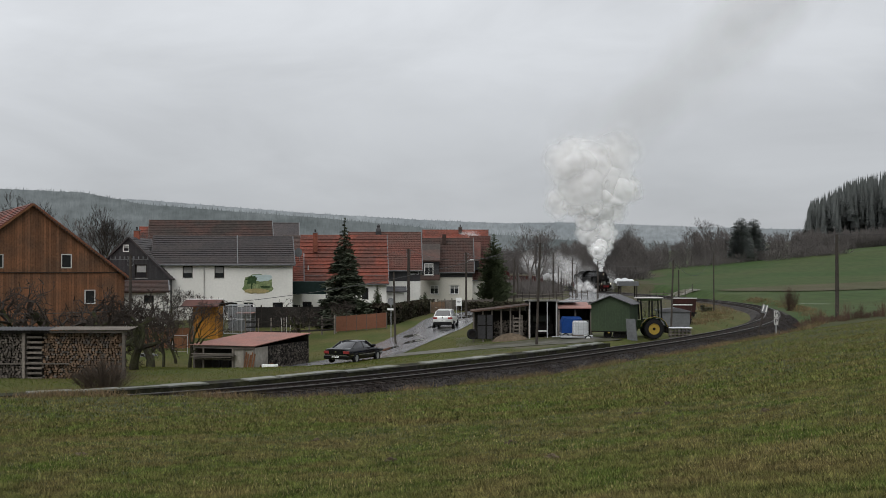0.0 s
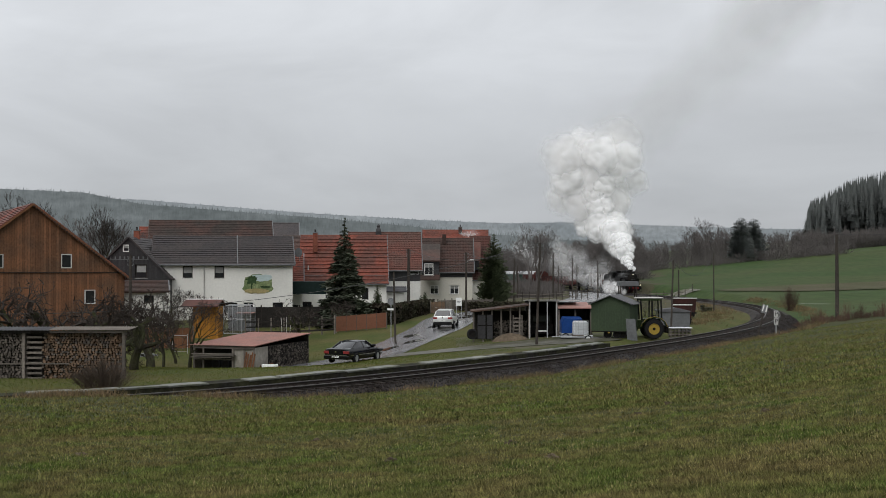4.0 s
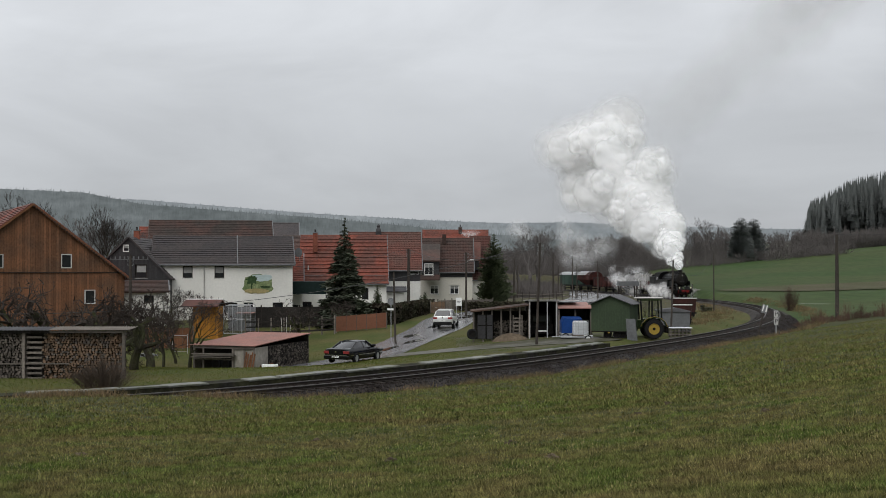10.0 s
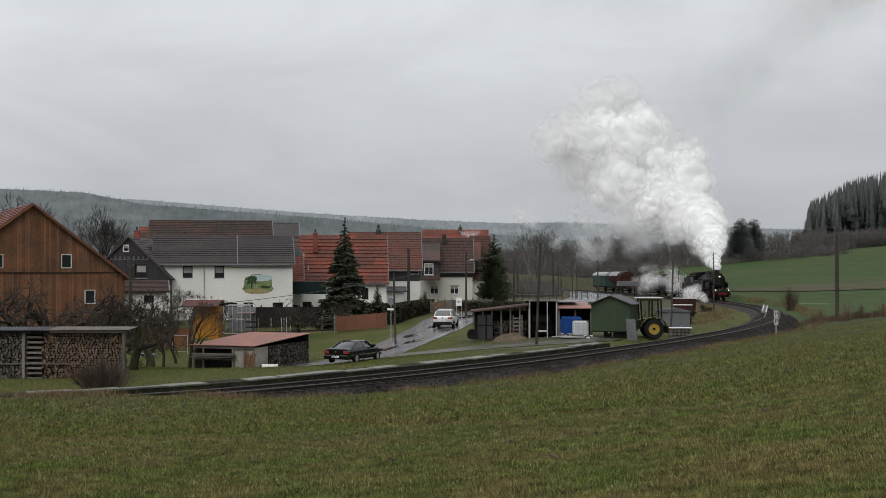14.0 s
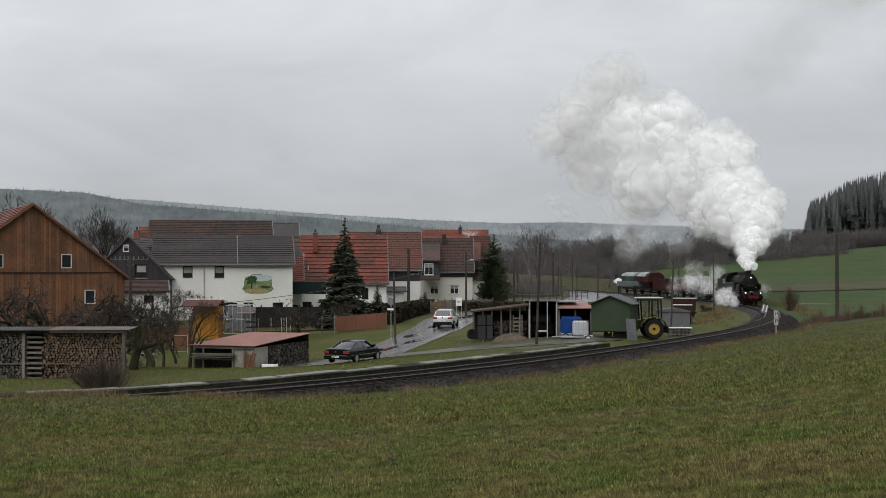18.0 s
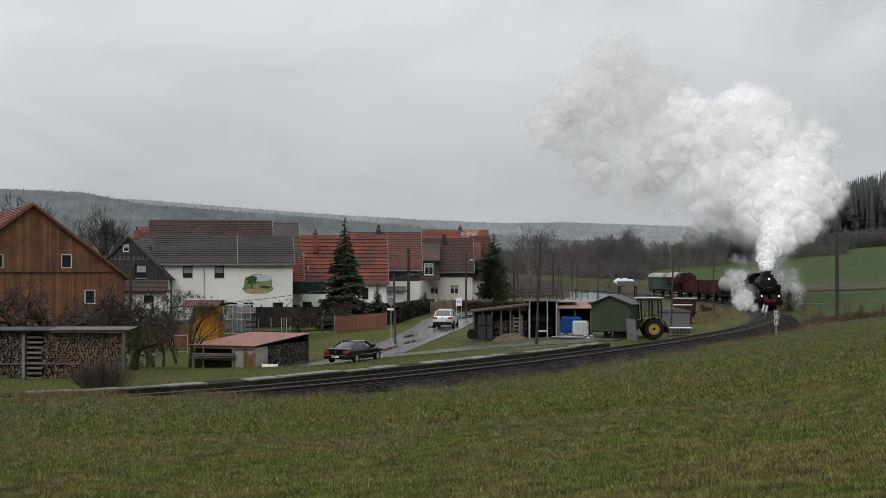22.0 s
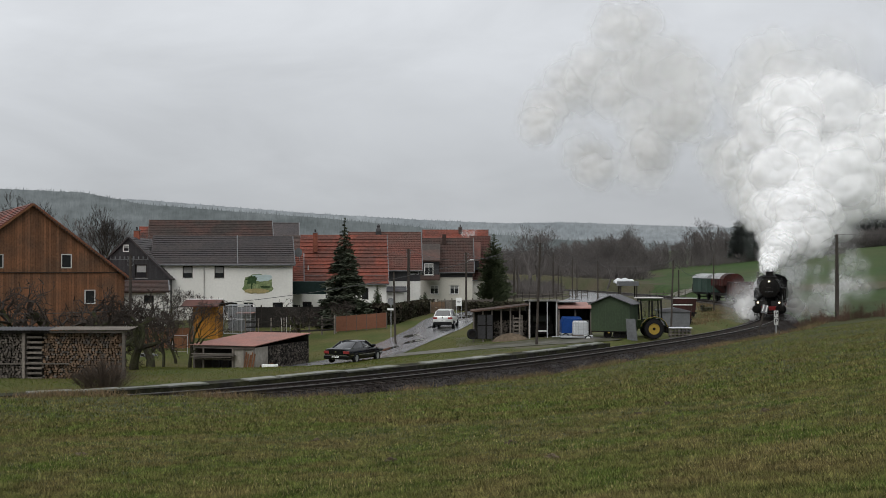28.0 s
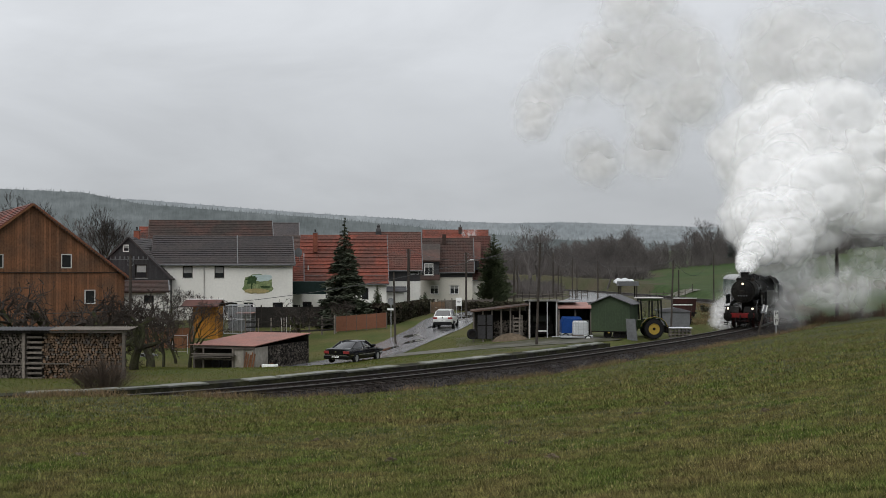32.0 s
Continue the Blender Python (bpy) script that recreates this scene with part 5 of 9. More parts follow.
def shrub(seed, h_, r_, n, mat="twig", foot=0.35):
    """A leafless shrub: many thin upright stems from one stool."""
    q = random.Random(seed)
    g = Geo()
    for k in range(n):
        a, s_ = q.uniform(0, 6.28), q.random()
        b = Vector((math.cos(a) * s_ * r_ * foot, math.sin(a) * s_ * r_ * foot, 0))
        e = Vector((math.cos(a) * s_ * r_, math.sin(a) * s_ * r_, h_ * q.uniform(0.6, 1.0) * (1 - 0.35 * s_)))
        m_ = b.lerp(e, 0.5) + ball_(q) * 0.08
        g.tube([b, m_, e], [0.012, 0.009, 0.004], 3, caps=False)
        for j in range(5):
            p = b.lerp(e, q.uniform(0.35, 1))
            g.tube([p, p + (e - b).normalized() * 0.25 * h_ * q.uniform(.4, 1) + ball_(q) * 0.12 * h_], [0.006, 0.003], 3, caps=False)
    return g.mesh("bush", M[mat])


sh = [shrub(1, 1.6, 1.5, 120, "dry_stem", foot=0.18), shrub(2, 2.7, 1.25, 120, "red_scrub", 0.3), shrub(3, 1.0, 1.5, 110, "red_scrub", 0.85), shrub(7, 1.9, 0.9, 26, "red_scrub", 0.3)]
for me, px_, d, sc, lb in ((sh[0], 182, 50.3, 1.0, "loose leafless shrub of thin stems at the trackside"), (sh[0], 158, 50.8, 0.7, "loose leafless shrub of thin stems at the trackside"), (sh[0], 207, 51.2, 0.65, "loose leafless shrub of thin stems at the trackside"), (sh[1], 1397, 150, 1.1, "rounded leafless bush beside the farm track"), 
                           *[(sh[2], 1412 + 15 * k_, 116 + (k_ * 7) % 5, 0.62 + 0.07 * ((k_ * 5) % 4), "low reddish scrub at the meadow's edge") for k_ in range(11)], (sh[3], 1452, 119, 0.8, "thin upright reddish saplings"), (sh[3], 1496, 117, 1.1, "thin upright reddish saplings"), (sh[3], 1524, 118, 0.9, "thin upright reddish saplings"), (sh[3], 1562, 117, 0.9, "thin upright reddish saplings")):
    xx = (px_ - 784) / 2154 * d
    t = thing("bare_shrub", pose(xx, d, gz(xx, d), 0, 0, px_) @ Matrix.Scale(sc, 4), lb, "shrub")
    part("bush", me, None, t)


# ---------------------------------------------------------------- woodpile under a tin roof
PZ = 57.0
wp = thing("firewood_rack", pose(0, PZ, 0), "long stack of split firewood under a tin roof", "woodpile")
x0, x1, zb, zt = -21.06, -14.98, -0.29, 1.88
rl = random.Random(4)
log_a = [Geo().tube([(0, -0.02, 0), (0, 0.5, 0)], 1.0, n).mesh("log", M[m]) for n, m in ((5, "log_end"), (6, "log_end"), (4, "log_end"), (5, "log_grey"), (6, "log_grey"), (4, "log_grey"))]
rest_a, rest_b, cnt, zz, row = Geo(), Geo(), 0, zb + 0.05, 0
while zz < zt - 0.02:
    xx = x0 + (0.06 if row % 2 else 0)
    while xx < x1:
        rr = rl.uniform(0.042, 0.082)
        zz_ = zz + rl.uniform(-0.022, 0.022)
        skip = -19.42 < xx < -18.74
        if not skip:
            grey = xx < -19.42 or rl.random() < 0.25
            yy = rl.uniform(-0.06, 0.06)
            if cnt < 300 and xx > -17.84:
                o = part("log", log_a[(3 if grey else 0) + rl.randrange(3)], None, wp, m=pose(xx, yy, zz_, 0, rl.uniform(0, 90), 0) @ Matrix.Diagonal((rr, 1, rr, 1)))
                cnt += 1
            else:
                a = rl.uniform(0, 6.28)
                n_ = rl.choice((4, 5, 6))
                (rest_b if grey else rest_a).add([(xx + rr * math.cos(a + 6.283 * k / n_), yy - 0.02, zz_ + rr * math.sin(a + 6.283 * k / n_)) for k in range(n_)] + [(xx + rr * math.cos(a + 6.283 * k / n_), 0.5, zz_ + rr * math.sin(a + 6.283 * k / n_)) for k in range(n_)],
                         [tuple(range(n_))] + [(k, (k + 1) % n_, n_ + (k + 1) % n_, n_ + k) for k in range(n_)])
        xx += rr * 2.02 + rl.uniform(0, 0.02)
    zz += rl.uniform(0.1, 0.122)
    row += 1
tagged(part("stacked_firewood", rest_a, M["log_end"], wp), "further split logs", kind="stuff")
tagged(part("stacked_firewood", rest_b, M["log_grey"], wp), "weathered split logs", kind="stuff")
# Near-black sheet paints the shade between the logs.
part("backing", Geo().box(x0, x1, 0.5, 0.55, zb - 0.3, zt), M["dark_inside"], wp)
for q in (-19.56, -14.9, -17.57):
    if q != -17.57:
        part("post", Geo().box(q - 0.07, q + 0.07, -0.22, -0.08, zb - 0.4, zt + 0.12, c=0.01), M["grey_wood"], wp)
part("rail", Geo().box(x0, -17.44, -0.16, -0.1, 0.44, 0.5), M["grey_wood"], wp)
for k in range(9):
    z = zb + 0.02 + k * 0.24
    part("pallet_slat", Geo().box(-19.45, -18.74, -0.07, -0.04, z, z + 0.1), M["grey_wood"], wp)
    part("pallet_block", Geo().box(-19.42, -19.32, -0.04, 0.3, z, z + 0.09).box(-18.87, -18.76, -0.04, 0.3, z, z + 0.09), M["grey_wood"], wp)
part("fascia", Geo().box(x0, -18.36, -0.3, -0.24, zt + 0.02, zt + 0.14), M["dark_inside"], wp)
part("fascia", Geo().box(-18.31, -14.92, -0.3, -0.24, zt + 0.03, zt + 0.13), M["grey_wood"], wp)


def wavy(x0, x1, y0, y1, z0, z1, pitch=0.15, amp=0.025):
    n = int((x1 - x0) / pitch * 4)
    g = Geo()
    pts = [(x0 + (x1 - x0) * k / n, amp * math.sin(k * math.pi / 2)) for k in range(n + 1)]
    for k in range(n):
        (a, p), (b, q) = pts[k], pts[k + 1]
        g.add([(a, y0, z0 + p), (b, y0, z0 + q), (b, y1, z1 + q), (a, y1, z1 + p), (a, y0, z0 + p - 0.012), (b, y0, z0 + q - 0.012), (b, y1, z1 + q - 0.012), (a, y1, z1 + p - 0.012)], [(0, 1, 2, 3), (4, 7, 6, 5), (0, 4, 5, 1), (2, 6, 7, 3)])
    return g


part("tin_roof", wavy(x0, -18.31, -0.45, 1.2, zt + 0.17, zt + 0.24, 0.17, 0.03), M["felt"], wp)
part("tin_roof", wavy(-18.31 + 0.01, -14.58, -0.45, 1.2, zt + 0.19, zt + 0.26, 0.13, 0.02), M["grey_wood"], wp, "weathered corrugated sheet")

# ---------------------------------------------------------------- woodshed with a corrugated red roof
SH = pose(-17.2, 84, 0, 0, 0, -20)
shed = thing("woodshed", SH, "low open woodshed with corrugated red roof", "shed")
W_, D_, ZG = 4.75, 8.2, -2.55
z_f, z_b = -0.42, 0.02
part("roof", wavy(-0.2, W_ + 0.2, -0.2, D_ + 0.2, z_f + 0.08, z_b + 0.08, 0.17, 0.03), M["corrugated"], shed)
part("eave_beam", Geo().box(0, W_, -0.05, 0.05, z_f - 0.16, z_f), M["grey_wood"], shed)
for q in (0.06, 0.8, 3.1, W_ - 0.06):
    part("post", Geo().box(q - 0.06, q + 0.06, -0.05, 0.07, ZG, z_f - 0.16), M["grey_wood"], shed)
# Back wall coloured near-black for the shade in the open bay.
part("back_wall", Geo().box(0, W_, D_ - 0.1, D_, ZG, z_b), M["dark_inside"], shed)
part("side_wall", Geo().box(0, 0.08, 0.1, D_ - 0.1, ZG, z_f - 0.05), M["grey_wood"], shed)
part("cream_panel", Geo().box(3.15, W_ - 0.1, 0.08, 0.12, ZG, z_f - 0.18), M["old_panel"], shed)
part("cream_panel", Geo().box(W_ - 0.04, W_, 0.1, 1.9, ZG, z_f - 0.05), M["old_panel"], shed)
part("inner_post", Geo().box(3.9, 3.98, 0.0, 0.075, ZG, z_f - 0.17), M["grey_wood"], shed)
for k, (zz, sh) in enumerate(((-0.98, 0.0), (-1.08, 0.12), (-1.19, -0.05))):
    part("stored_board", Geo().prism([(0.15 + sh, zz), (3.3 + sh, zz + 0.05), (3.3 + sh, zz + 0.1), (0.15 + sh, zz + 0.06)], -0.55, -0.1 - 0.1 * k, "y"), M["grey_wood"], shed)
part("bearer", Geo().box(0.1, 3.1, -0.02, 0.07, -1.36, -1.26), M["grey_wood"], shed)
for k in range(5):
    x_ = W_ - 0.95 + 0.16 * k
    part("leaning_board", Geo().prism([(x_, ZG), (x_ + 0.1, ZG), (x_ + 0.42, z_f - 0.35 - 0.1 * (k % 3)), (x_ + 0.32, z_f - 0.35 - 0.1 * (k % 3))], -0.06 - 0.035 * (k % 2), -0.035 - 0.035 * (k % 2), "y"), M["brown_wood"], shed)
g = Geo()
for k in range(620):
    yy, zz = rl.uniform(2.0, D_), rl.uniform(ZG + 0.3, z_f - 0.06)
    rr = rl.uniform(0.05, 0.085)
    n_ = rl.choice((4, 5, 6))
    a = rl.uniform(0, 6.28)
    g.add([(W_ + 0.03 + rl.uniform(-.05, .04), yy + rr * math.cos(a + 6.283 * j / n_), zz + rr * math.sin(a + 6.283 * j / n_)) for j in range(n_)], [tuple(range(n_))])
tagged(part("stacked_logs", g, M["log_grey"], shed), "stacked grey split logs", kind="stuff")
# Sheet behind the side stack, its gaps' shade given as colour.
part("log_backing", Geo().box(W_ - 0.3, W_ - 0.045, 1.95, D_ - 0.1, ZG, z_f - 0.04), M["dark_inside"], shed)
g = Geo()
for k in range(60):
    c = Vector((rl.uniform(W_ - 1.2, W_ + 0.9), rl.uniform(0.2, 2.4), ZG + 0.35 + rl.uniform(0, 0.45)))
    d = ball_(rl) * 0.25
    d.z *= 0.3
    g.tube([c - d, c + d], 0.06, 5)
tagged(part("loose_logs", g, M["brown_wood"], shed), "heap of loose brown logs", kind="stuff")
cart = thing("trailer_axle", SH @ pose(1.4, 0.7, 0), "dark farm trailer parked in the woodshed", "trailer")
zc = gz((SH @ Vector((1.4, 0.7, 0))).x, (SH @ Vector((1.4, 0.7, 0))).y)


def wheel(parent, m, r, w, rim="galv", name="wheel", rim_r=0.62):
    """A wheel about its own y axis: tyre and dished rim."""
    q0 = rim_r + 0.08
    t = [(q0, -0.5), (0.93, -0.5), (1.0, -0.32), (1.0, 0.32), (0.93, 0.5), (q0, 0.5)]
    wl_ = part(name, Geo().loft([ring_y(0, b * w, 0, a * r, 22) for a, b in t] + [ring_y(0, -0.5 * w, 0, q0 * r, 22)], caps=False), M["rubber"], parent, m=m, smooth=True)
    part("rim", Geo().loft([ring_y(0, b * w, 0, a * r, 18) for a, b in ((q0 + 0.01, 0.35), (rim_r, 0.15), (0.25, 0.2), (0.2, 0.3), (0.02, 0.3))]).loft([ring_y(0, b * w, 0, a * r, 18) for a, b in ((q0 + 0.01, -0.35), (rim_r, -0.15), (0.25, -0.2), (0.2, -0.3), (0.02, -0.3))]), M[rim], wl_, smooth=True)
    if rim == "yellow":
        part("hub", Geo().loft([ring_y(0, b * w, 0, a * r, 14) for a, b in ((0.15, -0.3), (0.15, -0.36), (0.05, -0.38))]), M["soot"], wl_)
        for k in range(8):
            part("rim_slot", Geo().loft([ring_y(0.34 * r * math.cos(k * 0.785), b * w, 0.34 * r * math.sin(k * 0.785), 0.055 * r, 8) for b in (-0.14, -0.24)]), M["soot"], wl_)
    return wl_


def ring_y(x, y, z, r, n):
    return [(x + r * math.cos(6.28319 * k / n), y, z + r * math.sin(6.28319 * k / n)) for k in range(n)]


for q in (0.0, 0.75, 1.5):
    wheel(cart, pose(q, 0, zc + 0.36), 0.36, 0.22, "soot")
part("bed", Geo().box(-0.4, 2.2, 0.1, 1.8, zc + 0.5, zc + 0.9, c=0.03), M["soot"], cart)
x, y = -11.36, 80.0
tr = thing("stone_trough", pose(x, y, gz(x, y), 0, 0, -8), "white rectangular trough on the lawn", "trough")
part("basin", Geo().box(-0.5, 0.5, -0.22, 0.22, 0, 0.32, c=0.03), M["white_paint"], tr)
part("water", Geo().box(-0.42, 0.42, -0.15, 0.15, 0.322, 0.326), M["glass"], tr)

# ---------------------------------------------------------------- orange hut, cage, gates and fences
x, y = -21.06, 108.0
hut = thing("garden_hut", pose(x, y, gz(x, y)), "small orange boarded hut with red roof", "hut")
hw_, hz = 1.12, 1.49 - gz(x, y)
part("core", Geo().box(-hw_ + 0.05, hw_ - 0.05, 0.04, 2.4, -0.3, hz), M["dark_inside"], hut)
nb_ = 12
for k in range(nb_):
    a, b = -hw_ + 2 * hw_ * k / nb_, -hw_ + 2 * hw_ * (k + 1) / nb_ - 0.015
    part("board", Geo().box(a, b, 0.0, 0.035, -0.3, hz), M["orange_wood"], hut)
    part("side_board", Geo().box(hw_ - 0.045, hw_, 0.05 + 2.3 * k / nb_, 0.05 + 2.3 * (k + 1) / nb_ - 0.015, -0.3, hz), M["orange_wood"], hut)
for q in (-21.41 - x, -20.56 - x):
    window(hut, q - 0.21, q + 0.21, hz - 0.85, hz - 0.3, -0.02, fw=0.05, sill=False, bars=0, frame_mat="brown_wood")
part("roof", Geo().prism([(-1.0, hz - 0.02), (-1.0, hz + 0.1), (1.4, hz + 0.62), (2.9, hz + 0.1), (2.9, hz - 0.02), (1.4, hz + 0.5)], -hw_ - 0.9, hw_ + 0.15, "x"), M["tile_brown"], hut)
part("ridge_cap", Geo().box(-hw_ - 0.9, hw_ + 0.15, 1.3, 1.5, hz + 0.6, hz + 0.68), M["white_paint"], hut)
x, y = -18.93, 112.0
cage = thing("wire_aviary", pose(x, y, gz(x, y)), "grey tubular wire-mesh aviary", "cage")
cw, ch, cd = 1.248, 1.47 - gz(x, y), 2.6
for a in (-cw, -cw / 3, cw / 3, cw):
    for b in (0, cd):
        part("post", Geo().tube([(a, b, -0.2), (a, b, ch)], 0.04, 6), M["galv"], cage)
for b in (0, cd):
    for z in (0.05, ch * 0.5, ch):
        part("bar", Geo().tube([(-cw, b, z), (cw, b, z)], 0.035, 6), M["galv"], cage)
g = Geo()
for k in range(40):
    q = -cw + 2 * cw * k / 39
    g.tube([(q, 0, 0), (q, 0, ch)], 0.008, 3, caps=False)
for k in range(40):
    g.tube([(-cw, 0, ch * k / 39), (cw, 0, ch * k / 39)], 0.008, 3, caps=False)
tagged(part("mesh_wire", g, M["galv"], cage), "fine wire mesh", kind="stuff")
part("roof_sheet", Geo().box(-cw * 0.2, cw * 1.05, 0.2, cd, ch - 0.75, ch - 0.7), M["corrugated"], cage)
part("back_panel", Geo().box(-cw, cw, cd + 0.05, cd + 0.1, 0, ch - 0.2), M["lead"], cage)


def fence(name, label, x0, y0, x1, y1, top, n, mat, boards=None, post="grey_wood", gap=0.0):
    f = thing(name, pose(0, 0, 0), label, "fence")
    for k in range(n + 1):
        q = k / n
        x, y = x0 + (x1 - x0) * q, y0 + (y1 - y0) * q
        z = gz(x, y)
        part("post", Geo().box(x - 0.06, x + 0.06, y - 0.06, y + 0.06, z - 0.2, z + top, c=0.01), M[post], f)
    for k in range(n):
        qa, qb = k / n, (k + 1) / n
        xa, ya, xb, yb = x0 + (x1 - x0) * qa, y0 + (y1 - y0) * qa, x0 + (x1 - x0) * qb, y0 + (y1 - y0) * qb
        za, zb_ = gz(xa, ya), gz(xb, yb)
        for lo, hi in boards:
            v = []
            for dy in (-0.085, -0.062):
                v += [(xa + 0.02, ya + dy, za + lo), (xb - 0.02, yb + dy, zb_ + lo), (xb - 0.02, yb + dy, zb_ + hi), (xa + 0.02, ya + dy, za + hi)]
            part("panel", Geo().add(v, [(0, 1, 2, 3), (7, 6, 5, 4), (0, 4, 5, 1), (1, 5, 6, 2), (2, 6, 7, 3), (3, 7, 4, 0)]), M[mat], f)
    return f


M["rust"] = surface("rust_brown_panels", (0.19, 0.085, 0.052), 0.75, 0.15, 0.5, 6, 0.2)
fence("panel_fence", "rust-brown solid panel fence above a grass bank", -9.83, 112.0, -5.29, 114.0, 1.55, 5, "rust", [(0.12, 1.5)])
fence("garden_fence", "dark wire and board garden fence on pale posts", -17.82, 110.0, -9.89, 111.0, 1.7, 7, "dark_inside", [(0.35, 0.52), (0.85, 0.95), (1.3, 1.42)], post="grey_wood")
fence("dark_screen", "dark boarded screen behind the garden", -18.69, 117.0, -11.45, 118.0, 2.2, 6, "dark_inside", [(0.1, 2.0)], post="pole_wood")
fence("red_gate_fence", "reddish boarded garden fence", -24.2, 98.0, -20.52, 100.0, 1.9, 5, "brown_wood", [(0.1, 0.95), (0.97, 1.75)])
fence("yard_fence", "grey picket fence beside the road", -0.59, 141.0, 5.96, 146.0, 1.5, 8, "grey_wood", [(0.1, 1.3)])
fence("pale_wood_fence", "pale wooden boarded gate by the road", -1.39, 136.0, 0.25, 137.0, 1.5, 4, "log_end", [(0.1, 0.7), (0.72, 1.35)])
gate = thing("wire_gate", pose(-20.94, 97, gz(-20.94, 97)), "grey tubular garden gate with wire mesh", "gate")
for a in (-0.6, 0.6):
    part("post", Geo().tube([(a, 0, -0.2), (a, 0, 1.5)], 0.03, 6), M["galv"], gate)
for z in (0.1, 1.4):
    part("bar", Geo().tube([(-0.6, 0, z), (0.6, 0, z)], 0.02, 6), M["galv"], gate)
for k in range(9):
    part("rod", Geo().tube([(-0.5 + k * 0.125, 0, 0.1), (-0.5 + k * 0.125, 0, 1.4)], 0.014, 5), M["brown_wood"], gate)
x, y = -22.54, 93.0
boat = thing("covered_boat", pose(x, y, gz(x, y) + 0.0, 0, 0, 15) @ Matrix.Scale(0.6, 4), "pale grey upturned dinghy lying under the trees", "boat")
part("hull", Geo().loft([[(q, w * math.cos(math.pi * k / 8), 0.12 + hh * math.sin(math.pi * k / 8)) for k in range(9)] for q, w, hh in ((-1.2, 0.42, 0.38), (-0.6, 0.5, 0.45), (0.3, 0.45, 0.4), (1.0, 0.22, 0.28), (1.3, 0.03, 0.15))]), M["lead"], boat, smooth=True)
part("support", Geo().box(-0.9, -0.75, -0.45, 0.45, -0.05, 0.13).box(0.6, 0.75, -0.35, 0.35, -0.05, 0.13), M["grey_wood"], boat)
x, y = -25.53, 114.0
lowroof = thing("clothes_posts", pose(-14.12, 109, gz(-14.12, 109)), "three leaning pale grey poles in the garden", "poles")
for k, q in enumerate((-0.25, 0.1, 0.4)):
    part("pole", Geo().tube([(q, 0, -0.1), (q + 0.12 * (k - 1), 0, 1.9)], 0.03, 6), M["pale_metal"], lowroof)

# ---------------------------------------------------------------- poles and wires
def utility_pole(px_, d, top, base=None, r=0.12, kind_="plain", lean=0.0):
    x = (px_ - 784) / 2154 * d
    z = gz(x, d)
    p = thing("utility_pole", pose(x, d, z), "dark weathered wooden utility pole", "pole", group="village utility poles")
    h_ = top - z
    part("shaft", Geo().tube([(0, 0, -0.4), (lean * 0.5, 0, h_ * 0.5), (lean, 0, h_)], [r * 1.15, r, r * 0.8], 10), M["pole_wood"], p, smooth=True)
    if kind_ != "bare":
        for k in range(3):
            for s_ in (-1, 1):
                part("insulator", Geo().tube([(lean, 0, h_ - 0.25 - 0.3 * k), (lean + s_ * 0.22, 0, h_ - 0.25 - 0.3 * k), (lean + s_ * 0.22, 0, h_ - 0.08 - 0.3 * k)], [0.02, 0.02, 0.045], 6), M["lead"], p)
    if kind_ == "lamp":
        part("lamp_arm", Geo().tube([(0, 0, h_ - 1.0), (0.45, -0.2, h_ - 0.8)], 0.025, 6), M["galv"], p)
        part("lamp_head", Geo().box(0.35, 0.8, -0.3, -0.1, h_ - 0.86, h_ - 0.74, c=0.03), M["plastic_white"], p)
    return Vector((x + lean, d, top))


P = {}
P["road"] = utility_pole(700, 99, 4.58, r=0.085, kind_="bare", lean=-0.15)
P["house"] = utility_pole(723, 128, 6.91, r=0.15)
P["lamp"] = utility_pole(825, 130, 6.58, r=0.11, kind_="lamp")
P["yard"] = utility_pole(949, 84, 6.67, r=0.085, lean=0.28)
P["rail"] = utility_pole(1187, 96, 5.53, r=0.075, kind_="bare", lean=0.2)
P["curve"] = utility_pole(1263, 144, 6.76, r=0.08, kind_="bare")
P["field"] = utility_pole(1481, 121, 8.26, r=0.18)
P["barn"] = utility_pole(231, 100, 5.97, r=0.12)
for px_, d, py_, r in ((1058, 201, 462, 0.11), (1013, 205, 457, 0.11), (1021, 208, 467, 0.09), (1201, 205, 478, 0.13), (910, 190, 455, 0.11), (916, 200, 470, 0.1), (979, 205, 447, 0.13), (909, 178, 482, 0.1), (988, 215, 470, 0.1), (993, 230, 480, 0.1)):
    P[px_] = utility_pole(px_, d, 4.95 - (py_ - 474) / 2154 * d, r=r, kind_="bare")


def wire(a, b, sag, r=0.014):
    pts = []
    for k in range(17):
        q = k / 16
        p = a.lerp(b, q)
        p.z -= sag * 4 * q * (1 - q)
        pts.append(p)
    return tagged(part("overhead_wire", Geo().tube(pts, r, 5), M["wire"]), "dark sagging overhead cable between the poles", "cable", group="overhead cables")


wire(P["yard"], Vector((-24.29, 62, 2.59)), 1.3, 0.018)
wire(P["yard"], P["lamp"], 0.9)
wire(P["yard"], P["house"], 1.2)
wire(P["yard"], P["rail"], 1.0)
wire(P["yard"], P[1013], 1.5)
wire(P[1013], P[1058], 0.6)
wire(P[1058], P["rail"], 1.6)
wire(P["rail"], P["curve"], 1.9)
wire(P["curve"], P["field"], 1.6, 0.012)
wire(P["lamp"], P[910], 1.4)
wire(P["house"], Vector((-24.41, 124.6, 5.18)), 0.9, 0.015)
wire(P["field"], Vector((60, 110, 9.5)), 0.5, 0.015)

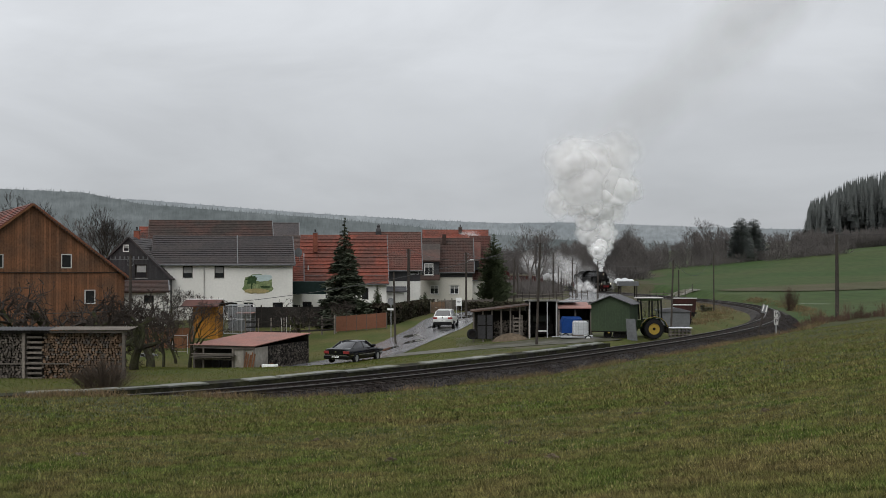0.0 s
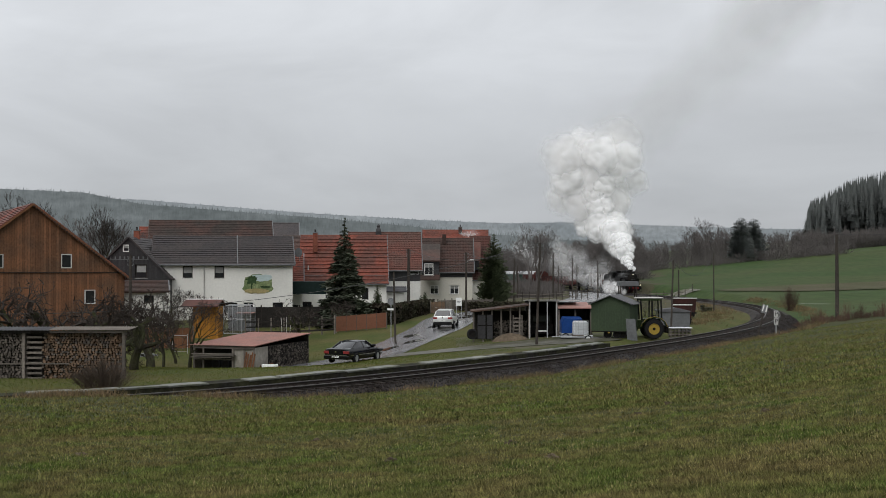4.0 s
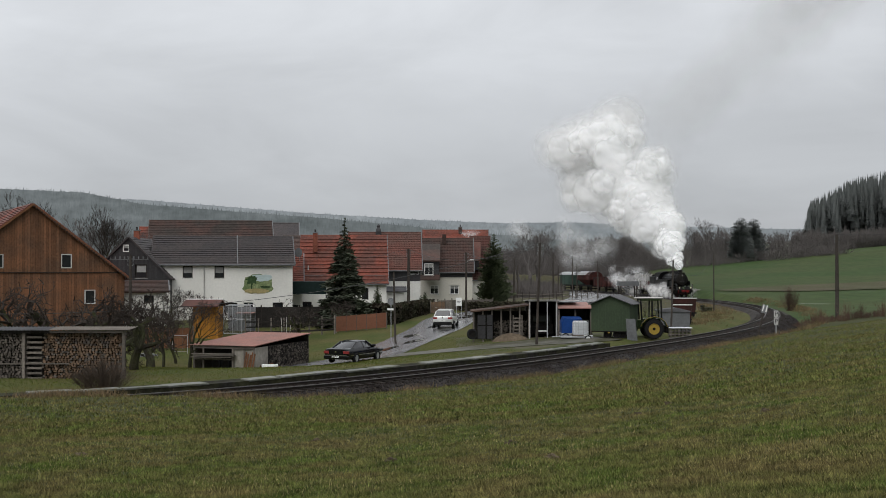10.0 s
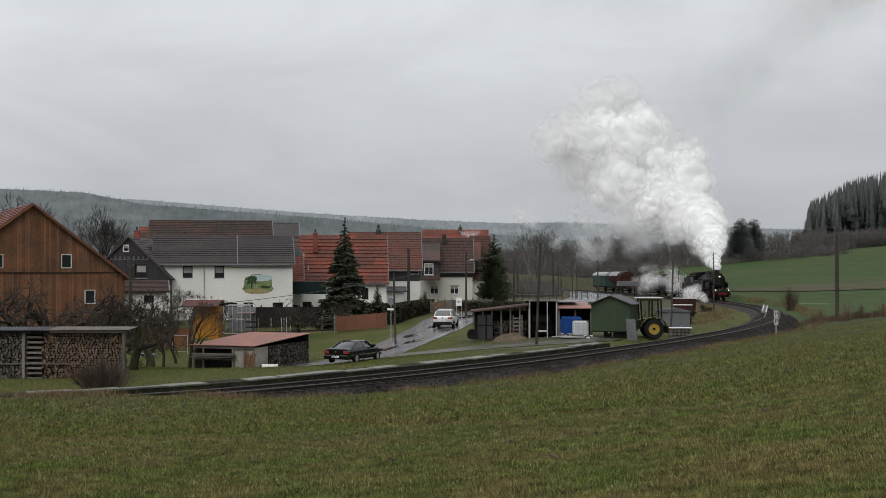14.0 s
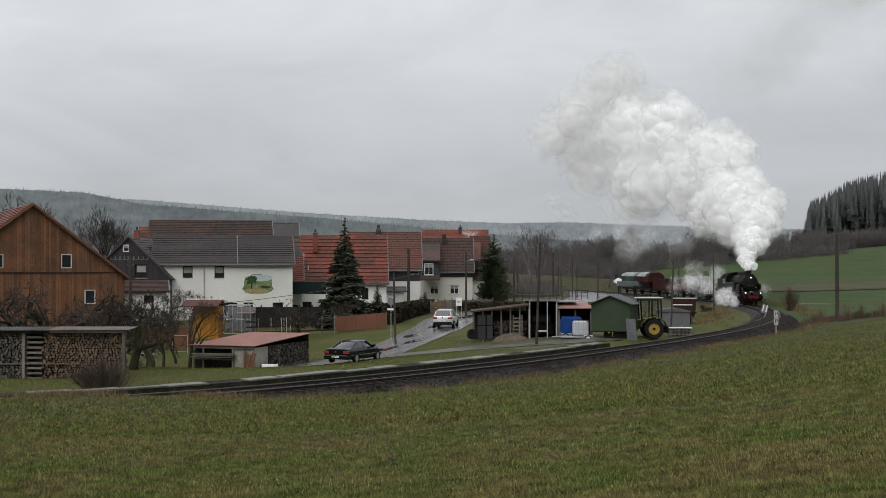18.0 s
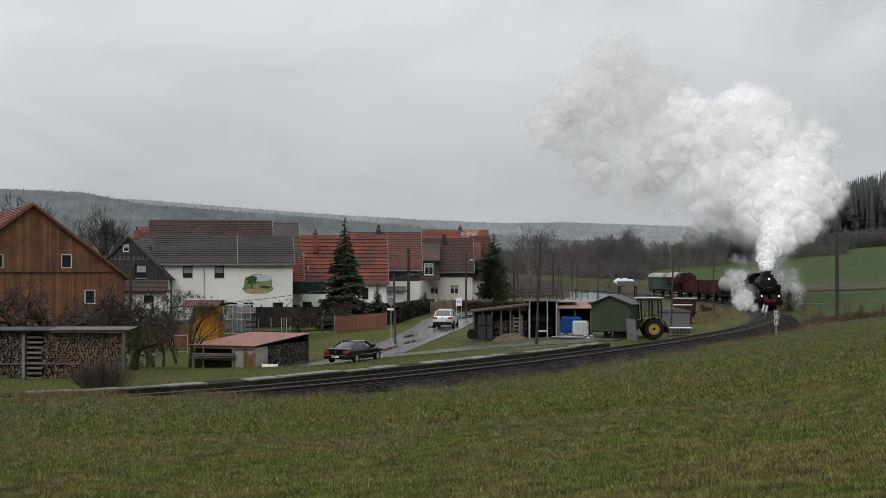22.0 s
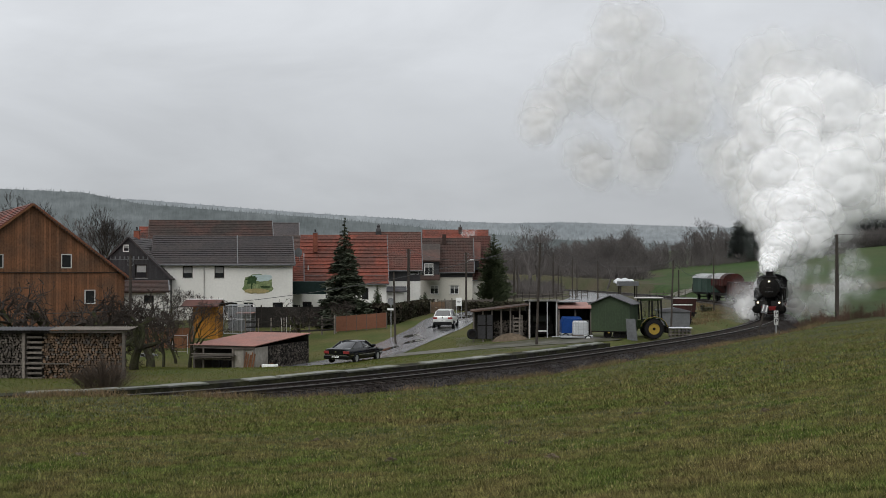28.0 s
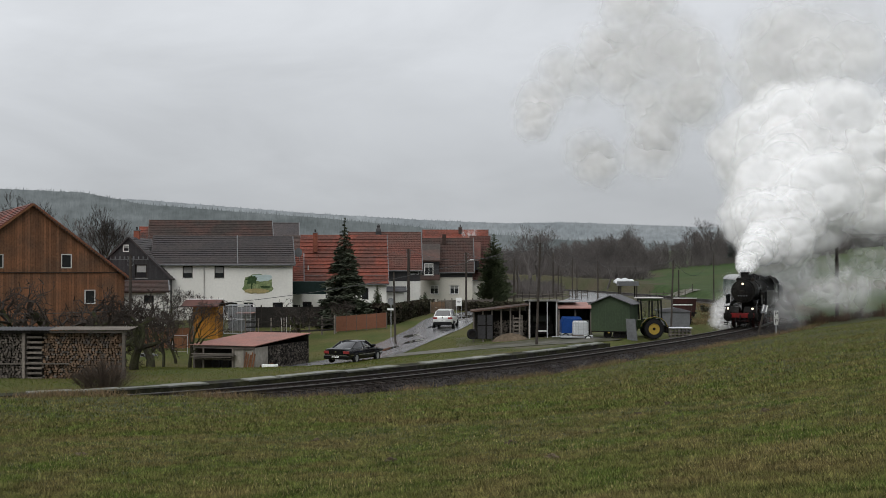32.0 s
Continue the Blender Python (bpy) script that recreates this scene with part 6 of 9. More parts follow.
# ---------------------------------------------------------------- signs
def board_text(parent, body, size, m, mat):
    c = bpy.data.curves.new("letter", "FONT")
    c.body, c.size, c.align_x, c.align_y, c.extrude = body, size, "CENTER", "CENTER", 0.002
    c.materials.append(M[mat])
    o = new("letter", c)
    o.parent = parent
    o.matrix_basis = m
    return o


x, y = 26.39, 96.5
z = -0.07
ps = thing("whistle_board", pose(x, y, min(z, gz(x, y))), "white whistle boards with black letters on a post", "sign")
zz = z - min(z, gz(x, y))
part("post", Geo().tube([(0, 0.03, -0.2), (0, 0.03, zz + 1.478)], 0.035, 8), M["galv"], ps)
for lo, hi in ((11, 23), (24, 36)):
    b_ = part("board", Geo().box(-0.175, 0.175, -0.02, 0.0, zz + 0.045 * lo, zz + 0.045 * hi, c=0.005), M["pale_metal"], ps)
    board_text(b_, "P", 0.52, pose(0, -0.024, zz + 0.045 * (lo + hi) / 2, 90, 0, 0), "black")
x, y = 23.66, 92.0
z = 0.17
hs = thing("stop_board", pose(x, y, min(z, gz(x, y)), 0, 14, 0), "leaning stop board with a weathered white plate", "sign")
zz = z - min(z, gz(x, y))
part("post", Geo().box(-0.06, 0.06, 0.0, 0.12, -0.3, zz + 1.879), M["pole_wood"], hs)
b_ = part("plate", Geo().box(-0.235, 0.235, -0.03, -0.003, zz + 1.409, zz + 2.05, c=0.005), M["lead"], hs)
for a in (-0.13, 0.13):
    part("stripe", Geo().box(a - 0.04, a + 0.04, -0.036, -0.032, zz + 1.538, zz + 2.05), M["white_paint"], hs)
for px_, d, top, w, hgt in ((812, 128, 528, 0.62, 0.8),):
    x = (px_ - 784) / 2154 * d
    s1 = thing("notice_board", pose(x, d, gz(x, d)), "white notice board on two grey posts", "sign")
    zt = 4.95 - (top - 474) / 2154 * d - gz(x, d)
    for a in (-0.25, 0.25):
        part("post", Geo().tube([(a, 0.03, -0.2), (a, 0.03, zt)], 0.035, 8), M["galv"], s1)
    part("board", Geo().box(-w / 2, w / 2, -0.02, 0, zt - hgt, zt + 0.05, c=0.01), M["white_paint"], s1)
    part("text_bar", Geo().box(-0.2, 0.2, -0.024, -0.021, zt - 0.35, zt - 0.28).box(-0.2, 0.15, -0.024, -0.021, zt - 0.5, zt - 0.45), M["lead"], s1)
x, y = -4.44, 104.0
s2 = thing("road_sign", pose(x, y, gz(x, y)), "small round road sign seen from behind", "sign")
part("post", Geo().tube([(0, 0, -0.2), (0, 0, 3.4)], 0.035, 8), M["galv"], s2)
part("disc", Geo().tube([(0, -0.03, 3.2), (0, -0.01, 3.2)], 0.3, 18), M["lead"], s2)
part("plate", Geo().box(-0.32, 0.32, -0.03, -0.01, 2.45, 2.62, c=0.004), M["white_paint"], s2)

# ---------------------------------------------------------------- cars
def car(name, label, m, L, W, H, sections, glass_sections, paint, estate=False):
    """A car along +x, its middle at the origin. sections: (x, half width, bottom, shoulder); glass: (x, half width at base, half width at top, base, top)."""
    c = thing(name, m, label, "car")
    rings = []
    for x, w, zb, zs in sections:
        rings.append([(x, -w * 0.9, zb), (x, -w, zb + 0.12), (x, -w, zs - 0.16), (x, -w * 0.93, zs - 0.03), (x, -w * 0.7, zs + 0.02), (x, w * 0.7, zs + 0.02), (x, w * 0.93, zs - 0.03), (x, w, zs - 0.16), (x, w, zb + 0.12), (x, w * 0.9, zb)])
    part("body", Geo().loft(rings), M[paint], c, smooth=True)
    rings = [[(x, -wb, z0), (x, -wt, z1 - 0.06), (x, -wt * 0.8, z1), (x, wt * 0.8, z1), (x, wt, z1 - 0.06), (x, wb, z0)] for x, wb, wt, z0, z1 in glass_sections]
    part("windows", Geo().loft(rings), M["glass"], c, smooth=True)
    r2 = [[(x, -wt - 0.015, z1 - 0.05), (x, -wt * 0.8, z1 + 0.015), (x, wt * 0.8, z1 + 0.015), (x, wt + 0.015, z1 - 0.05)] for x, wb, wt, z0, z1 in glass_sections[1:-1]]
    part("roof", Geo().loft(r2), M[paint], c, smooth=True)
    g0, g1, g2, g3 = glass_sections[0], glass_sections[1], glass_sections[-2], glass_sections[-1]
    for s_ in (-1, 1):
        for a, b in ((g0, g1), (g3, g2)):
            part("pillar", Geo().tube([(a[0], s_ * a[1], a[3]), (b[0], s_ * b[2], b[4] - 0.04)], 0.05, 6), M[paint], c)
        mid = (g1[0] + g2[0]) / 2
        part("pillar", Geo().tube([(mid, s_ * (g1[1] + 0.0), g1[3] - 0.02), (mid - 0.03, s_ * (g1[2] + 0.01), g1[4] - 0.05)], 0.045, 6), M["car_black"], c)
        part("mirror", Geo().box(g2[0] + 0.25, g2[0] + 0.42, s_ * W / 2 - 0.02 if s_ > 0 else -W / 2 - 0.2, W / 2 + 0.2 if s_ > 0 else -W / 2 + 0.02, g1[3] + 0.02, g1[3] + 0.17, c=0.03), M[paint], c)
        for x in (-L * 0.29, L * 0.30):
            part("wheel_arch", Geo().loft([ring_y(x, s_ * (W / 2 - 0.02), 0.33, 0.37, 20), ring_y(x, s_ * (W / 2 + 0.006), 0.33, 0.37, 20)]), M["rubber"], c)
            wheel(c, pose(x, s_ * (W / 2 - 0.045), 0.33), 0.33, 0.22, "galv")
        part("trim_strip", Geo().box(-L * 0.42, L * 0.42, s_ * W / 2 - 0.012 if s_ > 0 else -W / 2 - 0.012, W / 2 + 0.012 if s_ > 0 else -W / 2 + 0.012, 0.52, 0.56), M["chrome"], c)
        xr = sections[0][0]
        part("tail_light", Geo().box(xr - 0.02, xr + 0.16, s_ * (W / 2 - 0.42) if s_ > 0 else -W / 2 + 0.02, W / 2 - 0.02 if s_ > 0 else -(W / 2 - 0.42), 0.66 if not estate else 0.82, 0.84 if not estate else 1.0, c=0.02), M["tail_lit"], c, "red tail light")
        part("headlight", Geo().box(sections[-1][0] - 0.2, sections[-1][0] + 0.01, s_ * (W / 2 - 0.4) if s_ > 0 else -W / 2 + 0.06, W / 2 - 0.06 if s_ > 0 else -(W / 2 - 0.4), 0.6, 0.75, c=0.02), M["glass"], c)
    xr = sections[0][0]
    part("rear_bumper", Geo().box(xr - 0.09, xr + 0.25, -W / 2 + 0.04, W / 2 - 0.04, 0.3, 0.56, c=0.05), M[paint if not estate else "rubber"], c)
    part("number_plate", Geo().box(xr - 0.1, xr - 0.088, -0.26, 0.26, 0.42 if not estate else 0.60, 0.53 if not estate else 0.71), M["white_paint"], c)
    part("plate_bar", Geo().box(xr - 0.104, xr - 0.101, -0.2, 0.2, 0.455 if not estate else 0.635, 0.495 if not estate else 0.675), M["black"], c)
    part("chrome_strip", Geo().box(xr - 0.098, xr - 0.088, -W / 2 + 0.1, W / 2 - 0.1, 0.56, 0.585), M["chrome"], c)
    part("badge", Geo().tube([(xr - 0.04, 0, 0.8 if not estate else 0.95), (xr - 0.02, 0, 0.8 if not estate else 0.95)], 0.06, 14), M["chrome"], c)
    return c


x, y = -6.0, 82.6
car("dark_saloon", "black four-door saloon car on the wet road", pose(x, y, gz(x, y) + 0.06, 0, 0, 65), 5.0, 1.9, 1.45,
    [(-2.5, 0.80, 0.32, 0.93), (-2.4, 0.9, 0.28, 0.98), (-1.6, 0.95, 0.24, 0.99), (0, 0.95, 0.22, 0.95), (1.3, 0.95, 0.24, 0.92), (2.1, 0.9, 0.26, 0.82), (2.4, 0.82, 0.3, 0.72), (2.5, 0.7, 0.35, 0.62)],
    [(-1.75, 0.72, 0.7, 0.97, 1.0), (-0.85, 0.80, 0.6, 0.97, 1.40), (-0.2, 0.82, 0.62, 0.95, 1.45), (0.5, 0.82, 0.6, 0.94, 1.40), (1.4, 0.74, 0.7, 0.91, 0.95)], "car_black")
x, y = 0.26, 112.0
car("silver_car", "silver compact off-road car seen from behind", pose(x, y, gz(x, y) + 0.05, 0, 0, 82), 4.4, 1.81, 1.68,
    [(-2.15, 0.82, 0.42, 1.02), (-2.1, 0.88, 0.36, 1.08), (-1.2, 0.905, 0.3, 1.06), (0, 0.905, 0.28, 1.04), (1.2, 0.905, 0.3, 1.0), (1.9, 0.86, 0.34, 0.92), (2.15, 0.75, 0.4, 0.75)],
    [(-2.08, 0.78, 0.74, 1.04, 1.12), (-1.75, 0.80, 0.62, 1.04, 1.58), (-0.6, 0.82, 0.64, 1.03, 1.68), (0.3, 0.82, 0.62, 1.02, 1.62), (1.25, 0.76, 0.72, 0.99, 1.03)], "car_silver", estate=True)


# ---------------------------------------------------------------- yard sheds
YZ = 92.0
zg = gz(7.52, 92.0)
zyb = zg - 0.1
low = thing("lean_to", pose(0, YZ, 0), "long low lean-to with rusty roof and firewood", "shed")
a, b = 2.31, 6.49
zl, zr = 1.58, 2.09
for k in range(7):
    q = a + (b - a) * k / 6
    part("post", Geo().box(q - 0.06, q + 0.06, 0, 0.12, zyb - 0.4, zl + (zr - zl) * k / 6), M["grey_wood"], low)
rf = Geo().prism([(a - 0.2, zl), (b, zr), (b, zr + 0.1), (a - 0.2, zl + 0.1)], -0.4, 3.2, "y")
part("roof", rf, M["rusty_roof"], low)
# Rear boards near-black: shade under the lean-to as colour.
part("back_wall", Geo().box(a, b, 3.0, 3.1, zyb - 0.4, zl), M["dark_inside"], low)
part("tarpaulin", Geo().box(2.61, 3.76, -0.12, -0.02, zyb, 1.4, c=0.03), M["slate"], low, "dark tarpaulin")
part("tarp_strap", Geo().box(3.2, 3.33, -0.14, -0.122, zyb, 1.62).box(2.65, 3.72, -0.14, -0.122, 0.55, 0.64), M["soot"], low)
g = Geo()
ry = random.Random(6)
for k in range(260):
    xx, zz = ry.uniform(3.93, 6.41), zyb + ry.uniform(0.05, 1.35)
    rr = ry.uniform(0.05, 0.1)
    n_ = ry.choice((4, 5, 6))
    y0 = ry.uniform(0.7, 1.1)
    g.add([(xx + rr * math.cos(6.283 * j / n_), y0, zz + rr * math.sin(6.283 * j / n_)) for j in range(n_)] + [(xx + rr * math.cos(6.283 * j / n_), y0 + 0.5, zz + rr * math.sin(6.283 * j / n_)) for j in range(n_)], [tuple(range(n_))] + [(j, (j + 1) % n_, n_ + (j + 1) % n_, n_ + j) for j in range(n_)])
tagged(part("firewood", g, M["log_grey"], low), "stacked firewood", kind="stuff")
for k in range(6):
    z = zyb + 0.1 + k * 0.28
    part("crate_slat", Geo().box(5.3, 6.02, 0.1, 0.14, z, z + 0.12), M["grey_wood"], low)
for q in (5.32, 5.98):
    part("crate_post", Geo().box(q - 0.05, q + 0.05, 0.145, 0.22, zyb - 0.2, zyb + 1.8), M["grey_wood"], low)
part("chopping_heap", Geo().loft([[(5.08 + r_ * math.cos(6.283 * k / 14), -0.9 + 0.6 * r_ * math.sin(6.283 * k / 14), zyb + h_) for k in range(14)] for r_, h_ in ((1.5, -0.2), (1.1, 0.2), (0.6, 0.42), (0.1, 0.5))]), M["earth"], low, smooth=True)
ot = thing("spare_tyre", pose(2.18, YZ - 0.3, zyb + 0.4, 0, 0, 20), "old tyre leaning at the shed's end", "tyre")
wheel(ot, pose(0, 0, 0), 0.4, 0.22, "soot")

car_port = thing("open_shed", pose(0, YZ, 0), "white-framed open shed holding a dark vehicle", "shed")
a, b, zt = 6.49, 8.63, 2.39
part("frame_post", Geo().box(a, a + 0.1, -0.1, 0.1, zyb - 0.3, zt, c=0.01), M["pale_metal"], car_port)
part("frame_post", Geo().box(b - 0.1, b, -0.1, 0.1, zyb - 0.3, zt, c=0.01), M["pale_metal"], car_port)
part("lintel", Geo().box(a - 0.05, b + 0.05, -0.12, 0.1, zt + 0.003, zt + 0.09, c=0.01), M["pale_metal"], car_port)
part("roof", Geo().prism([(-0.3, zt + 0.1), (4.6, zt - 0.05), (4.6, zt + 0.0), (-0.3, zt + 0.15)], a - 0.1, b + 0.1, "x"), M["pale_metal"], car_port)
part("roof_sheet", Geo().prism([(1.0, zt + 0.02), (4.6, zt - 0.09), (4.6, zt - 0.05), (1.0, zt + 0.07)], b + 0.11, 10.4, "x"), M["pale_metal"], car_port, "loose pale sheet")
# Inner walls painted dark to imitate the shed's shaded inside.
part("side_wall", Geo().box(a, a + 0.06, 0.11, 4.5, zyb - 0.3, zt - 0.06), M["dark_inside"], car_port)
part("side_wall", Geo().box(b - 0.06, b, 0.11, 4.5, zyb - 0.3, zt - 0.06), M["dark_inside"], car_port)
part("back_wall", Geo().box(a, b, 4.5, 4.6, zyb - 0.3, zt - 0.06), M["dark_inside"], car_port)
part("prop", Geo().box(7.82, 7.9, -0.3, -0.22, zyb - 0.3, zt), M["galv"], car_port)
truck = thing("parked_van", pose(7.56, YZ + 1.0, zyb), "dark boxy off-road vehicle parked in the open shed", "vehicle")
part("body", Geo().loft([[(-0.85, y, 0.35), (0.85, y, 0.35), (0.85, y, 1.0), (0.78, y, h_), (-0.78, y, h_), (-0.85, y, 1.0)] for y, h_ in ((0.0, 0.95), (0.1, 1.02), (0.7, 1.1), (0.9, 1.85), (3.2, 1.85))]), M["soot"], truck)
part("windscreen", Geo().box(-0.66, 0.66, 0.74, 0.79, 1.15, 1.7), M["glass"], truck)
part("plate", Geo().box(-0.35, 0.35, -0.03, -0.005, 0.5, 0.62), M["white_paint"], truck)
part("bumper", Geo().box(-0.88, 0.88, -0.12, -0.035, 0.35, 0.48), M["soot"], truck)
for s in (-1, 1):
    wheel(truck, pose(s * 0.78, 0.45, 0.33, 0, 0, 90), 0.33, 0.22)

red_shed = thing("red_roof_shed", pose(0, YZ, 0), "dark open shed with red sheet roof", "shed")
a, b = 8.67, 11.28
part("roof", Geo().prism([(-0.6, 1.87 + 0.0), (3.8, 2.16), (3.8, 2.16 + 0.08), (-0.6, 1.87 + 0.08)], a, b, "x"), M["corrugated"], red_shed)
# Walls under the red roof carry painted shade too.
part("back_wall", Geo().box(a, b, 3.6, 3.7, zyb - 0.3, 2.1), M["dark_inside"], red_shed)
part("side_wall", Geo().box(b - 0.06, b, 0.0, 3.55, zyb - 0.3, 1.79), M["dark_inside"], red_shed)
for q in (a + 0.08, (a + b) / 2, b - 0.14):
    part("post", Geo().box(q - 0.06, q + 0.06, -0.2, -0.08, zyb - 0.3, 1.79), M["grey_wood"], red_shed)
blue = thing("covered_trailer", pose(9.57, 90.2, zyb), "small trailer with a bright blue tarpaulin cover", "trailer")
part("cover", Geo().loft([[(-0.78, y, 0.55), (0.72, y, 0.55), (0.72, y, h_), (-0.6, y, h_ + 0.02), (-0.78, y, h_ - 0.35)] for y, h_ in ((0.0, 1.62), (1.6, 1.72))]), M["blue"], blue)
part("bed", Geo().box(-0.8, 0.76, -0.05, 1.65, 0.38, 0.545, c=0.02), M["galv"], blue)
for s in (-0.5, 0.5):
    wheel(blue, pose(s, -0.08, 0.28), 0.28, 0.16)
flat = thing("flat_trailer", pose(9.7, 88.4, zyb), "small galvanised flat trailer with one axle", "trailer")
part("deck", Geo().box(-1.15, 1.2, 0, 1.3, 0.30, 0.40, c=0.01), M["galv"], flat)
part("drawbar", Geo().tube([(-1.15, 0.6, 0.35), (-1.75, 0.6, 0.33)], 0.04, 6), M["galv"], flat)
part("mudguard", Geo().box(0.5, 1.15, -0.12, -0.02, 0.45, 0.5, c=0.01), M["plastic_white"], flat)
wheel(flat, pose(0.82, -0.08, 0.25), 0.25, 0.15, "plastic_white")
ibc = thing("water_container", pose(10.03, 88.6, zyb + 0.41), "white plastic tank in a wire cage", "container")
part("tank", Geo().box(-0.52, 0.52, 0.04, 1.0, 0.1, 1.08, c=0.08), M["plastic_white"], ibc)
part("pallet", Geo().box(-0.58, 0.58, 0, 1.05, 0, 0.09, c=0.01), M["grey_wood"], ibc)
for k in range(7):
    q = -0.56 + 1.12 * k / 6
    part("cage_bar", Geo().tube([(q, 0.0, 0.09), (q, 0.0, 1.12)], 0.014, 5), M["galv"], ibc)
for k in range(6):
    z = 0.12 + k * 0.2
    part("cage_ring", Geo().tube([(-0.57, 0.0, z), (0.57, 0.0, z)], 0.014, 5), M["galv"], ibc)
part("filler_cap", Geo().tube([(0, 0.5, 1.08), (0, 0.5, 1.13)], 0.1, 12), M["soot"], ibc)

# green site trailer
GZ_ = 88.0
tz = gz(12.42, 88)
gt = thing("site_trailer", pose(12.42, GZ_, tz, 0, 0, -20), "green boarded site trailer with felt gable roof", "trailer")
hw2, zt, z0 = 1.736, 2.34 - tz, 0.37 - tz
zp = 2.91 - tz
part("front", Geo().prism([(-hw2, z0), (hw2 * 0.62, z0), (hw2 * 0.62, zt), (-hw2 * 0.19, zp), (-hw2, zt)], 0, 0.06, "y"), M["shed_green"], gt)
for k in range(11):
    q = -hw2 + (hw2 * 1.62) * k / 11
    part("joint_strip", Geo().box(q, q + 0.02, -0.008, -0.002, z0, zt - 0.02), M["shed_green"], gt)
part("side", Geo().prism([(0.06, z0), (3.0, z0), (3.0, zt), (0.06, zt)], hw2 * 0.62 - 0.06, hw2 * 0.62, "x"), M["shed_green"], gt)
part("side", Geo().box(-hw2, -hw2 + 0.06, 0.065, 3.0, z0, zt), M["shed_green"], gt)
part("back", Geo().box(-hw2, hw2 * 0.62, 3.005, 3.06, z0, zt), M["shed_green"], gt)
part("floor", Geo().box(-hw2, hw2 * 0.62, 0, 3.06, z0 - 0.08, z0 - 0.004), M["soot"], gt)
pk = -hw2 * 0.19
part("roof", Geo().prism([(-hw2 - 0.2, zt - 0.08), (pk, zp), (pk, zp + 0.06), (-hw2 - 0.2, zt - 0.02)], -0.25, 3.3, "y"), M["felt"], gt)
part("roof", Geo().prism([(pk, zp), (hw2 * 0.62 + 0.28, zt - 0.08), (hw2 * 0.62 + 0.28, zt - 0.02), (pk, zp + 0.06)], -0.25, 3.3, "y"), M["felt"], gt)
for q in (-hw2 * 0.35, hw2 * 0.05, hw2 * 0.3):
    wheel(gt, pose(q, 0.35, 0.3), 0.3, 0.18, "soot")
part("tow_lamp", Geo().box(-hw2 * 0.30, -hw2 * 0.2, -0.03, 0.05, z0 - 0.16, z0 - 0.1), M["yellow"], gt)
part("leaning_sheet", Geo().prism([(hw2 * 0.55, -0.1), (hw2 * 0.98, -0.1), (hw2 * 0.88, 1.45), (hw2 * 0.5, 1.45)], -0.32, -0.27, "y"), M["lead"], gt, "grey sheet leaning on the end")

# tractor
tx, ty = 15.55, 90.6
tz = gz(tx, ty)
tract = thing("tractor", pose(tx, ty, tz, 0, 0, 0), "old green tractor with yellow wheel rims and cab", "tractor")
wheel(tract, pose(0, -0.75, 0.76), 0.72, 0.42, "yellow", rim_r=0.5, name="rear_wheel")
wheel(tract, pose(0, 0.85, 0.76), 0.76, 0.42, "yellow", rim_r=0.44, name="rear_wheel")
wheel(tract, pose(-1.95, -0.6, 0.42), 0.42, 0.25, "yellow", name="front_wheel")
wheel(tract, pose(-1.95, 0.7, 0.42), 0.42, 0.25, "yellow", name="front_wheel")
lug = Geo().box(-0.03, 0.03, -0.2, 0.2, 0, 0.05).mesh("tread_lug", M["rubber"])
for k in range(26):
    a = 360 / 26 * k
    part("tread_lug", lug, None, tract, m=pose(0, -0.75, 0.76) @ pose(0, 0, 0, 0, a, 0) @ pose(0, 0, 0.70, 0, 0, 18))
part("bonnet", Geo().box(-2.4, -0.75, -0.32, 0.4, 0.75, 1.4, c=0.06), M["tractor_green"], tract)
part("fender", Geo().loft([[(1.0 * math.cos(q), y, 0.76 + 0.9 * math.sin(q)) for y in (-1.0, -0.45)] + [(0.95 * math.cos(q), y, 0.76 + 0.85 * math.sin(q)) for y in (-0.45, -1.0)] for q in [math.radians(k) for k in (10, 35, 60, 90, 120, 150, 170)]]), M["tractor_green"], tract)
part("fender_edge", Geo().tube([(1.0 * math.cos(q), -1.01, 0.76 + 0.92 * math.sin(q)) for q in [math.radians(k) for k in (10, 35, 60, 90, 120, 150, 170)]], 0.013, 6), M["yellow"], tract)
part("cab_base", Geo().box(-0.75, 0.55, -0.55, 0.65, 0.8, 1.5, c=0.04), M["tractor_green"], tract)
zc, zt = 1.7 - tz, 2.65 - tz
for a, b in ((-0.85, -0.95), (0.62, 0.55), (-0.1, -0.1)):
    for y in (-0.6, 0.7):
        part("cab_pillar", Geo().tube([(a, y, 1.4), (b, y, zt)], 0.06, 6), M["black"], tract)
part("cab_roof", Geo().box(-1.25, 0.75, -0.7, 0.8, zt, zt + 0.11, c=0.05), M["pale_metal"], tract)
for y in (-0.6, 0.69):
    part("cab_glass", Geo().box(-0.82, 0.55, y, y + 0.012, 1.55, zt - 0.02), M["clear_pane"], tract).visible_shadow = False
part("cab_header", Geo().box(-0.95, 0.6, -0.66, 0.76, zt - 0.13, zt - 0.003, c=0.02), M["tractor_green"], tract)
part("steering_wheel", Geo().tube([(-0.55, 0.25 * math.cos(q), 1.85 + 0.22 * math.sin(q)) for q in [k * 0.5236 for k in range(13)]], 0.025, 6), M["black"], tract)
part("seat", Geo().box(-0.1, 0.3, -0.15, 0.3, 1.3, 1.75, c=0.05), M["black"], tract)
part("hitch", Geo().tube([(0.5, 0, 0.6), (1.15, 0, 0.75), (1.2, 0, 0.4)], 0.06, 6), M["soot"], tract)
part("linkage", Geo().box(0.85, 1.15, -0.5, 0.5, 0.45, 1.0, c=0.06), M["soot"], tract)
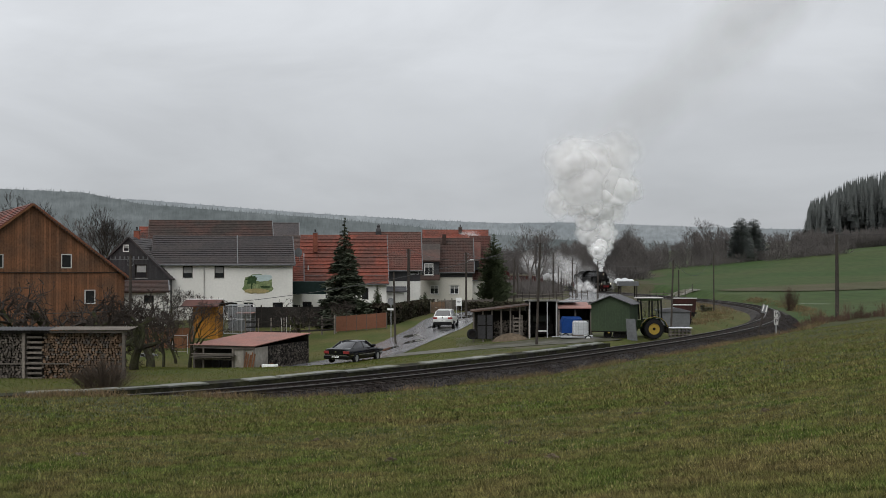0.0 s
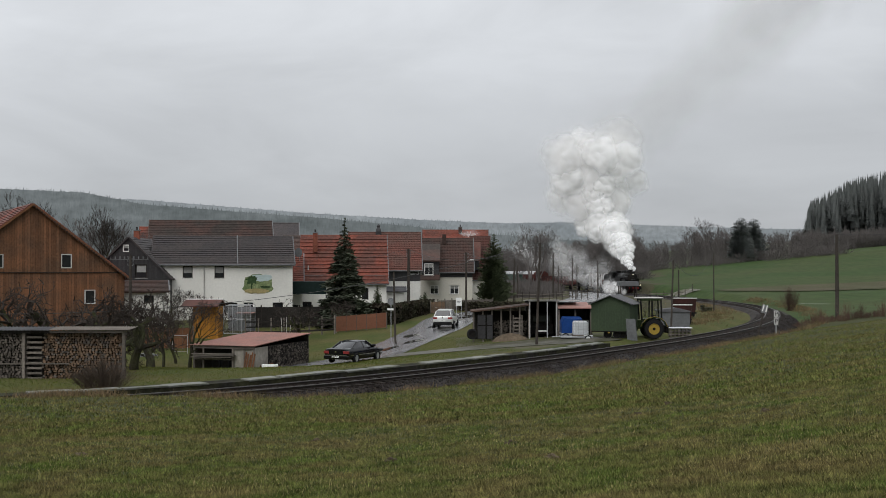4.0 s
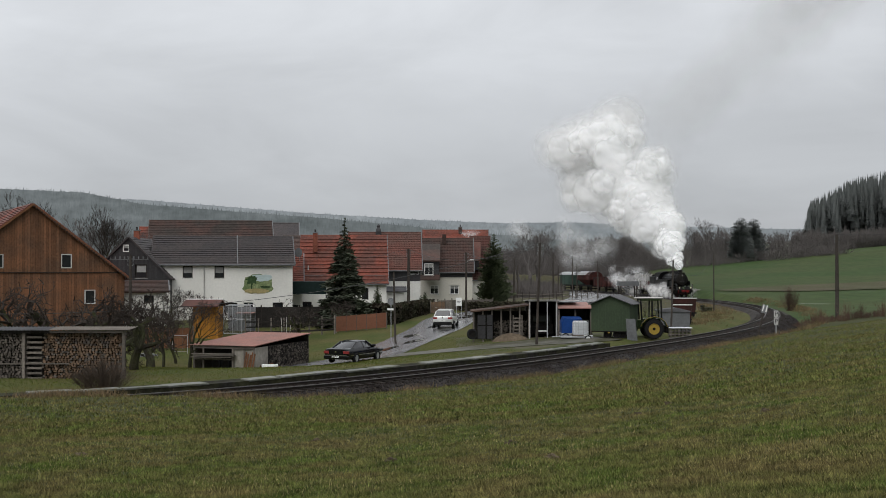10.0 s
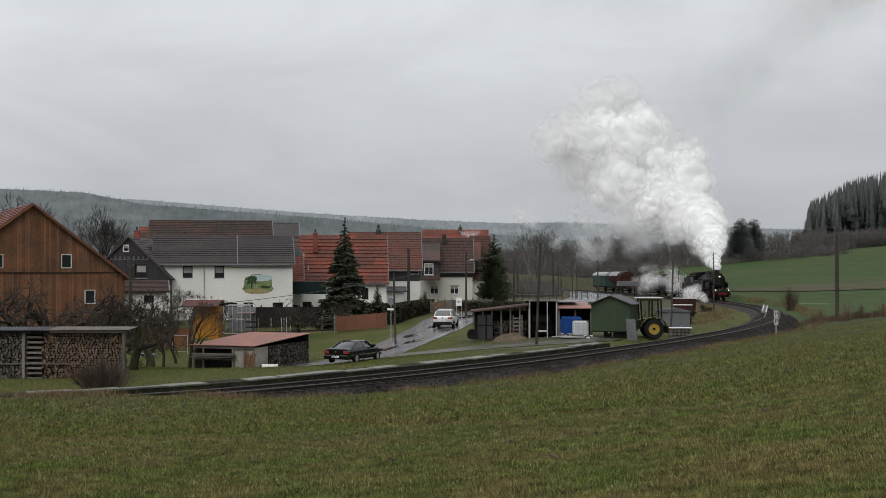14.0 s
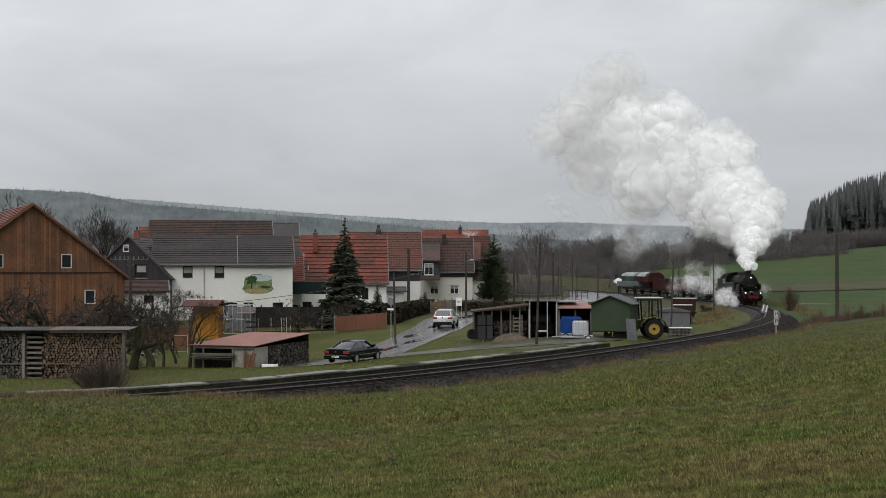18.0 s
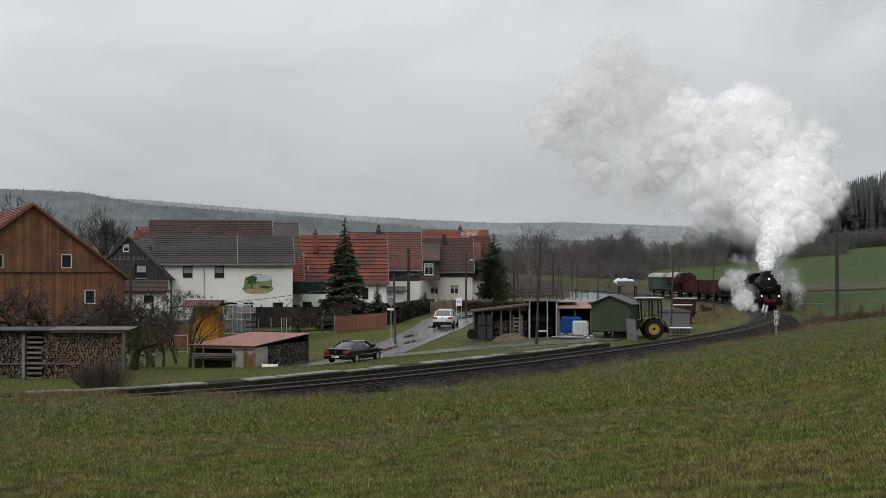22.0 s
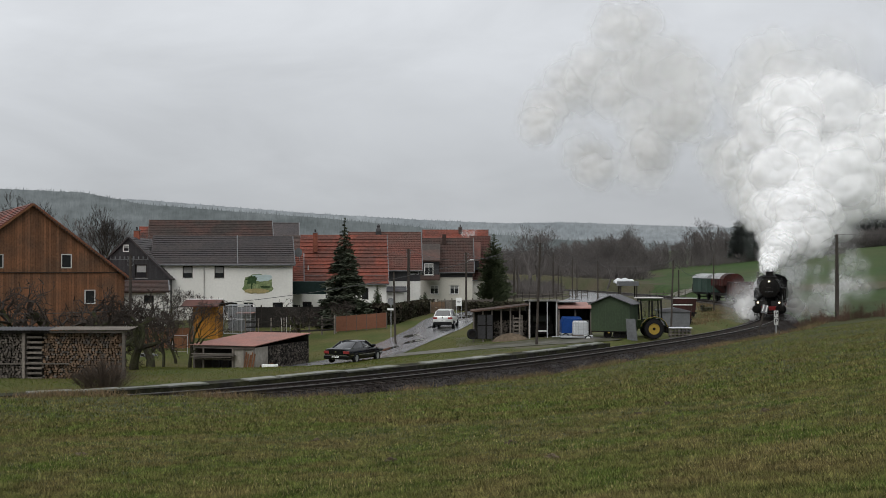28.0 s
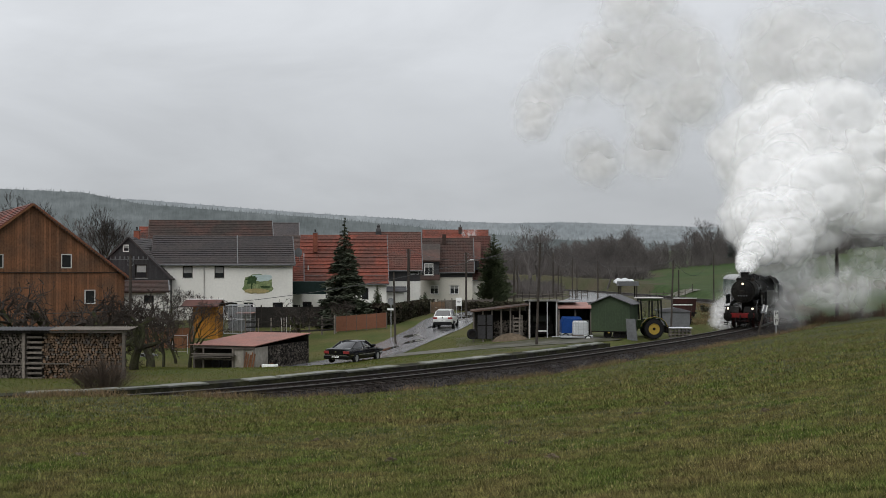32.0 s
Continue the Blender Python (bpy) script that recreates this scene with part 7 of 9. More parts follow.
part("exhaust", Geo().tube([(-1.6, 0.15, 1.4), (-1.6, 0.15, 2.2)], 0.04, 8), M["soot"], tract)

# clutter behind the tractor
gs_x, gs_y = 18.94, 99.0
gs = thing("grey_box_shed", pose(gs_x, gs_y, gz(gs_x, gs_y), 0, 0, -4), "low grey sheet-metal shed", "shed")
w_, h_ = 1.103, 1.37 - gz(gs_x, gs_y)
part("walls", Geo().box(-w_ * 1.3, w_, 0, 2.0, -0.2, h_, c=0.02), M["lead"], gs)
part("roof", Geo().prism([(-w_ * 1.4, h_), (w_ * 1.05, h_ - 0.02), (w_ * 1.05, h_ + 0.06), (0, h_ + 0.3), (-w_ * 1.4, h_ + 0.12)], -0.1, 2.1, "y"), M["felt"], gs)
for px_, d, py0, py1, wpx, nm in ((1207, 110, 566, 541, 17, "cart"), (1211, 124, 549, 529, 21, "cart")):
    x = (px_ - 784) / 2154 * d
    z = gz(x, d)
    ct = thing("covered_cart", pose(x, d, z, 0, 0, -12), "dark maroon wooden cart with a pale cover", "cart", group="old carts")
    w_ = wpx / 2154 * d
    h_ = 4.95 - (py1 - 474) / 2154 * d - z
    part("body", Geo().loft([[(-w_ * 0.9, y, 0.55), (w_ * 0.9, y, 0.55), (w_, y, h_), (-w_, y, h_)] for y in (0, 1.4)]), M["maroon"], ct)
    part("cover", Geo().box(-w_ * 1.05, w_ * 1.05, -0.05, 1.45, h_ + 0.003, h_ + 0.07, c=0.03), M["pale_metal"], ct)
    part("frame", Geo().box(-w_, w_, 0.1, 1.3, 0.4, 0.545), M["soot"], ct)
    for s in (-0.6, 0.6):
        wheel(ct, pose(s * w_, -0.05, 0.3), 0.3, 0.14, "soot")
px0, d = 18.18, 93.0
pal = thing("pallet_stack", pose(px0, d, gz(px0, d)), "stack of weathered pallets under a white sheet", "pallets")
w_ = 0.82
for k in range(4):
    z = 0.02 + 0.22 * k
    part("pallet_deck", Geo().box(-w_, w_, 0, 1.1, z + 0.12, z + 0.16), M["grey_wood"], pal)
    for j in range(6):
        q = -w_ + 0.02 + (2 * w_ - 0.16) * j / 5
        part("block", Geo().box(q, q + 0.1, 0, 1.0, z, z + 0.118), M["grey_wood"], pal)
part("sheet", Geo().box(-w_ * 1.05, w_ * 1.08, -0.05, 1.15, 0.87, 0.92, c=0.01), M["plastic_white"], pal)
x, d = 30.35, 140.0
lg = thing("log_pile", pose(x, d, gz(x, d)), "short pile of dark logs by the railway", "logs")
for k in range(9):
    part("log", Geo().tube([(-0.45 + 0.3 * (k % 4), -0.2, 0.15 + 0.26 * (k // 4)), (-0.45 + 0.3 * (k % 4), 0.9, 0.15 + 0.26 * (k // 4))], 0.14, 8), M["bark"], lg)
x, d = 31.37, 206.0
stn = thing("shelter", pose(x, d, gz(x, d)), "open wooden shelter with grey roof", "shelter")
hh = 1.89 - gz(x, d)
part("roof", Geo().prism([(-1.75, hh), (1.75, hh), (1.6, hh + 0.75), (-1.6, hh + 0.75)], -0.6, 2.2, "y"), M["lead"], stn)
for q in (-1.35, 1.35):
    for yy in (-0.3, 1.9):
        part("post", Geo().box(q - 0.1, q + 0.1, yy - 0.1, yy + 0.1, -0.3, hh), M["pole_wood"], stn)
x, d = 38.27, 256.0
wr = thing("wrapped_load", pose(x, d, gz(x, d)), "white sheeted load on a stand", "load")
zl = 1.5 - gz(x, d)
part("sheet", Geo().loft([[(q, 1.0 * math.cos(math.pi * k / 6), z0_ + hh_ * math.sin(math.pi * k / 6)) for k in range(7)] for q, z0_, hh_ in ((-2.3, zl + 0.3, 0.5), (-1.6, zl, 1.3), (-0.8, zl, 1.1), (0, zl + 0.1, 1.25), (0.9, zl, 1.0), (1.5, zl, 1.1), (2.3, zl - 0.1, 0.5))]), M["plastic_white"], wr, smooth=True)
for q in (-1.8, 1.8):
    part("leg", Geo().box(q - 0.12, q + 0.12, -0.6, 0.6, -0.2, zl + 0.4), M["pole_wood"], wr)
fence("track_fence", "grey wooden fence along the lane", 7.15, 175.0, 23.29, 196.0, 1.5, 14, "grey_wood", [(0.5, 0.62), (1.0, 1.12)], post="pole_wood")
fence("field_fence", "old post fence by the farm crossing", 36.53, 215.0, 43.4, 212.0, 1.4, 6, "grey_wood", [(0.9, 1.0)], post="pole_wood")

# ---------------------------------------------------------------- grass
def blades(name, n, sample, height, width, material, label, seed, lean=0.6):
    """Single grass blades, each a bent sliver, joined."""
    r = np.random.default_rng(seed)
    x, y = sample(r, n)
    z = ground_z(x, y)
    h_ = height * r.uniform(0.35, 1.35, len(x))
    w = width * r.uniform(0.6, 1.3, len(x))
    a, b = r.uniform(0, 6.283, len(x)), r.uniform(0, 6.283, len(x))
    l_ = lean * h_ * r.uniform(0.2, 1.2, len(x))
    p0 = np.stack([x - w * np.cos(a), y - w * np.sin(a), z - 0.02], 1)
    p1 = np.stack([x + w * np.cos(a), y + w * np.sin(a), z - 0.02], 1)
    p2 = np.stack([x + l_ * np.cos(b), y + l_ * np.sin(b), z + h_], 1)
    V = np.stack([p0, p1, p2], 1).reshape(-1, 3)
    F = np.arange(len(V)).reshape(-1, 3)
    ob = new(name, raw_mesh(name, V, F, material))
    return tagged(ob, label, "grass", kind="stuff")


def meadow_at(y0, y1, tuft=14, sigma=0.05):
    """Blades in tufts over the near side of the meadow, thinning with distance."""
    def f(r, n):
        m = n // tuft
        yc = y0 * (y1 / y0) ** r.random(m)
        xc = r.uniform(-0.40, 0.40, m) * yc
        sg = sigma * (yc / y0) ** 0.5 * r.uniform(0.5, 1.5, m)
        y = np.repeat(yc, tuft) + r.normal(size=m * tuft) * np.repeat(sg, tuft)
        x = np.repeat(xc, tuft) + r.normal(size=m * tuft) * np.repeat(sg, tuft)
        d = beside(x, y)
        k = d < -3.6
        return x[k], y[k]
    return f


blades("meadow_grass", 430000, meadow_at(9.0, 26.0, 12, 0.055), 0.046, 0.007, M["grass"], "short damp winter meadow grass", 1, 1.3)
blades("far_meadow_grass", 260000, meadow_at(24.0, 100.0, 10, 0.13), 0.075, 0.016, M["grass"], "rough meadow grass down to the railway", 2, 1.1)
blades("straw_grass", 80000, meadow_at(9.0, 60.0, 6, 0.05), 0.045, 0.0055, M["straw"], "bleached dead stalks among the grass", 3, 0.9)


def verge_at(o0, o1, s0, s1):
    def f(r, n):
        s = r.uniform(s0, s1, n)
        px_, py_ = np.interp(s, RUN, LINE[:, 0]), np.interp(s, RUN, LINE[:, 1])
        wx_, wy_ = np.interp(s, RUN, WAY[:, 0]), np.interp(s, RUN, WAY[:, 1])
        o = r.normal((o0 + o1) / 2, abs(o1 - o0) / 4, n)
        x, y = px_ - o * wy_, py_ + o * wx_
        k = np.sin(x * 0.9 + 2 * np.sin(y * 0.31)) + np.sin(y * 1.3 + x * 0.7) + r.normal(0, 0.5, n) > -0.2
        return x[k], y[k]
    return f


blades("verge_grass", 42000, verge_at(-3.0, -5.4, 25, 104), 0.28, 0.012, M["dry_grass"], "russet dead grass along the railway", 4, 0.8)
blades("curve_grass", 9000, verge_at(-3.2, -5.4, 104, 200), 0.38, 0.02, M["dry_grass"], "russet dead grass along the railway", 5, 0.8)
blades("bank_grass", 9000, verge_at(3.4, 9.0, 122, 190), 0.28, 0.02, M["dry_grass"], "brown rough grass inside the curve", 6, 0.8)


def lawn_at(r, n):
    y = r.uniform(48, 100, n)
    x = r.uniform(-0.40, 0.06, n) * y
    d = beside(x, y)
    k = (d > 3.4) & off_road(x, y)
    return x[k], y[k]


M["lawn_blade"] = surface("lawn_blades", (0.066, 0.092, 0.014), 0.7, 0.4, 0.3, 4.0, 0, second=(0.105, 0.10, 0.024), island=True)
blades("lawn_grass", 110000, lawn_at, 0.06, 0.016, M["lawn_blade"], "mossy green lawn behind the platform", 7)

# ---------------------------------------------------------------- molehills
rm = random.Random(12)
for px_, d in ((905, 18.2), (1352, 19.5), (145, 18.8), (692, 16.4), (975, 15.2), (560, 21), (1180, 24), (1130, 22)):
    x = (px_ - 784) / 2154 * d
    mh = thing("molehill", pose(x, d, gz(x, d), 0, 0, px_), "small dark heap of fresh soil in the grass", "molehill", group="molehills")
    g = Geo()
    for k in range(16):
        a, q = rm.uniform(0, 6.28), rm.random() ** 0.6 * 0.10
        c = Vector((q * math.cos(a), q * math.sin(a), 0.05 * (1 - q / 0.10)))
        w = rm.uniform(0.012, 0.028)
        g.box(c.x - w, c.x + w, c.y - w, c.y + w, c.z - w, c.z + w, c=w * 0.3)
    tagged(part("clod_heap", g, M["earth"], mh), "crumbled soil", kind="stuff")


# ---------------------------------------------------------------- train
def ring(x, y, z, r, n=20, ax="x"):
    if ax == "x":
        return [(x, y + r * math.cos(6.28319 * k / n), z + r * math.sin(6.28319 * k / n)) for k in range(n)]
    return [(x + r * math.cos(6.28319 * k / n), y, z + r * math.sin(6.28319 * k / n)) for k in range(n)]


def wheelset(parent, x, r, mat="soot", spokes=False, track_w=0.75, name="wheelset"):
    """Two flanged wheels on an axle, which turn as one; its centre is the axle."""
    g = Geo().tube([(0, -track_w, 0), (0, track_w, 0)], 0.08, 8)
    for s in (-1, 1):
        y0, y1 = s * track_w, s * (track_w + 0.13)
        if spokes:
            g.loft([ring(0, y0, 0, r, 24, "y"), ring(0, y1, 0, r, 24, "y"), ring(0, y1, 0, r * 0.84, 24, "y"), ring(0, y0, 0, r * 0.84, 24, "y"), ring(0, y0, 0, r, 24, "y")], caps=False)
            g.tube([(0, y0 - 0.02, 0), (0, y1 + 0.03 * s, 0)], r * 0.2, 12)
            for k in range(12):
                a = 6.28319 * k / 12
                c, q = math.cos(a), math.sin(a)
                g.tube([(c * r * 0.15, (y0 + y1) / 2, q * r * 0.15), (c * r * 0.86, (y0 + y1) / 2, q * r * 0.86)], 0.035, 5)
            g.box(-0.22 * r, 0.22 * r, min(y0, y1) + 0.01, max(y0, y1) - 0.01, -r * 0.85, -r * 0.45)
            g.tube([(0, y1, r * 0.4), (0, y1 + 0.16 * s, r * 0.4)], 0.07, 8)
        else:
            g.loft([ring(0, y0, 0, r, 20, "y"), ring(0, y1, 0, r, 20, "y"), ring(0, y1, 0, r * 0.8, 20, "y"), ring(0, y1 - 0.05 * s, 0, r * 0.75, 20, "y"), ring(0, y1 - 0.05 * s, 0, r * 0.2, 20, "y"), ring(0, y1 + 0.06 * s, 0, r * 0.2, 20, "y")])
            g.box(-r * 0.7, r * 0.7, min(y1, y1 - 0.05 * s), max(y1, y1 - 0.05 * s) + 0.004, -0.05, 0.05)
        g.loft([ring(0, y0 - 0.03 * s, 0, r + 0.03, 20, "y"), ring(0, y0, 0, r + 0.03, 20, "y")])
    ob = part(name, g, M[mat], parent, m=pose(x, 0, r))
    TURNING.append((ob, x, r))
    return ob


TURNING = []          # wheelset, its place on its vehicle, its radius
VEHICLES = []         # vehicle, its front behind the train's front, two places that ride on the rails
loco = thing("steam_locomotive", pose(0, 0, 0), "black tank steam locomotive with red frame and lit lamps", "locomotive")
VEHICLES.append((loco, 0.0, -5.0, -13.0))
BZ = 3.02
part("buffer_beam", Geo().box(-0.72, -0.56, -1.08, 1.08, 0.86, 1.24, c=0.02), M["red_paint"], loco)
for s in (-1, 1):
    part("buffer", Geo().tube([(-0.56, s * 0.875, 1.05), (-0.2, s * 0.875, 1.05), (-0.2, s * 0.875, 1.05), (-0.08, s * 0.875, 1.05)], [0.16, 0.13, 0.1, 0.1], 14).loft([ring(-0.08, s * 0.875, 1.05, 0.25, 18), ring(-0.03, s * 0.875, 1.05, 0.25, 18), ring(0, s * 0.875, 1.05, 0.18, 18)]), M["soot"], loco, smooth=True)
    lamp = part("lamp", Geo().loft([ring(-0.62, s * 0.98, 1.62, 0.15, 16), ring(-0.40, s * 0.98, 1.62, 0.17, 16), ring(-0.36, s * 0.98, 1.62, 0.17, 16)]).tube([(-0.6, s * 0.98, 1.2), (-0.6, s * 0.98, 1.5)], 0.05, 6), M["soot"], loco)
    part("lens", Geo().loft([ring(-0.355, s * 0.98, 1.62, 0.085, 16), ring(-0.335, s * 0.98, 1.62, 0.07, 16)]), M["lamp"], lamp, "lit lamp glass")
    part("cylinder", Geo().loft([ring(-1.9, s * 1.18, 0.92, 0.36, 18), ring(-1.95, s * 1.18, 0.92, 0.42, 18), ring(-3.0, s * 1.18, 0.92, 0.42, 18), ring(-3.05, s * 1.18, 0.92, 0.36, 18)]).loft([ring(-1.85, s * 1.1, 1.42, 0.22, 14), ring(-3.1, s * 1.1, 1.42, 0.22, 14)]), M["soot"], loco, smooth=True)
    part("coupling_rod", Geo().box(-10.6, -4.8, s * 1.06 - 0.04, s * 1.06 + 0.04, 0.98, 1.12, c=0.02), M["rail"], loco, "steel side rod")
    part("connecting_rod", Geo().prism([(-3.0, 0.86), (-3.0, 0.98), (-8.6, 1.12), (-8.6, 0.98)], s * 1.2 - 0.035, s * 1.2 + 0.035, "y"), M["rail"], loco)
    part("running_board", Geo().box(-10.6, -1.4, min(s * 0.85, s * 1.48), max(s * 0.85, s * 1.48), 1.72, 1.78), M["black"], loco)
    part("side_tank", Geo().box(-10.5, -5.4, min(s * 0.92, s * 1.5), max(s * 0.92, s * 1.5), 1.79, 2.95, c=0.05), M["black"], loco)
    part("smoke_deflector", Geo().box(-4.4, -2.2, s * 1.42 - 0.015, s * 1.42 + 0.015, 1.95, 2.72, c=0.01), M["black"], loco)
    part("deflector_bracket", Geo().tube([(-3.2, s * 0.95, 2.7), (-3.2, s * 1.4, 2.5)], 0.025, 5), M["black"], loco)
    part("frame_plate", Geo().box(-16.6, -0.72, s * 0.55 - 0.03, s * 0.55 + 0.03, 0.55, 1.3), M["dirty_red"], loco)
    part("front_step", Geo().box(-1.5, -1.1, min(s * 1.1, s * 1.4), max(s * 1.1, s * 1.4), 0.4, 0.45), M["soot"], loco)
    part("handrail", Geo().tube([(-2.1, s * 1.0, BZ + 0.25), (-10.4, s * 1.0, BZ + 0.25)], 0.02, 5), M["lead"], loco)
    part("cab_window", Geo().box(-12.6, -11.4, s * 1.5 - 0.012, s * 1.5 + 0.012, 2.75, 3.4), M["glass"], loco)
    part("front_cab_window", Geo().box(-10.56, -10.53, min(s * 0.98, s * 1.36), max(s * 0.98, s * 1.36), 3.05, 3.62, c=0.01), M["glass"], loco)
part("smokebox", Geo().loft([ring(-2.0, 0, BZ, 0.93, 28), ring(-2.02, 0, BZ, 0.98, 28), ring(-4.1, 0, BZ, 0.98, 28)]), M["soot"], loco, smooth=True)
door = part("smokebox_door", Geo().loft([ring(-1.99, 0, BZ, 0.82, 28), ring(-1.93, 0, BZ, 0.80, 28), ring(-1.84, 0, BZ, 0.6, 28), ring(-1.78, 0, BZ, 0.3, 28), ring(-1.76, 0, BZ, 0.05, 28)]), M["soot"], loco, smooth=True)
part("door_handle", Geo().tube([(-1.74, -0.2, BZ), (-1.74, 0.2, BZ)], 0.03, 6), M["rail"], door)
part("hinge_strap", Geo().box(-1.9, -1.86, -0.85, 0.1, BZ + 0.18, BZ + 0.25), M["soot"], door)
part("number_plate", Geo().box(-1.83, -1.80, -0.42, 0.42, BZ - 0.46, BZ - 0.32), M["soot"], door)
for k in range(6):
    part("numeral_bar", Geo().box(-1.80, -1.795, -0.36 + k * 0.125, -0.30 + k * 0.125, BZ - 0.43, BZ - 0.35), M["lead"], door)
part("boiler", Geo().loft([ring(-4.11, 0, BZ, 0.93, 28), ring(-10.5, 0, BZ, 0.93, 28)]), M["black"], loco, smooth=True)
for x in (-5.6, -7.1, -8.6):
    part("boiler_band", Geo().loft([ring(x, 0, BZ, 0.945, 28), ring(x - 0.07, 0, BZ, 0.945, 28)], caps=False), M["lead"], loco)
tl = part("top_lamp", Geo().loft([ring(-1.95, 0, 3.62, 0.14, 16), ring(-1.72, 0, 3.62, 0.17, 16), ring(-1.68, 0, 3.62, 0.17, 16)]), M["soot"], loco)
part("lens", Geo().loft([ring(-1.675, 0, 3.62, 0.085, 16), ring(-1.655, 0, 3.62, 0.07, 16)]), M["lamp"], tl, "lit lamp glass")


def upright(x, y, levels, n=20):
    return [[(x + r * math.cos(6.28319 * k / n), y + r * math.sin(6.28319 * k / n), z) for k in range(n)] for r, z in levels]


part("chimney", Geo().loft(upright(-3.0, 0, [(0.46, 3.85), (0.36, 4.02), (0.34, 4.46), (0.40, 4.5), (0.40, 4.58), (0.3, 4.58), (0.28, 4.0)])), M["soot"], loco, smooth=True)
for x, w, nm in ((-4.9, 0.4, "sand_dome"), (-6.4, 0.42, "steam_dome"), (-7.9, 0.4, "sand_dome")):
    part(nm, Geo().loft(upright(x, 0, [(w * 1.2, 3.75), (w, 3.9), (w, 4.2), (w * 0.8, 4.36), (w * 0.4, 4.44), (0.02, 4.46)])), M["black"], loco, smooth=True)
part("feedwater_heater", Geo().box(-2.75, -2.2, -0.6, 0.6, 3.86, 4.12, c=0.08), M["soot"], loco)
part("generator", Geo().tube([(-3.9, 0.55, 3.95), (-3.3, 0.55, 3.95)], 0.16, 10), M["rail"], loco)
part("safety_valve", Geo().tube([(-9.5, 0.15, 3.8), (-9.5, 0.15, 4.3)], 0.07, 8).tube([(-9.5, -0.15, 3.8), (-9.5, -0.15, 4.3)], 0.07, 8), M["soot"], loco)
part("whistle", Geo().tube([(-9.0, 0.4, 3.8), (-9.0, 0.4, 4.15)], 0.04, 8), M["lead"], loco)
cab_prof = [(-1.5, 1.75), (1.5, 1.75), (1.5, 3.55), (1.25, 3.95), (0.7, 4.2), (0, 4.28), (-0.7, 4.2), (-1.25, 3.95), (-1.5, 3.55)]
part("cab", Geo().loft([[(x, y, z) for y, z in cab_prof] for x in (-10.52, -13.4)]), M["black"], loco)
part("cab_roof", Geo().loft([[(x, y, z) for y, z in ((-1.56, 3.56), (-1.28, 4.0), (-0.7, 4.25), (0, 4.33), (0.7, 4.25), (1.28, 4.0), (1.56, 3.56), (1.5, 3.56), (1.25, 3.96), (0.7, 4.21), (0, 4.29), (-0.7, 4.21), (-1.25, 3.96), (-1.5, 3.56))] for x in (-10.2, -13.7)]), M["soot"], loco)
part("bunker", Geo().box(-16.7, -13.42, -1.5, 1.5, 1.3, 3.4, c=0.05), M["black"], loco)
coal = Geo()
rc = random.Random(8)
for k in range(60):
    c = Vector((rc.uniform(-16.3, -13.8), rc.uniform(-1.2, 1.2), 3.38 + rc.uniform(0, 0.25)))
    coal.box(c.x - .14, c.x + .14, c.y - .12, c.y + .12, c.z - .1, c.z + .1, c=0.03)
tagged(part("coal", coal, M["soot"], loco), "heaped coal", kind="stuff")
part("ashpan", Geo().box(-10.4, -4.6, -0.5, 0.5, 0.6, 2.1), M["soot"], loco)
part("bogie_frame", Geo().box(-15.9, -12.4, -0.9, 0.9, 0.5, 0.85), M["soot"], loco)
part("drawhook", Geo().tube([(-0.56, 0, 1.05), (-0.2, 0, 1.02), (-0.15, 0, 0.75), (-0.25, 0, 0.6)], 0.045, 6), M["soot"], loco)
for y in (-1.24, 1.16):
    part("valve_gear", Geo().box(-6.2, -3.1, y, y + 0.08, 1.3, 1.4), M["rail"], loco)
part("end_beam", Geo().box(-17.0, -16.72, -1.4, 1.4, 0.85, 1.3), M["red_paint"], loco)
for s in (-1, 1):
    part("rear_buffer", Geo().tube([(-17.0, s * 0.875, 1.05), (-17.45, s * 0.875, 1.05)], [0.14, 0.2], 12), M["soot"], loco)
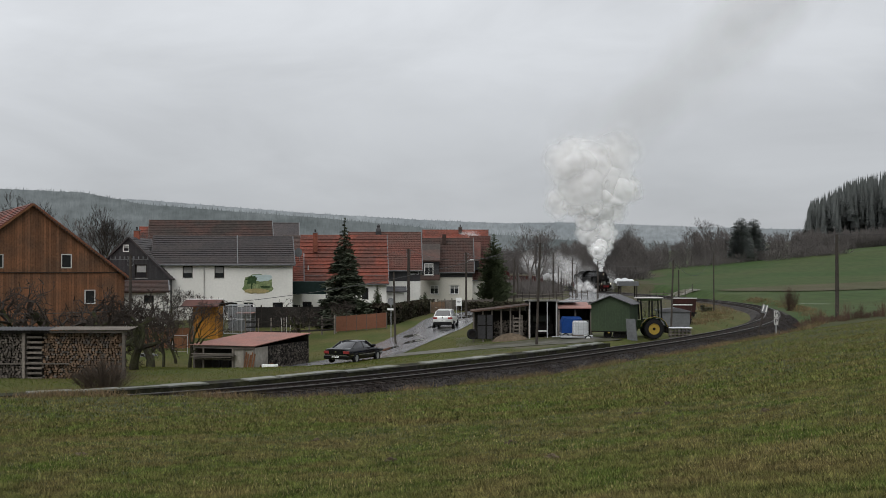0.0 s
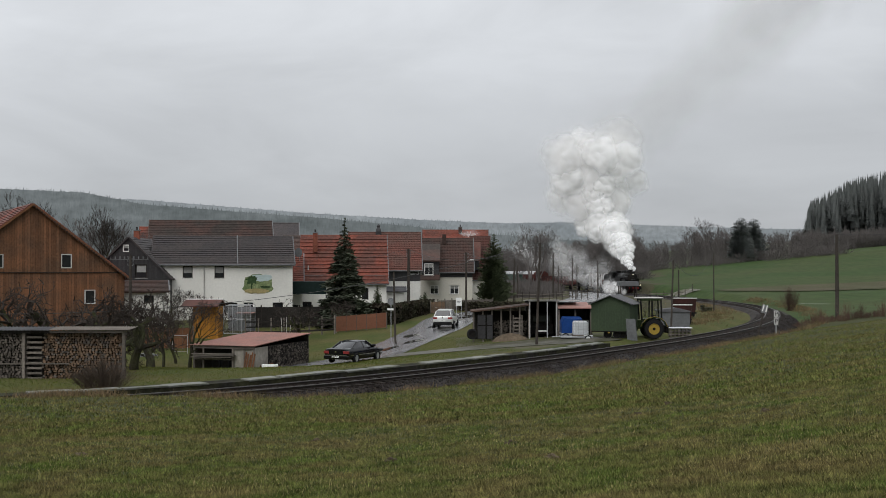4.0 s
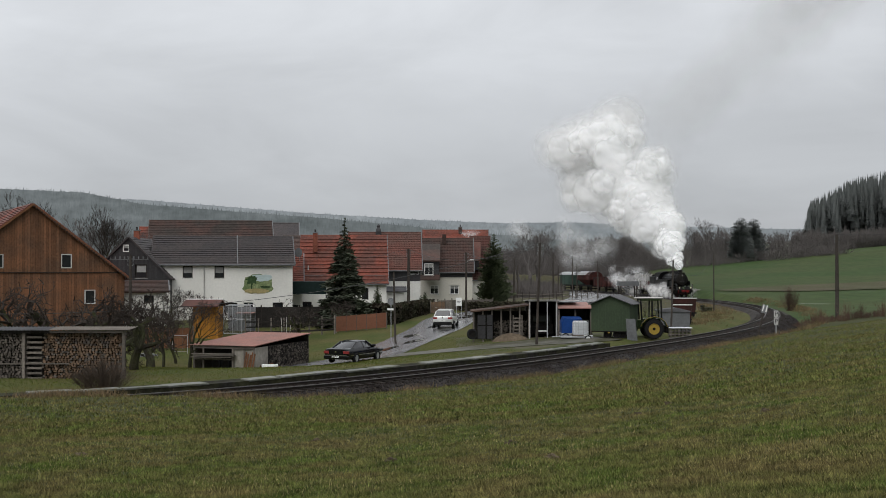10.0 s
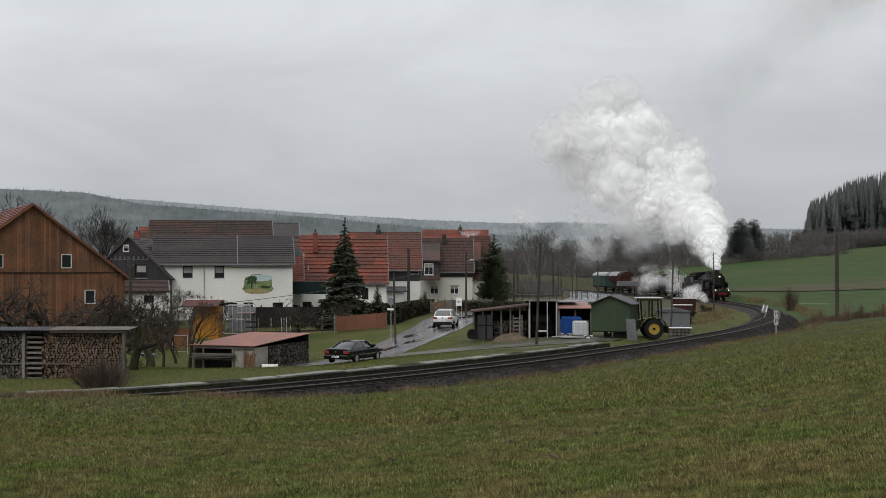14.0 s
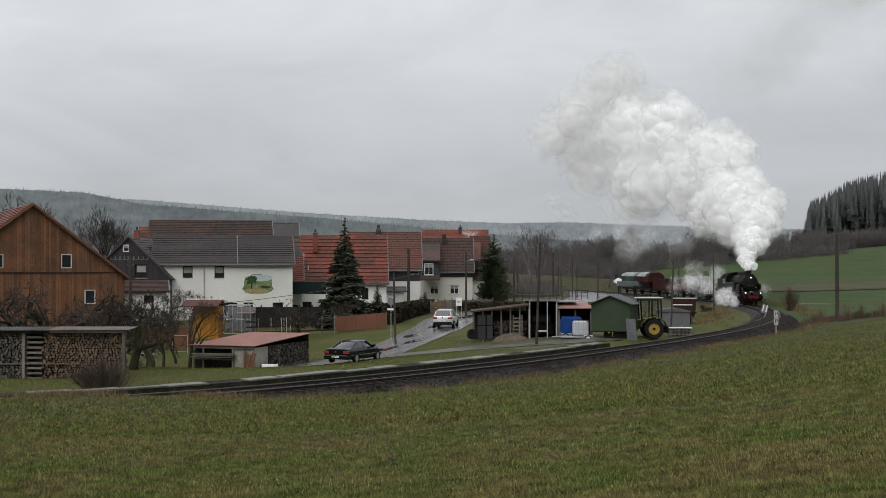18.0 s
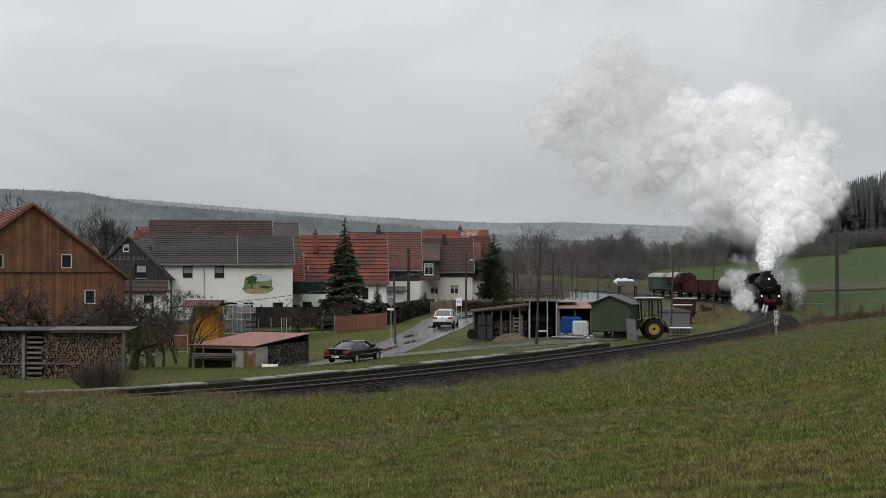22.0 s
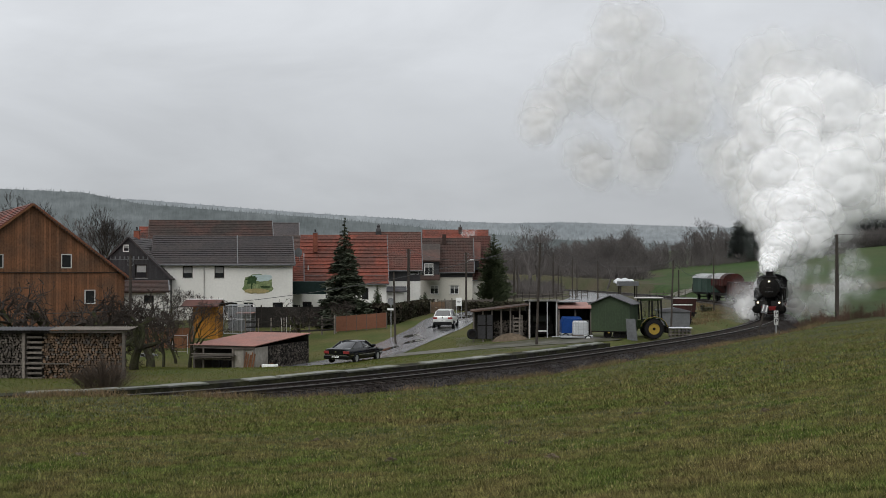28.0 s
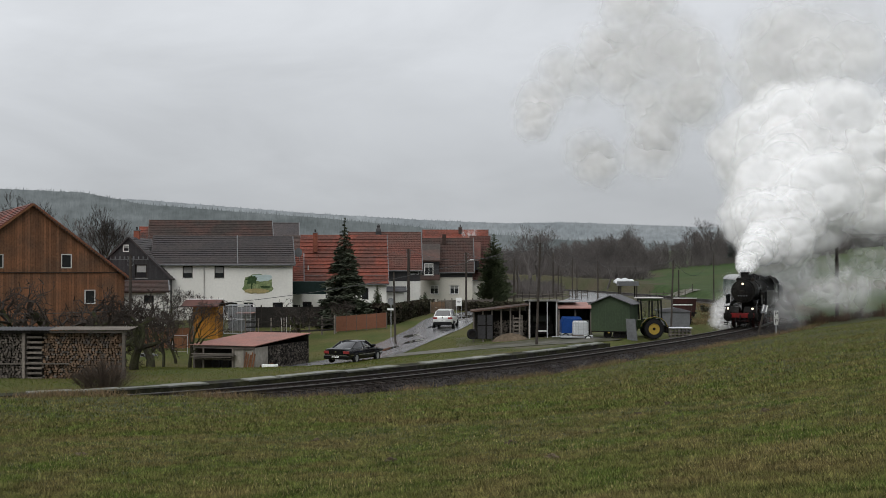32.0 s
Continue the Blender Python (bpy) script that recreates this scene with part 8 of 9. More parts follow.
for s in (-1, 1):
    part("front_step", Geo().box(-0.7, -0.45, s * 1.2 - 0.16, s * 1.2 + 0.16, 0.3, 0.34).box(-0.62, -0.58, s * 1.2 - 0.15, s * 1.2 - 0.12, 0.3, 0.86).box(-0.62, -0.58, s * 1.2 + 0.12, s * 1.2 + 0.15, 0.3, 0.86), M["soot"], loco)
    # Added black boxes paint the shadow on the red beam's ends.
    part("beam_end", Geo().box(-0.72, -0.57, min(s * 1.083, s * 1.38), max(s * 1.083, s * 1.38), 0.84, 1.26, c=0.02), M["soot"], loco)
    part("footplate", Geo().prism([(-0.74, 1.27), (-0.74, 1.31), (-1.4, 1.76), (-1.4, 1.70)], min(s * 0.2, s * 1.3), max(s * 0.2, s * 1.3), "y"), M["soot"], loco)
    part("front_handrail", Geo().tube([(-0.66, s * 1.28, 1.26), (-0.66, s * 1.28, 1.95), (-1.5, s * 1.28, 2.35)], 0.02, 6), M["lead"], loco)
    part("steam_pipe", Geo().tube([(-2.6, s * 0.6, 2.3), (-2.6, s * 1.0, 2.0), (-2.6, s * 1.1, 1.5)], 0.14, 10), M["soot"], loco)
    part("sand_pipe", Geo().tube([(-5.0, s * 0.35, 4.0), (-5.1, s * 0.9, 3.5), (-5.2, s * 1.0, 2.9)], 0.035, 6), M["soot"], loco)
    part("guard_iron", Geo().tube([(-0.75, s * 0.75, 0.85), (-0.85, s * 0.75, 0.4), (-0.8, s * 0.75, 0.12)], 0.035, 6), M["soot"], loco)
    part("brake_hose", Geo().tube([(-0.56, s * 0.35, 0.95), (-0.40, s * 0.36, 0.8), (-0.38, s * 0.36, 0.5)], 0.03, 6), M["rubber"], loco)
    part("lamp_bracket", Geo().box(-0.75, -0.6, s * 0.95 - 0.05, s * 0.95 + 0.05, 1.24, 1.45), M["soot"], loco)
part("coupling_hook", Geo().tube([(-0.56, 0, 1.05), (-0.3, 0, 1.05), (-0.28, 0, 0.85), (-0.33, 0, 0.55)], 0.045, 6), M["soot"], loco)
part("air_pump", Geo().loft(upright(-3.6, 1.35, [(0.16, 1.7), (0.2, 1.72), (0.2, 2.15), (0.12, 2.2), (0.12, 2.35), (0.2, 2.4), (0.2, 2.85), (0.1, 2.95)], 14)), M["soot"], loco)
wheelset(loco, -2.3, 0.5, "dirty_red")
for x in (-4.9, -6.75, -8.6, -10.45):
    wheelset(loco, x, 0.8, "dirty_red", spokes=True, name="driving_wheelset")
wheelset(loco, -13.2, 0.5, "dirty_red")
wheelset(loco, -15.2, 0.5, "dirty_red")


def wagon(name, label, front, length):
    w = thing(name, pose(0, 0, 0), label, "wagon", group="goods train")
    VEHICLES.append((w, front, -length * 0.22, -length * 0.78))
    a, b = -0.55, -length + 0.55
    part("underframe", Geo().box(b, a, -1.25, 1.25, 0.95, 1.2).box(b, a, -1.3, -1.2, 0.9, 1.25).box(b, a, 1.2, 1.3, 0.9, 1.25), M["soot"], w)
    for x, q in ((a, 1), (b, -1)):
        for s in (-1, 1):
            part("buffer", Geo().tube([(x, s * 0.875, 1.05), (x + q * 0.35, s * 0.875, 1.05), (x + q * 0.36, s * 0.875, 1.05), (x + q * 0.42, s * 0.875, 1.05)], [0.12, 0.1, 0.22, 0.2], 12), M["soot"], w)
    for f in (0.22, 0.78):
        x = -length * f
        for s in (-1, 1):
            part("axle_guard", Geo().prism([(x - 0.5, 0.95), (x + 0.5, 0.95), (x + 0.2, 0.35), (x - 0.2, 0.35)], s * 0.98 - 0.03, s * 0.98 + 0.03, "y").box(x - 0.6, x + 0.6, s * 1.05 - 0.05, s * 1.05 + 0.05, 0.72, 0.82), M["soot"], w)
        wheelset(w, x, 0.5)
    return w, b, a


STAKES_AT, TANK_AT, OPEN_AT, HOPPER_AT, VAN_AT = 17.9, 27.6, (37.2, 46.9), 56.6, 68.2
w, b, a = wagon("stake_wagon", "flat wagon with tall pale timber stakes", STAKES_AT, 9.6)
part("deck", Geo().box(b, a, -1.35, 1.35, 1.2, 1.32), M["wagon_red"], w)
for k in range(9):
    for s in (-1, 1):
        x = b + 0.3 + (a - b - 0.6) * k / 8
        part("stake", Geo().box(x - 0.07, x + 0.07, s * 1.38 - 0.06, s * 1.38 + 0.06, 1.0, 3.75), M["pale_metal"], w)
for x in (a - 0.1, b + 0.1):
    part("end_wall", Geo().box(x - 0.05, x + 0.05, -1.3, 1.3, 1.32, 2.5, c=0.01), M["wagon_red"], w)
w, b, a = wagon("tank_wagon", "grey tank wagon with a railed walkway on top", TANK_AT, 9.4)
part("tank", Geo().loft([ring(a - 0.25, 0, 2.5, 0.5, 24), ring(a - 0.32, 0, 2.5, 1.0, 24), ring(a - 0.5, 0, 2.5, 1.2, 24), ring(b + 0.5, 0, 2.5, 1.2, 24), ring(b + 0.32, 0, 2.5, 1.0, 24), ring(b + 0.25, 0, 2.5, 0.5, 24)]), M["tank_grey"], w, smooth=True)
part("dome", Geo().loft(upright((a + b) / 2, 0, [(0.45, 3.6), (0.45, 3.95), (0.3, 4.05)])), M["tank_grey"], w)
part("walkway", Geo().box((a + b) / 2 - 1.6, (a + b) / 2 + 1.6, -0.9, 0.9, 3.72, 3.77), M["soot"], w)
for x in (-1.6, -0.5, 0.5, 1.6):
    for s in (-1, 1):
        part("rail_post", Geo().tube([((a + b) / 2 + x, s * 0.88, 3.75), ((a + b) / 2 + x, s * 0.88, 4.4)], 0.03, 5), M["soot"], w)
for s in (-1, 1):
    for z in (4.08, 4.4):
        part("guard_rail", Geo().tube([((a + b) / 2 - 1.6, s * 0.88, z), ((a + b) / 2 + 1.6, s * 0.88, z)], 0.03, 5), M["soot"], w)
for x in (a - 1.6, b + 1.6):
    part("saddle", Geo().box(x - 0.2, x + 0.2, -1.1, 1.1, 1.2, 1.75), M["soot"], w)
for at in OPEN_AT:
    w, b, a = wagon("open_wagon", "oxide-red open goods wagon with ribbed sides", at, 9.4)
    for s in (-1, 1):
        part("side_wall", Geo().box(b, a, s * 1.4 - 0.04, s * 1.4 + 0.04, 1.2, 2.95), M["wagon_red"], w)
        part("top_rail", Geo().box(b, a, s * 1.42 - 0.08, s * 1.42 + 0.08, 2.88, 3.0, c=0.01), M["wagon_red"], w)
        for k in range(9):
            x = b + 0.08 + (a - b - 0.16) * k / 8
            part("rib", Geo().box(x - 0.07, x + 0.07, min(s * 1.44, s * 1.54), max(s * 1.44, s * 1.54), 1.0, 2.88), M["wagon_red"], w)
    for x in (a - 0.04, b + 0.04):
        part("end_wall", Geo().box(x - 0.04, x + 0.04, -1.355, 1.355, 1.2, 3.0), M["wagon_red"], w)
    part("floor", Geo().box(b + 0.09, a - 0.09, -1.355, 1.355, 1.2, 1.3), M["dark_inside"], w)
w, b, a = wagon("hopper_wagon", "brown self-unloading hopper wagon with curved roof", HOPPER_AT, 11.3)
hp = [(-1.45, 2.4), (1.45, 2.4), (1.45, 3.35), (1.2, 3.75), (0.6, 4.1), (-0.6, 4.1), (-1.2, 3.75), (-1.45, 3.35)]
part("body", Geo().loft([[(x, y, z) for y, z in hp] for x in (a - 1.2, b + 1.2)]), M["wagon_red"], w)
part("roof", Geo().loft([[(x, y, z) for y, z in ((-1.5, 3.36), (-1.22, 3.8), (-0.6, 4.16), (0.6, 4.16), (1.22, 3.8), (1.5, 3.36), (1.2, 3.78), (0.6, 4.12), (-0.6, 4.12), (-1.2, 3.78))] for x in (a - 3.4, b + 1.15)]), M["roof_white"], w, "paler roof panel")
part("hopper", Geo().loft([[(a - 1.3, -1.4, 2.4), (a - 1.3, 1.4, 2.4), (b + 1.3, 1.4, 2.4), (b + 1.3, -1.4, 2.4)], [(a - 3.4, -0.5, 1.25), (a - 3.4, 0.5, 1.25), (b + 3.4, 0.5, 1.25), (b + 3.4, -0.5, 1.25)]]), M["wagon_red"], w)
for k in range(6):
    for s in (-1, 1):
        x = b + 1.4 + (a - b - 2.8) * k / 5
        part("rib", Geo().box(x - 0.06, x + 0.06, min(s * 1.45, s * 1.53), max(s * 1.45, s * 1.53), 2.3, 3.36), M["wagon_red"], w)
for x in (a - 0.6, b + 0.6):
    part("end_platform", Geo().box(x - 0.5, x + 0.5, -1.3, 1.3, 1.21, 1.27).tube([(x, -1.2, 1.27), (x, -1.2, 2.4)], 0.03, 5).tube([(x, 1.2, 1.27), (x, 1.2, 2.4)], 0.03, 5), M["soot"], w)
w, b, a = wagon("covered_van", "green covered goods van with pale arched roof", VAN_AT, 9.6)
vp = [(-1.38, 1.2), (1.38, 1.2), (1.38, 3.35), (-1.38, 3.35)]
part("body", Geo().loft([[(x, y, z) for y, z in vp] for x in (a, b)]), M["wagon_green"], w)
arch = [(1.46 * math.cos(math.pi * k / 12), 3.33 + 0.72 * math.sin(math.pi * k / 12)) for k in range(13)]
part("roof", Geo().loft([[(x, y, z) for y, z in arch] for x in (a + 0.1, b - 0.1)]), M["roof_white"], w, smooth=True)
for s in (-1, 1):
    dr = part("sliding_door", Geo().box((a + b) / 2 - 0.95, (a + b) / 2 + 0.95, min(s * 1.385, s * 1.45), max(s * 1.385, s * 1.45), 1.25, 3.25), M["wagon_green"], w)
    for k in range(8):
        x = b + 0.1 + (a - b - 0.2) * k / 7
        if abs(x - (a + b) / 2) > 1.0:
            part("rib", Geo().box(x - 0.05, x + 0.05, min(s * 1.385, s * 1.44), max(s * 1.385, s * 1.44), 1.2, 3.3), M["wagon_green"], w)

# distance along the railway of the locomotive's front beam
RUN_T = [0, 6, 13, 20, 26, 32]
RUN_S = [270.1, 239.8, 202.2, 168.2, 140.6, 113.2]
RUN_P = np.polyfit(RUN_T, RUN_S, 4)


def train_at(t):
    return float(np.polyval(RUN_P, t))


def vehicle_pose(t, back, p, q):
    s = train_at(t) + back
    ax, ay, _ = on_line(s - p)
    cx_, cy_, _ = on_line(s - q)
    d = Vector((ax - cx_, ay - cy_, 0)).normalized()
    a = math.degrees(math.atan2(d.y, d.x))
    fx, fy = ax - d.x * p, ay - d.y * p
    return pose(fx, fy, 0, 0, 0, a)


def loco_point(t, x, y, z):
    return vehicle_pose(t, 0.0, -5.0, -13.0) @ Vector((x, y, z))


# ---------------------------------------------------------------- smoke and steam, in rigid puffs that rise and drift
def cloud(name, colour, core, peak=1.0, lumi=0.35, lobe=0.42, rag=0.5):
    """Water vapour in a domed shell one unit wide: dense in its middle, fraying in round lobes to nothing at its rim."""
    m = bpy.data.materials.new(name)
    m.use_nodes = True
    n, l = m.node_tree.nodes, m.node_tree.links
    n.clear()
    out, a, b = n.new("ShaderNodeOutputMaterial"), n.new("ShaderNodeMixShader"), n.new("ShaderNodeMixShader")
    d, t, c = n.new("ShaderNodeBsdfDiffuse"), n.new("ShaderNodeBsdfTranslucent"), n.new("ShaderNodeBsdfTransparent")
    for k in (d, t):
        k.inputs["Color"].default_value = (*colour, 1)
    a.inputs[0].default_value = lumi
    l.new(d.outputs[0], a.inputs[1])
    l.new(t.outputs[0], a.inputs[2])
    tc, oi = n.new("ShaderNodeTexCoord"), n.new("ShaderNodeObjectInfo")
    flat, ln, sh = n.new("ShaderNodeVectorMath"), n.new("ShaderNodeVectorMath"), n.new("ShaderNodeVectorMath")
    flat.operation, ln.operation, sh.operation = "MULTIPLY", "LENGTH", "MULTIPLY_ADD"
    flat.inputs[1].default_value = (1, 0, 1)
    l.new(tc.outputs["Object"], flat.inputs[0])
    l.new(flat.outputs[0], ln.inputs[0])
    sh.inputs[1].default_value = (31.0, 17.0, 23.0)     # each puff frays in its own way
    l.new(oi.outputs["Random"], sh.inputs[0])
    l.new(flat.outputs[0], sh.inputs[2])
    vo, no = n.new("ShaderNodeTexVoronoi"), n.new("ShaderNodeTexNoise")
    vo.feature = "SMOOTH_F1"
    vo.inputs["Scale"].default_value, vo.inputs["Smoothness"].default_value = 2.3, 0.25
    no.inputs["Scale"].default_value, no.inputs["Detail"].default_value = 2.2, 2
    for k in (vo, no):
        l.new(sh.outputs[0], k.inputs["Vector"])
    m1, m2 = n.new("ShaderNodeMath"), n.new("ShaderNodeMath")
    m1.operation = m2.operation = "MULTIPLY_ADD"
    m1.inputs[1].default_value = lobe
    l.new(vo.outputs["Distance"], m1.inputs[0])
    l.new(ln.outputs["Value"], m1.inputs[2])
    m2.inputs[1].default_value = rag
    l.new(no.outputs[0], m2.inputs[0])
    l.new(m1.outputs[0], m2.inputs[2])
    fall, rim, mul = n.new("ShaderNodeMapRange"), n.new("ShaderNodeMapRange"), n.new("ShaderNodeMath")
    fall.interpolation_type = rim.interpolation_type = "SMOOTHSTEP"
    mul.operation = "MULTIPLY"
    off = 0.42 * lobe + 0.5 * rag
    for k, v in ((1, core + off), (2, 0.92 + off), (3, peak), (4, 0.0)):
        fall.inputs[k].default_value = v
    for k, v in ((1, 0.6), (2, 0.93), (3, 1.0), (4, 0.0)):
        rim.inputs[k].default_value = v
    l.new(m2.outputs[0], fall.inputs[0])
    l.new(ln.outputs["Value"], rim.inputs[0])
    l.new(fall.outputs[0], mul.inputs[0])
    l.new(rim.outputs[0], mul.inputs[1])
    l.new(mul.outputs[0], b.inputs[0])
    l.new(c.outputs[0], b.inputs[1])
    l.new(a.outputs[0], b.inputs[2])
    l.new(b.outputs[0], out.inputs[0])
    return m


def dome_mesh(name, seed, mat, depth=0.75, lump=0.5, fine=0.05):
    """The domed, billowed shell of one puff, a unit in radius, bulging towards -y."""
    rings, n = 22, 64
    v, f = [], []
    for r in range(rings + 1):
        q = math.sin(0.5 * math.pi * r / rings)
        for k in range(n):
            x, z = q * math.cos(2 * math.pi * k / n), q * math.sin(2 * math.pi * k / n)
            up = math.sqrt(max(0.0, 1 - q * q))
            p, o = Vector((x, up, z)), Vector((seed * 7.3, seed * 3.1, -seed * 5.7))
            b = 0.75 * abs(noise.noise(p * 1.2 + o)) + 0.28 * abs(noise.noise(p * 2.5 + o * 1.3)) + fine * abs(noise.noise(p * 5.6 + o))
            v.append((x, -depth * up - lump * b * (0.25 + 0.75 * up), z))
    for r in range(rings):
        for k in range(n):
            a, b = r * n + k, r * n + (k + 1) % n
            f.append((a, a + n, b + n, b))
    me = raw_mesh(name, np.array(v), np.array(f), mat)
    me.polygons.foreach_set("use_smooth", np.ones(len(me.polygons), bool))
    return me


V_FOOT = cloud("fresh_steam", (0.99, 0.99, 0.99), 0.58, 1.0, 0.45, 0.40, 0.2)
V_DENSE = cloud("dense_steam", (0.99, 0.99, 0.99), 0.34, 1.0, 0.45, 0.36, 0.25)
V_TRAIL = cloud("greying_smoke", (0.93, 0.925, 0.925), 0.06, 0.92, 0.45, 0.18, 0.4)
V_THIN = cloud("hanging_smoke", (0.84, 0.835, 0.835), 0.0, 0.42, 0.45, 0.12, 0.55)
V_OLD = cloud("old_smoke", (0.70, 0.69, 0.69), 0.0, 0.17, 0.45, 0.1, 0.5)
V_LOW = cloud("drifting_steam", (0.97, 0.97, 0.97), 0.0, 0.36, 0.45, 0.3, 0.5)
PUFF_F = [dome_mesh("puff", k, V_FOOT, 0.45, 0.42, 0.12) for k in range(5)]
PUFF_D = [dome_mesh("puff", 10 + k, V_DENSE, 0.36, 0.32) for k in range(7)]
PUFF_T = [dome_mesh("puff", 20 + k, V_TRAIL, 0.3, 0.22) for k in range(5)]
PUFF_H = [dome_mesh("puff", 30 + k, V_THIN, 0.3, 0.2) for k in range(4)]
PUFF_O = [dome_mesh("wisp", 40 + k, V_OLD, 0.2, 0.1) for k in range(4)]
PUFF_W = [dome_mesh("wisp", 50 + k, V_LOW, 0.4, 0.3) for k in range(4)]
MOVING = []           # object, function of time giving its place, turn, turn rate, time of birth
rs = random.Random(21)


def chimney_at(t):
    t0 = max(t, 0.0) + min(t, 0.0) * 0.12
    return loco_point(t0, -3.0, 0, 4.4)


def ball(r):
    while True:
        p = Vector((r.uniform(-1, 1), r.uniform(-1, 1), r.uniform(-1, 1)))
        if p.length < 1:
            return p


def girth(te, a):
    """The plume's radius at an age of a seconds."""
    return np.interp(te, [0, 8, 14, 24, 28], [1.2, 1.2, 1.3, 1.3, 1.05]) * (0.42 + 1.85 * max(a, 0.0) ** 0.72)


def plume_place(te, age, rho):
    """Where smoke that left the chimney at te stands at that age; rho: its offset in plume radii."""
    a = max(age, 0.0)
    rise = np.interp(te, [-6, 0, 6, 12, 20, 24, 27, 32], [1.0, 1.0, 0.95, 0.85, 0.82, 0.74, 0.62, 0.54])
    h_ = rise * (4.6 * a ** 0.72 if a < 12 else 27.5 + 1.1 * (a - 12))
    wind = np.interp(te, [-6, 0, 10, 14, 17, 20, 24, 28, 32], [-0.1, -0.15, 0.0, 1.1, 1.8, 1.7, 1.5, 1.0, 0.6])
    R = girth(te, min(a, 9.0)) + 0.12 * max(a - 9.0, 0.0)
    return chimney_at(te) + Vector((wind * 5.5 * (1 - math.exp(-a / 5.5)) * (1 - math.exp(-a / 1.0)) + rho.x * R, rho.y * R, h_ + rho.z * R * 0.85))


def chimney_puff(te, wait, rho, keep):
    """Comes out of the plume's core when its turn comes, and is left behind; keep: the age at which it hangs back no further."""
    def place(t):
        a = t - te
        if a < wait - 0.06:
            return chimney_at(t) - Vector((0, 0, 24))
        a = max(a, wait)
        k = min(1.0, 0.15 + 0.85 * (a - wait) / 1.8)
        span = (keep - wait) * np.interp(t, [19, 25, 30], [1.0, 0.76, 0.45])
        a = wait + span * math.tanh((a - wait) / span)
        return plume_place(t - a, a, rho * k)
    return place


def small_puff(te, rho, keep):
    """Waits in the smokebox, then leaves through the chimney and merges into the core."""
    def place(t):
        if t < te - 0.1:
            return loco_point(t, -3.0, 0, 3.0)
        a = keep * math.tanh(max(t - te, 0.0) / keep)
        return plume_place(t - a, a, rho * (1 - 0.8 * a / keep))
    return place


def foot_puff(age, rho, beat):
    """Stands at one height of the rising column, swaying with it."""
    def place(t):
        a = age * (1 + 0.10 * math.sin(1.9 * t + beat))
        return plume_place(t - a, a, rho * (1 + 0.2 * math.sin(1.3 * t + 2 * beat)))
    return place


plume = thing("smoke_plume", pose(0, 0, 0), "billowing white exhaust plume from the locomotive's chimney", "smoke")


def add_puff(parent, meshes, wide, place, spin, born, name="puff", high=1.0, tilt=None):
    ob = part(name, rs.choice(meshes), None, parent)
    ob.scale = (wide, wide, wide * high)
    p = place(min(max(born, 0.0) + 2.0, 32.0))
    e = Euler((rs.uniform(-0.15, 0.05), rs.uniform(0, 6.28) if tilt is None else radians(tilt), -math.atan2(p.x, p.y)))
    MOVING.append((ob, place, e, rs.uniform(-spin, spin), born))
    return ob


for k in range(22):      # the swelling foot of the plume, which keeps up with the chimney
    age = 0.03 + 2.6 * (k / 21) ** 1.6
    rho = ball(rs) * (0.62 if age > 0.35 else 0.15)
    add_puff(plume, PUFF_F if age < 1.5 else PUFF_D, girth(18, age) * rs.uniform(0.6, 0.9), foot_puff(age, rho, rs.uniform(0, 6.28)), 14, 40.0)
te = -9.0
while te < 31.5:         # billows left behind
    for wait, big, last in ((1.0, 0.66, 3.4), (2.2, 0.70, 6.0), (4.0, 0.72, 9.5)):
        keep = max(last * rs.uniform(0.75, 1.2), wait + 0.8)
        add_puff(plume, PUFF_D, girth(te, wait + 0.8) * big * rs.uniform(0.85, 1.15), chimney_puff(te, wait, ball(rs) * 0.9, keep), 6, te + wait)
    if te > -1.5:
        add_puff(plume, PUFF_F, rs.uniform(0.6, 1.0), small_puff(te + 0.3, ball(rs) * 0.9, rs.uniform(1.2, 2.2)), 14, te + 0.3)
    te += 1.0 if te > 0 else 0.8


def trailing(te, first, rho, keep, lag=1.0):
    """Comes out of the column, then hangs over the trail and drifts with it."""
    def place(t):
        a = t - te
        if a < first - 0.06:
            return chimney_at(t) - Vector((0, 0, 26))
        a = max(a, first)
        k = min(1.0, 0.1 + 0.9 * (a - first) / 2.5)
        a = first + keep * math.tanh((a - first) / keep)
        p = plume_place(t - a, a, rho * k)
        p.z -= (1 - lag) * k * (p.z - 4.4)
        return p
    return place


te, k = -2.5, 0
while te < 22:           # the greying trail, left hanging
    add_puff(plume, PUFF_T, rs.uniform(6.5, 8.5), trailing(te, 3.2, ball(rs) * 0.75, 40), 3, te + 3.2)
    if te > 4:
        add_puff(plume, PUFF_T, rs.uniform(6.0, 8.0), trailing(te + 0.4, 4.0, ball(rs) * 0.8, 40, rs.uniform(0.62, 0.85)), 3, te + 4.4)
    if k % 2:
        add_puff(plume, PUFF_H, rs.uniform(8.5, 11.0), trailing(te + 0.6, 5.0, ball(rs) * 1.0, 60), 2, te + 5.6)
    te += 1.3
    k += 1
te = 22.4
while te < 30:           # spent steam sinking behind the column on the open stretch
    add_puff(plume, PUFF_T, rs.uniform(3.6, 4.8), trailing(te, 2.4, ball(rs) * 1.1, 8), 3, te + 2.4)
    te += 1.3

haze = thing("old_smoke", pose(0, 0, 0), "thin grey smoke drifting away overhead", "smoke")
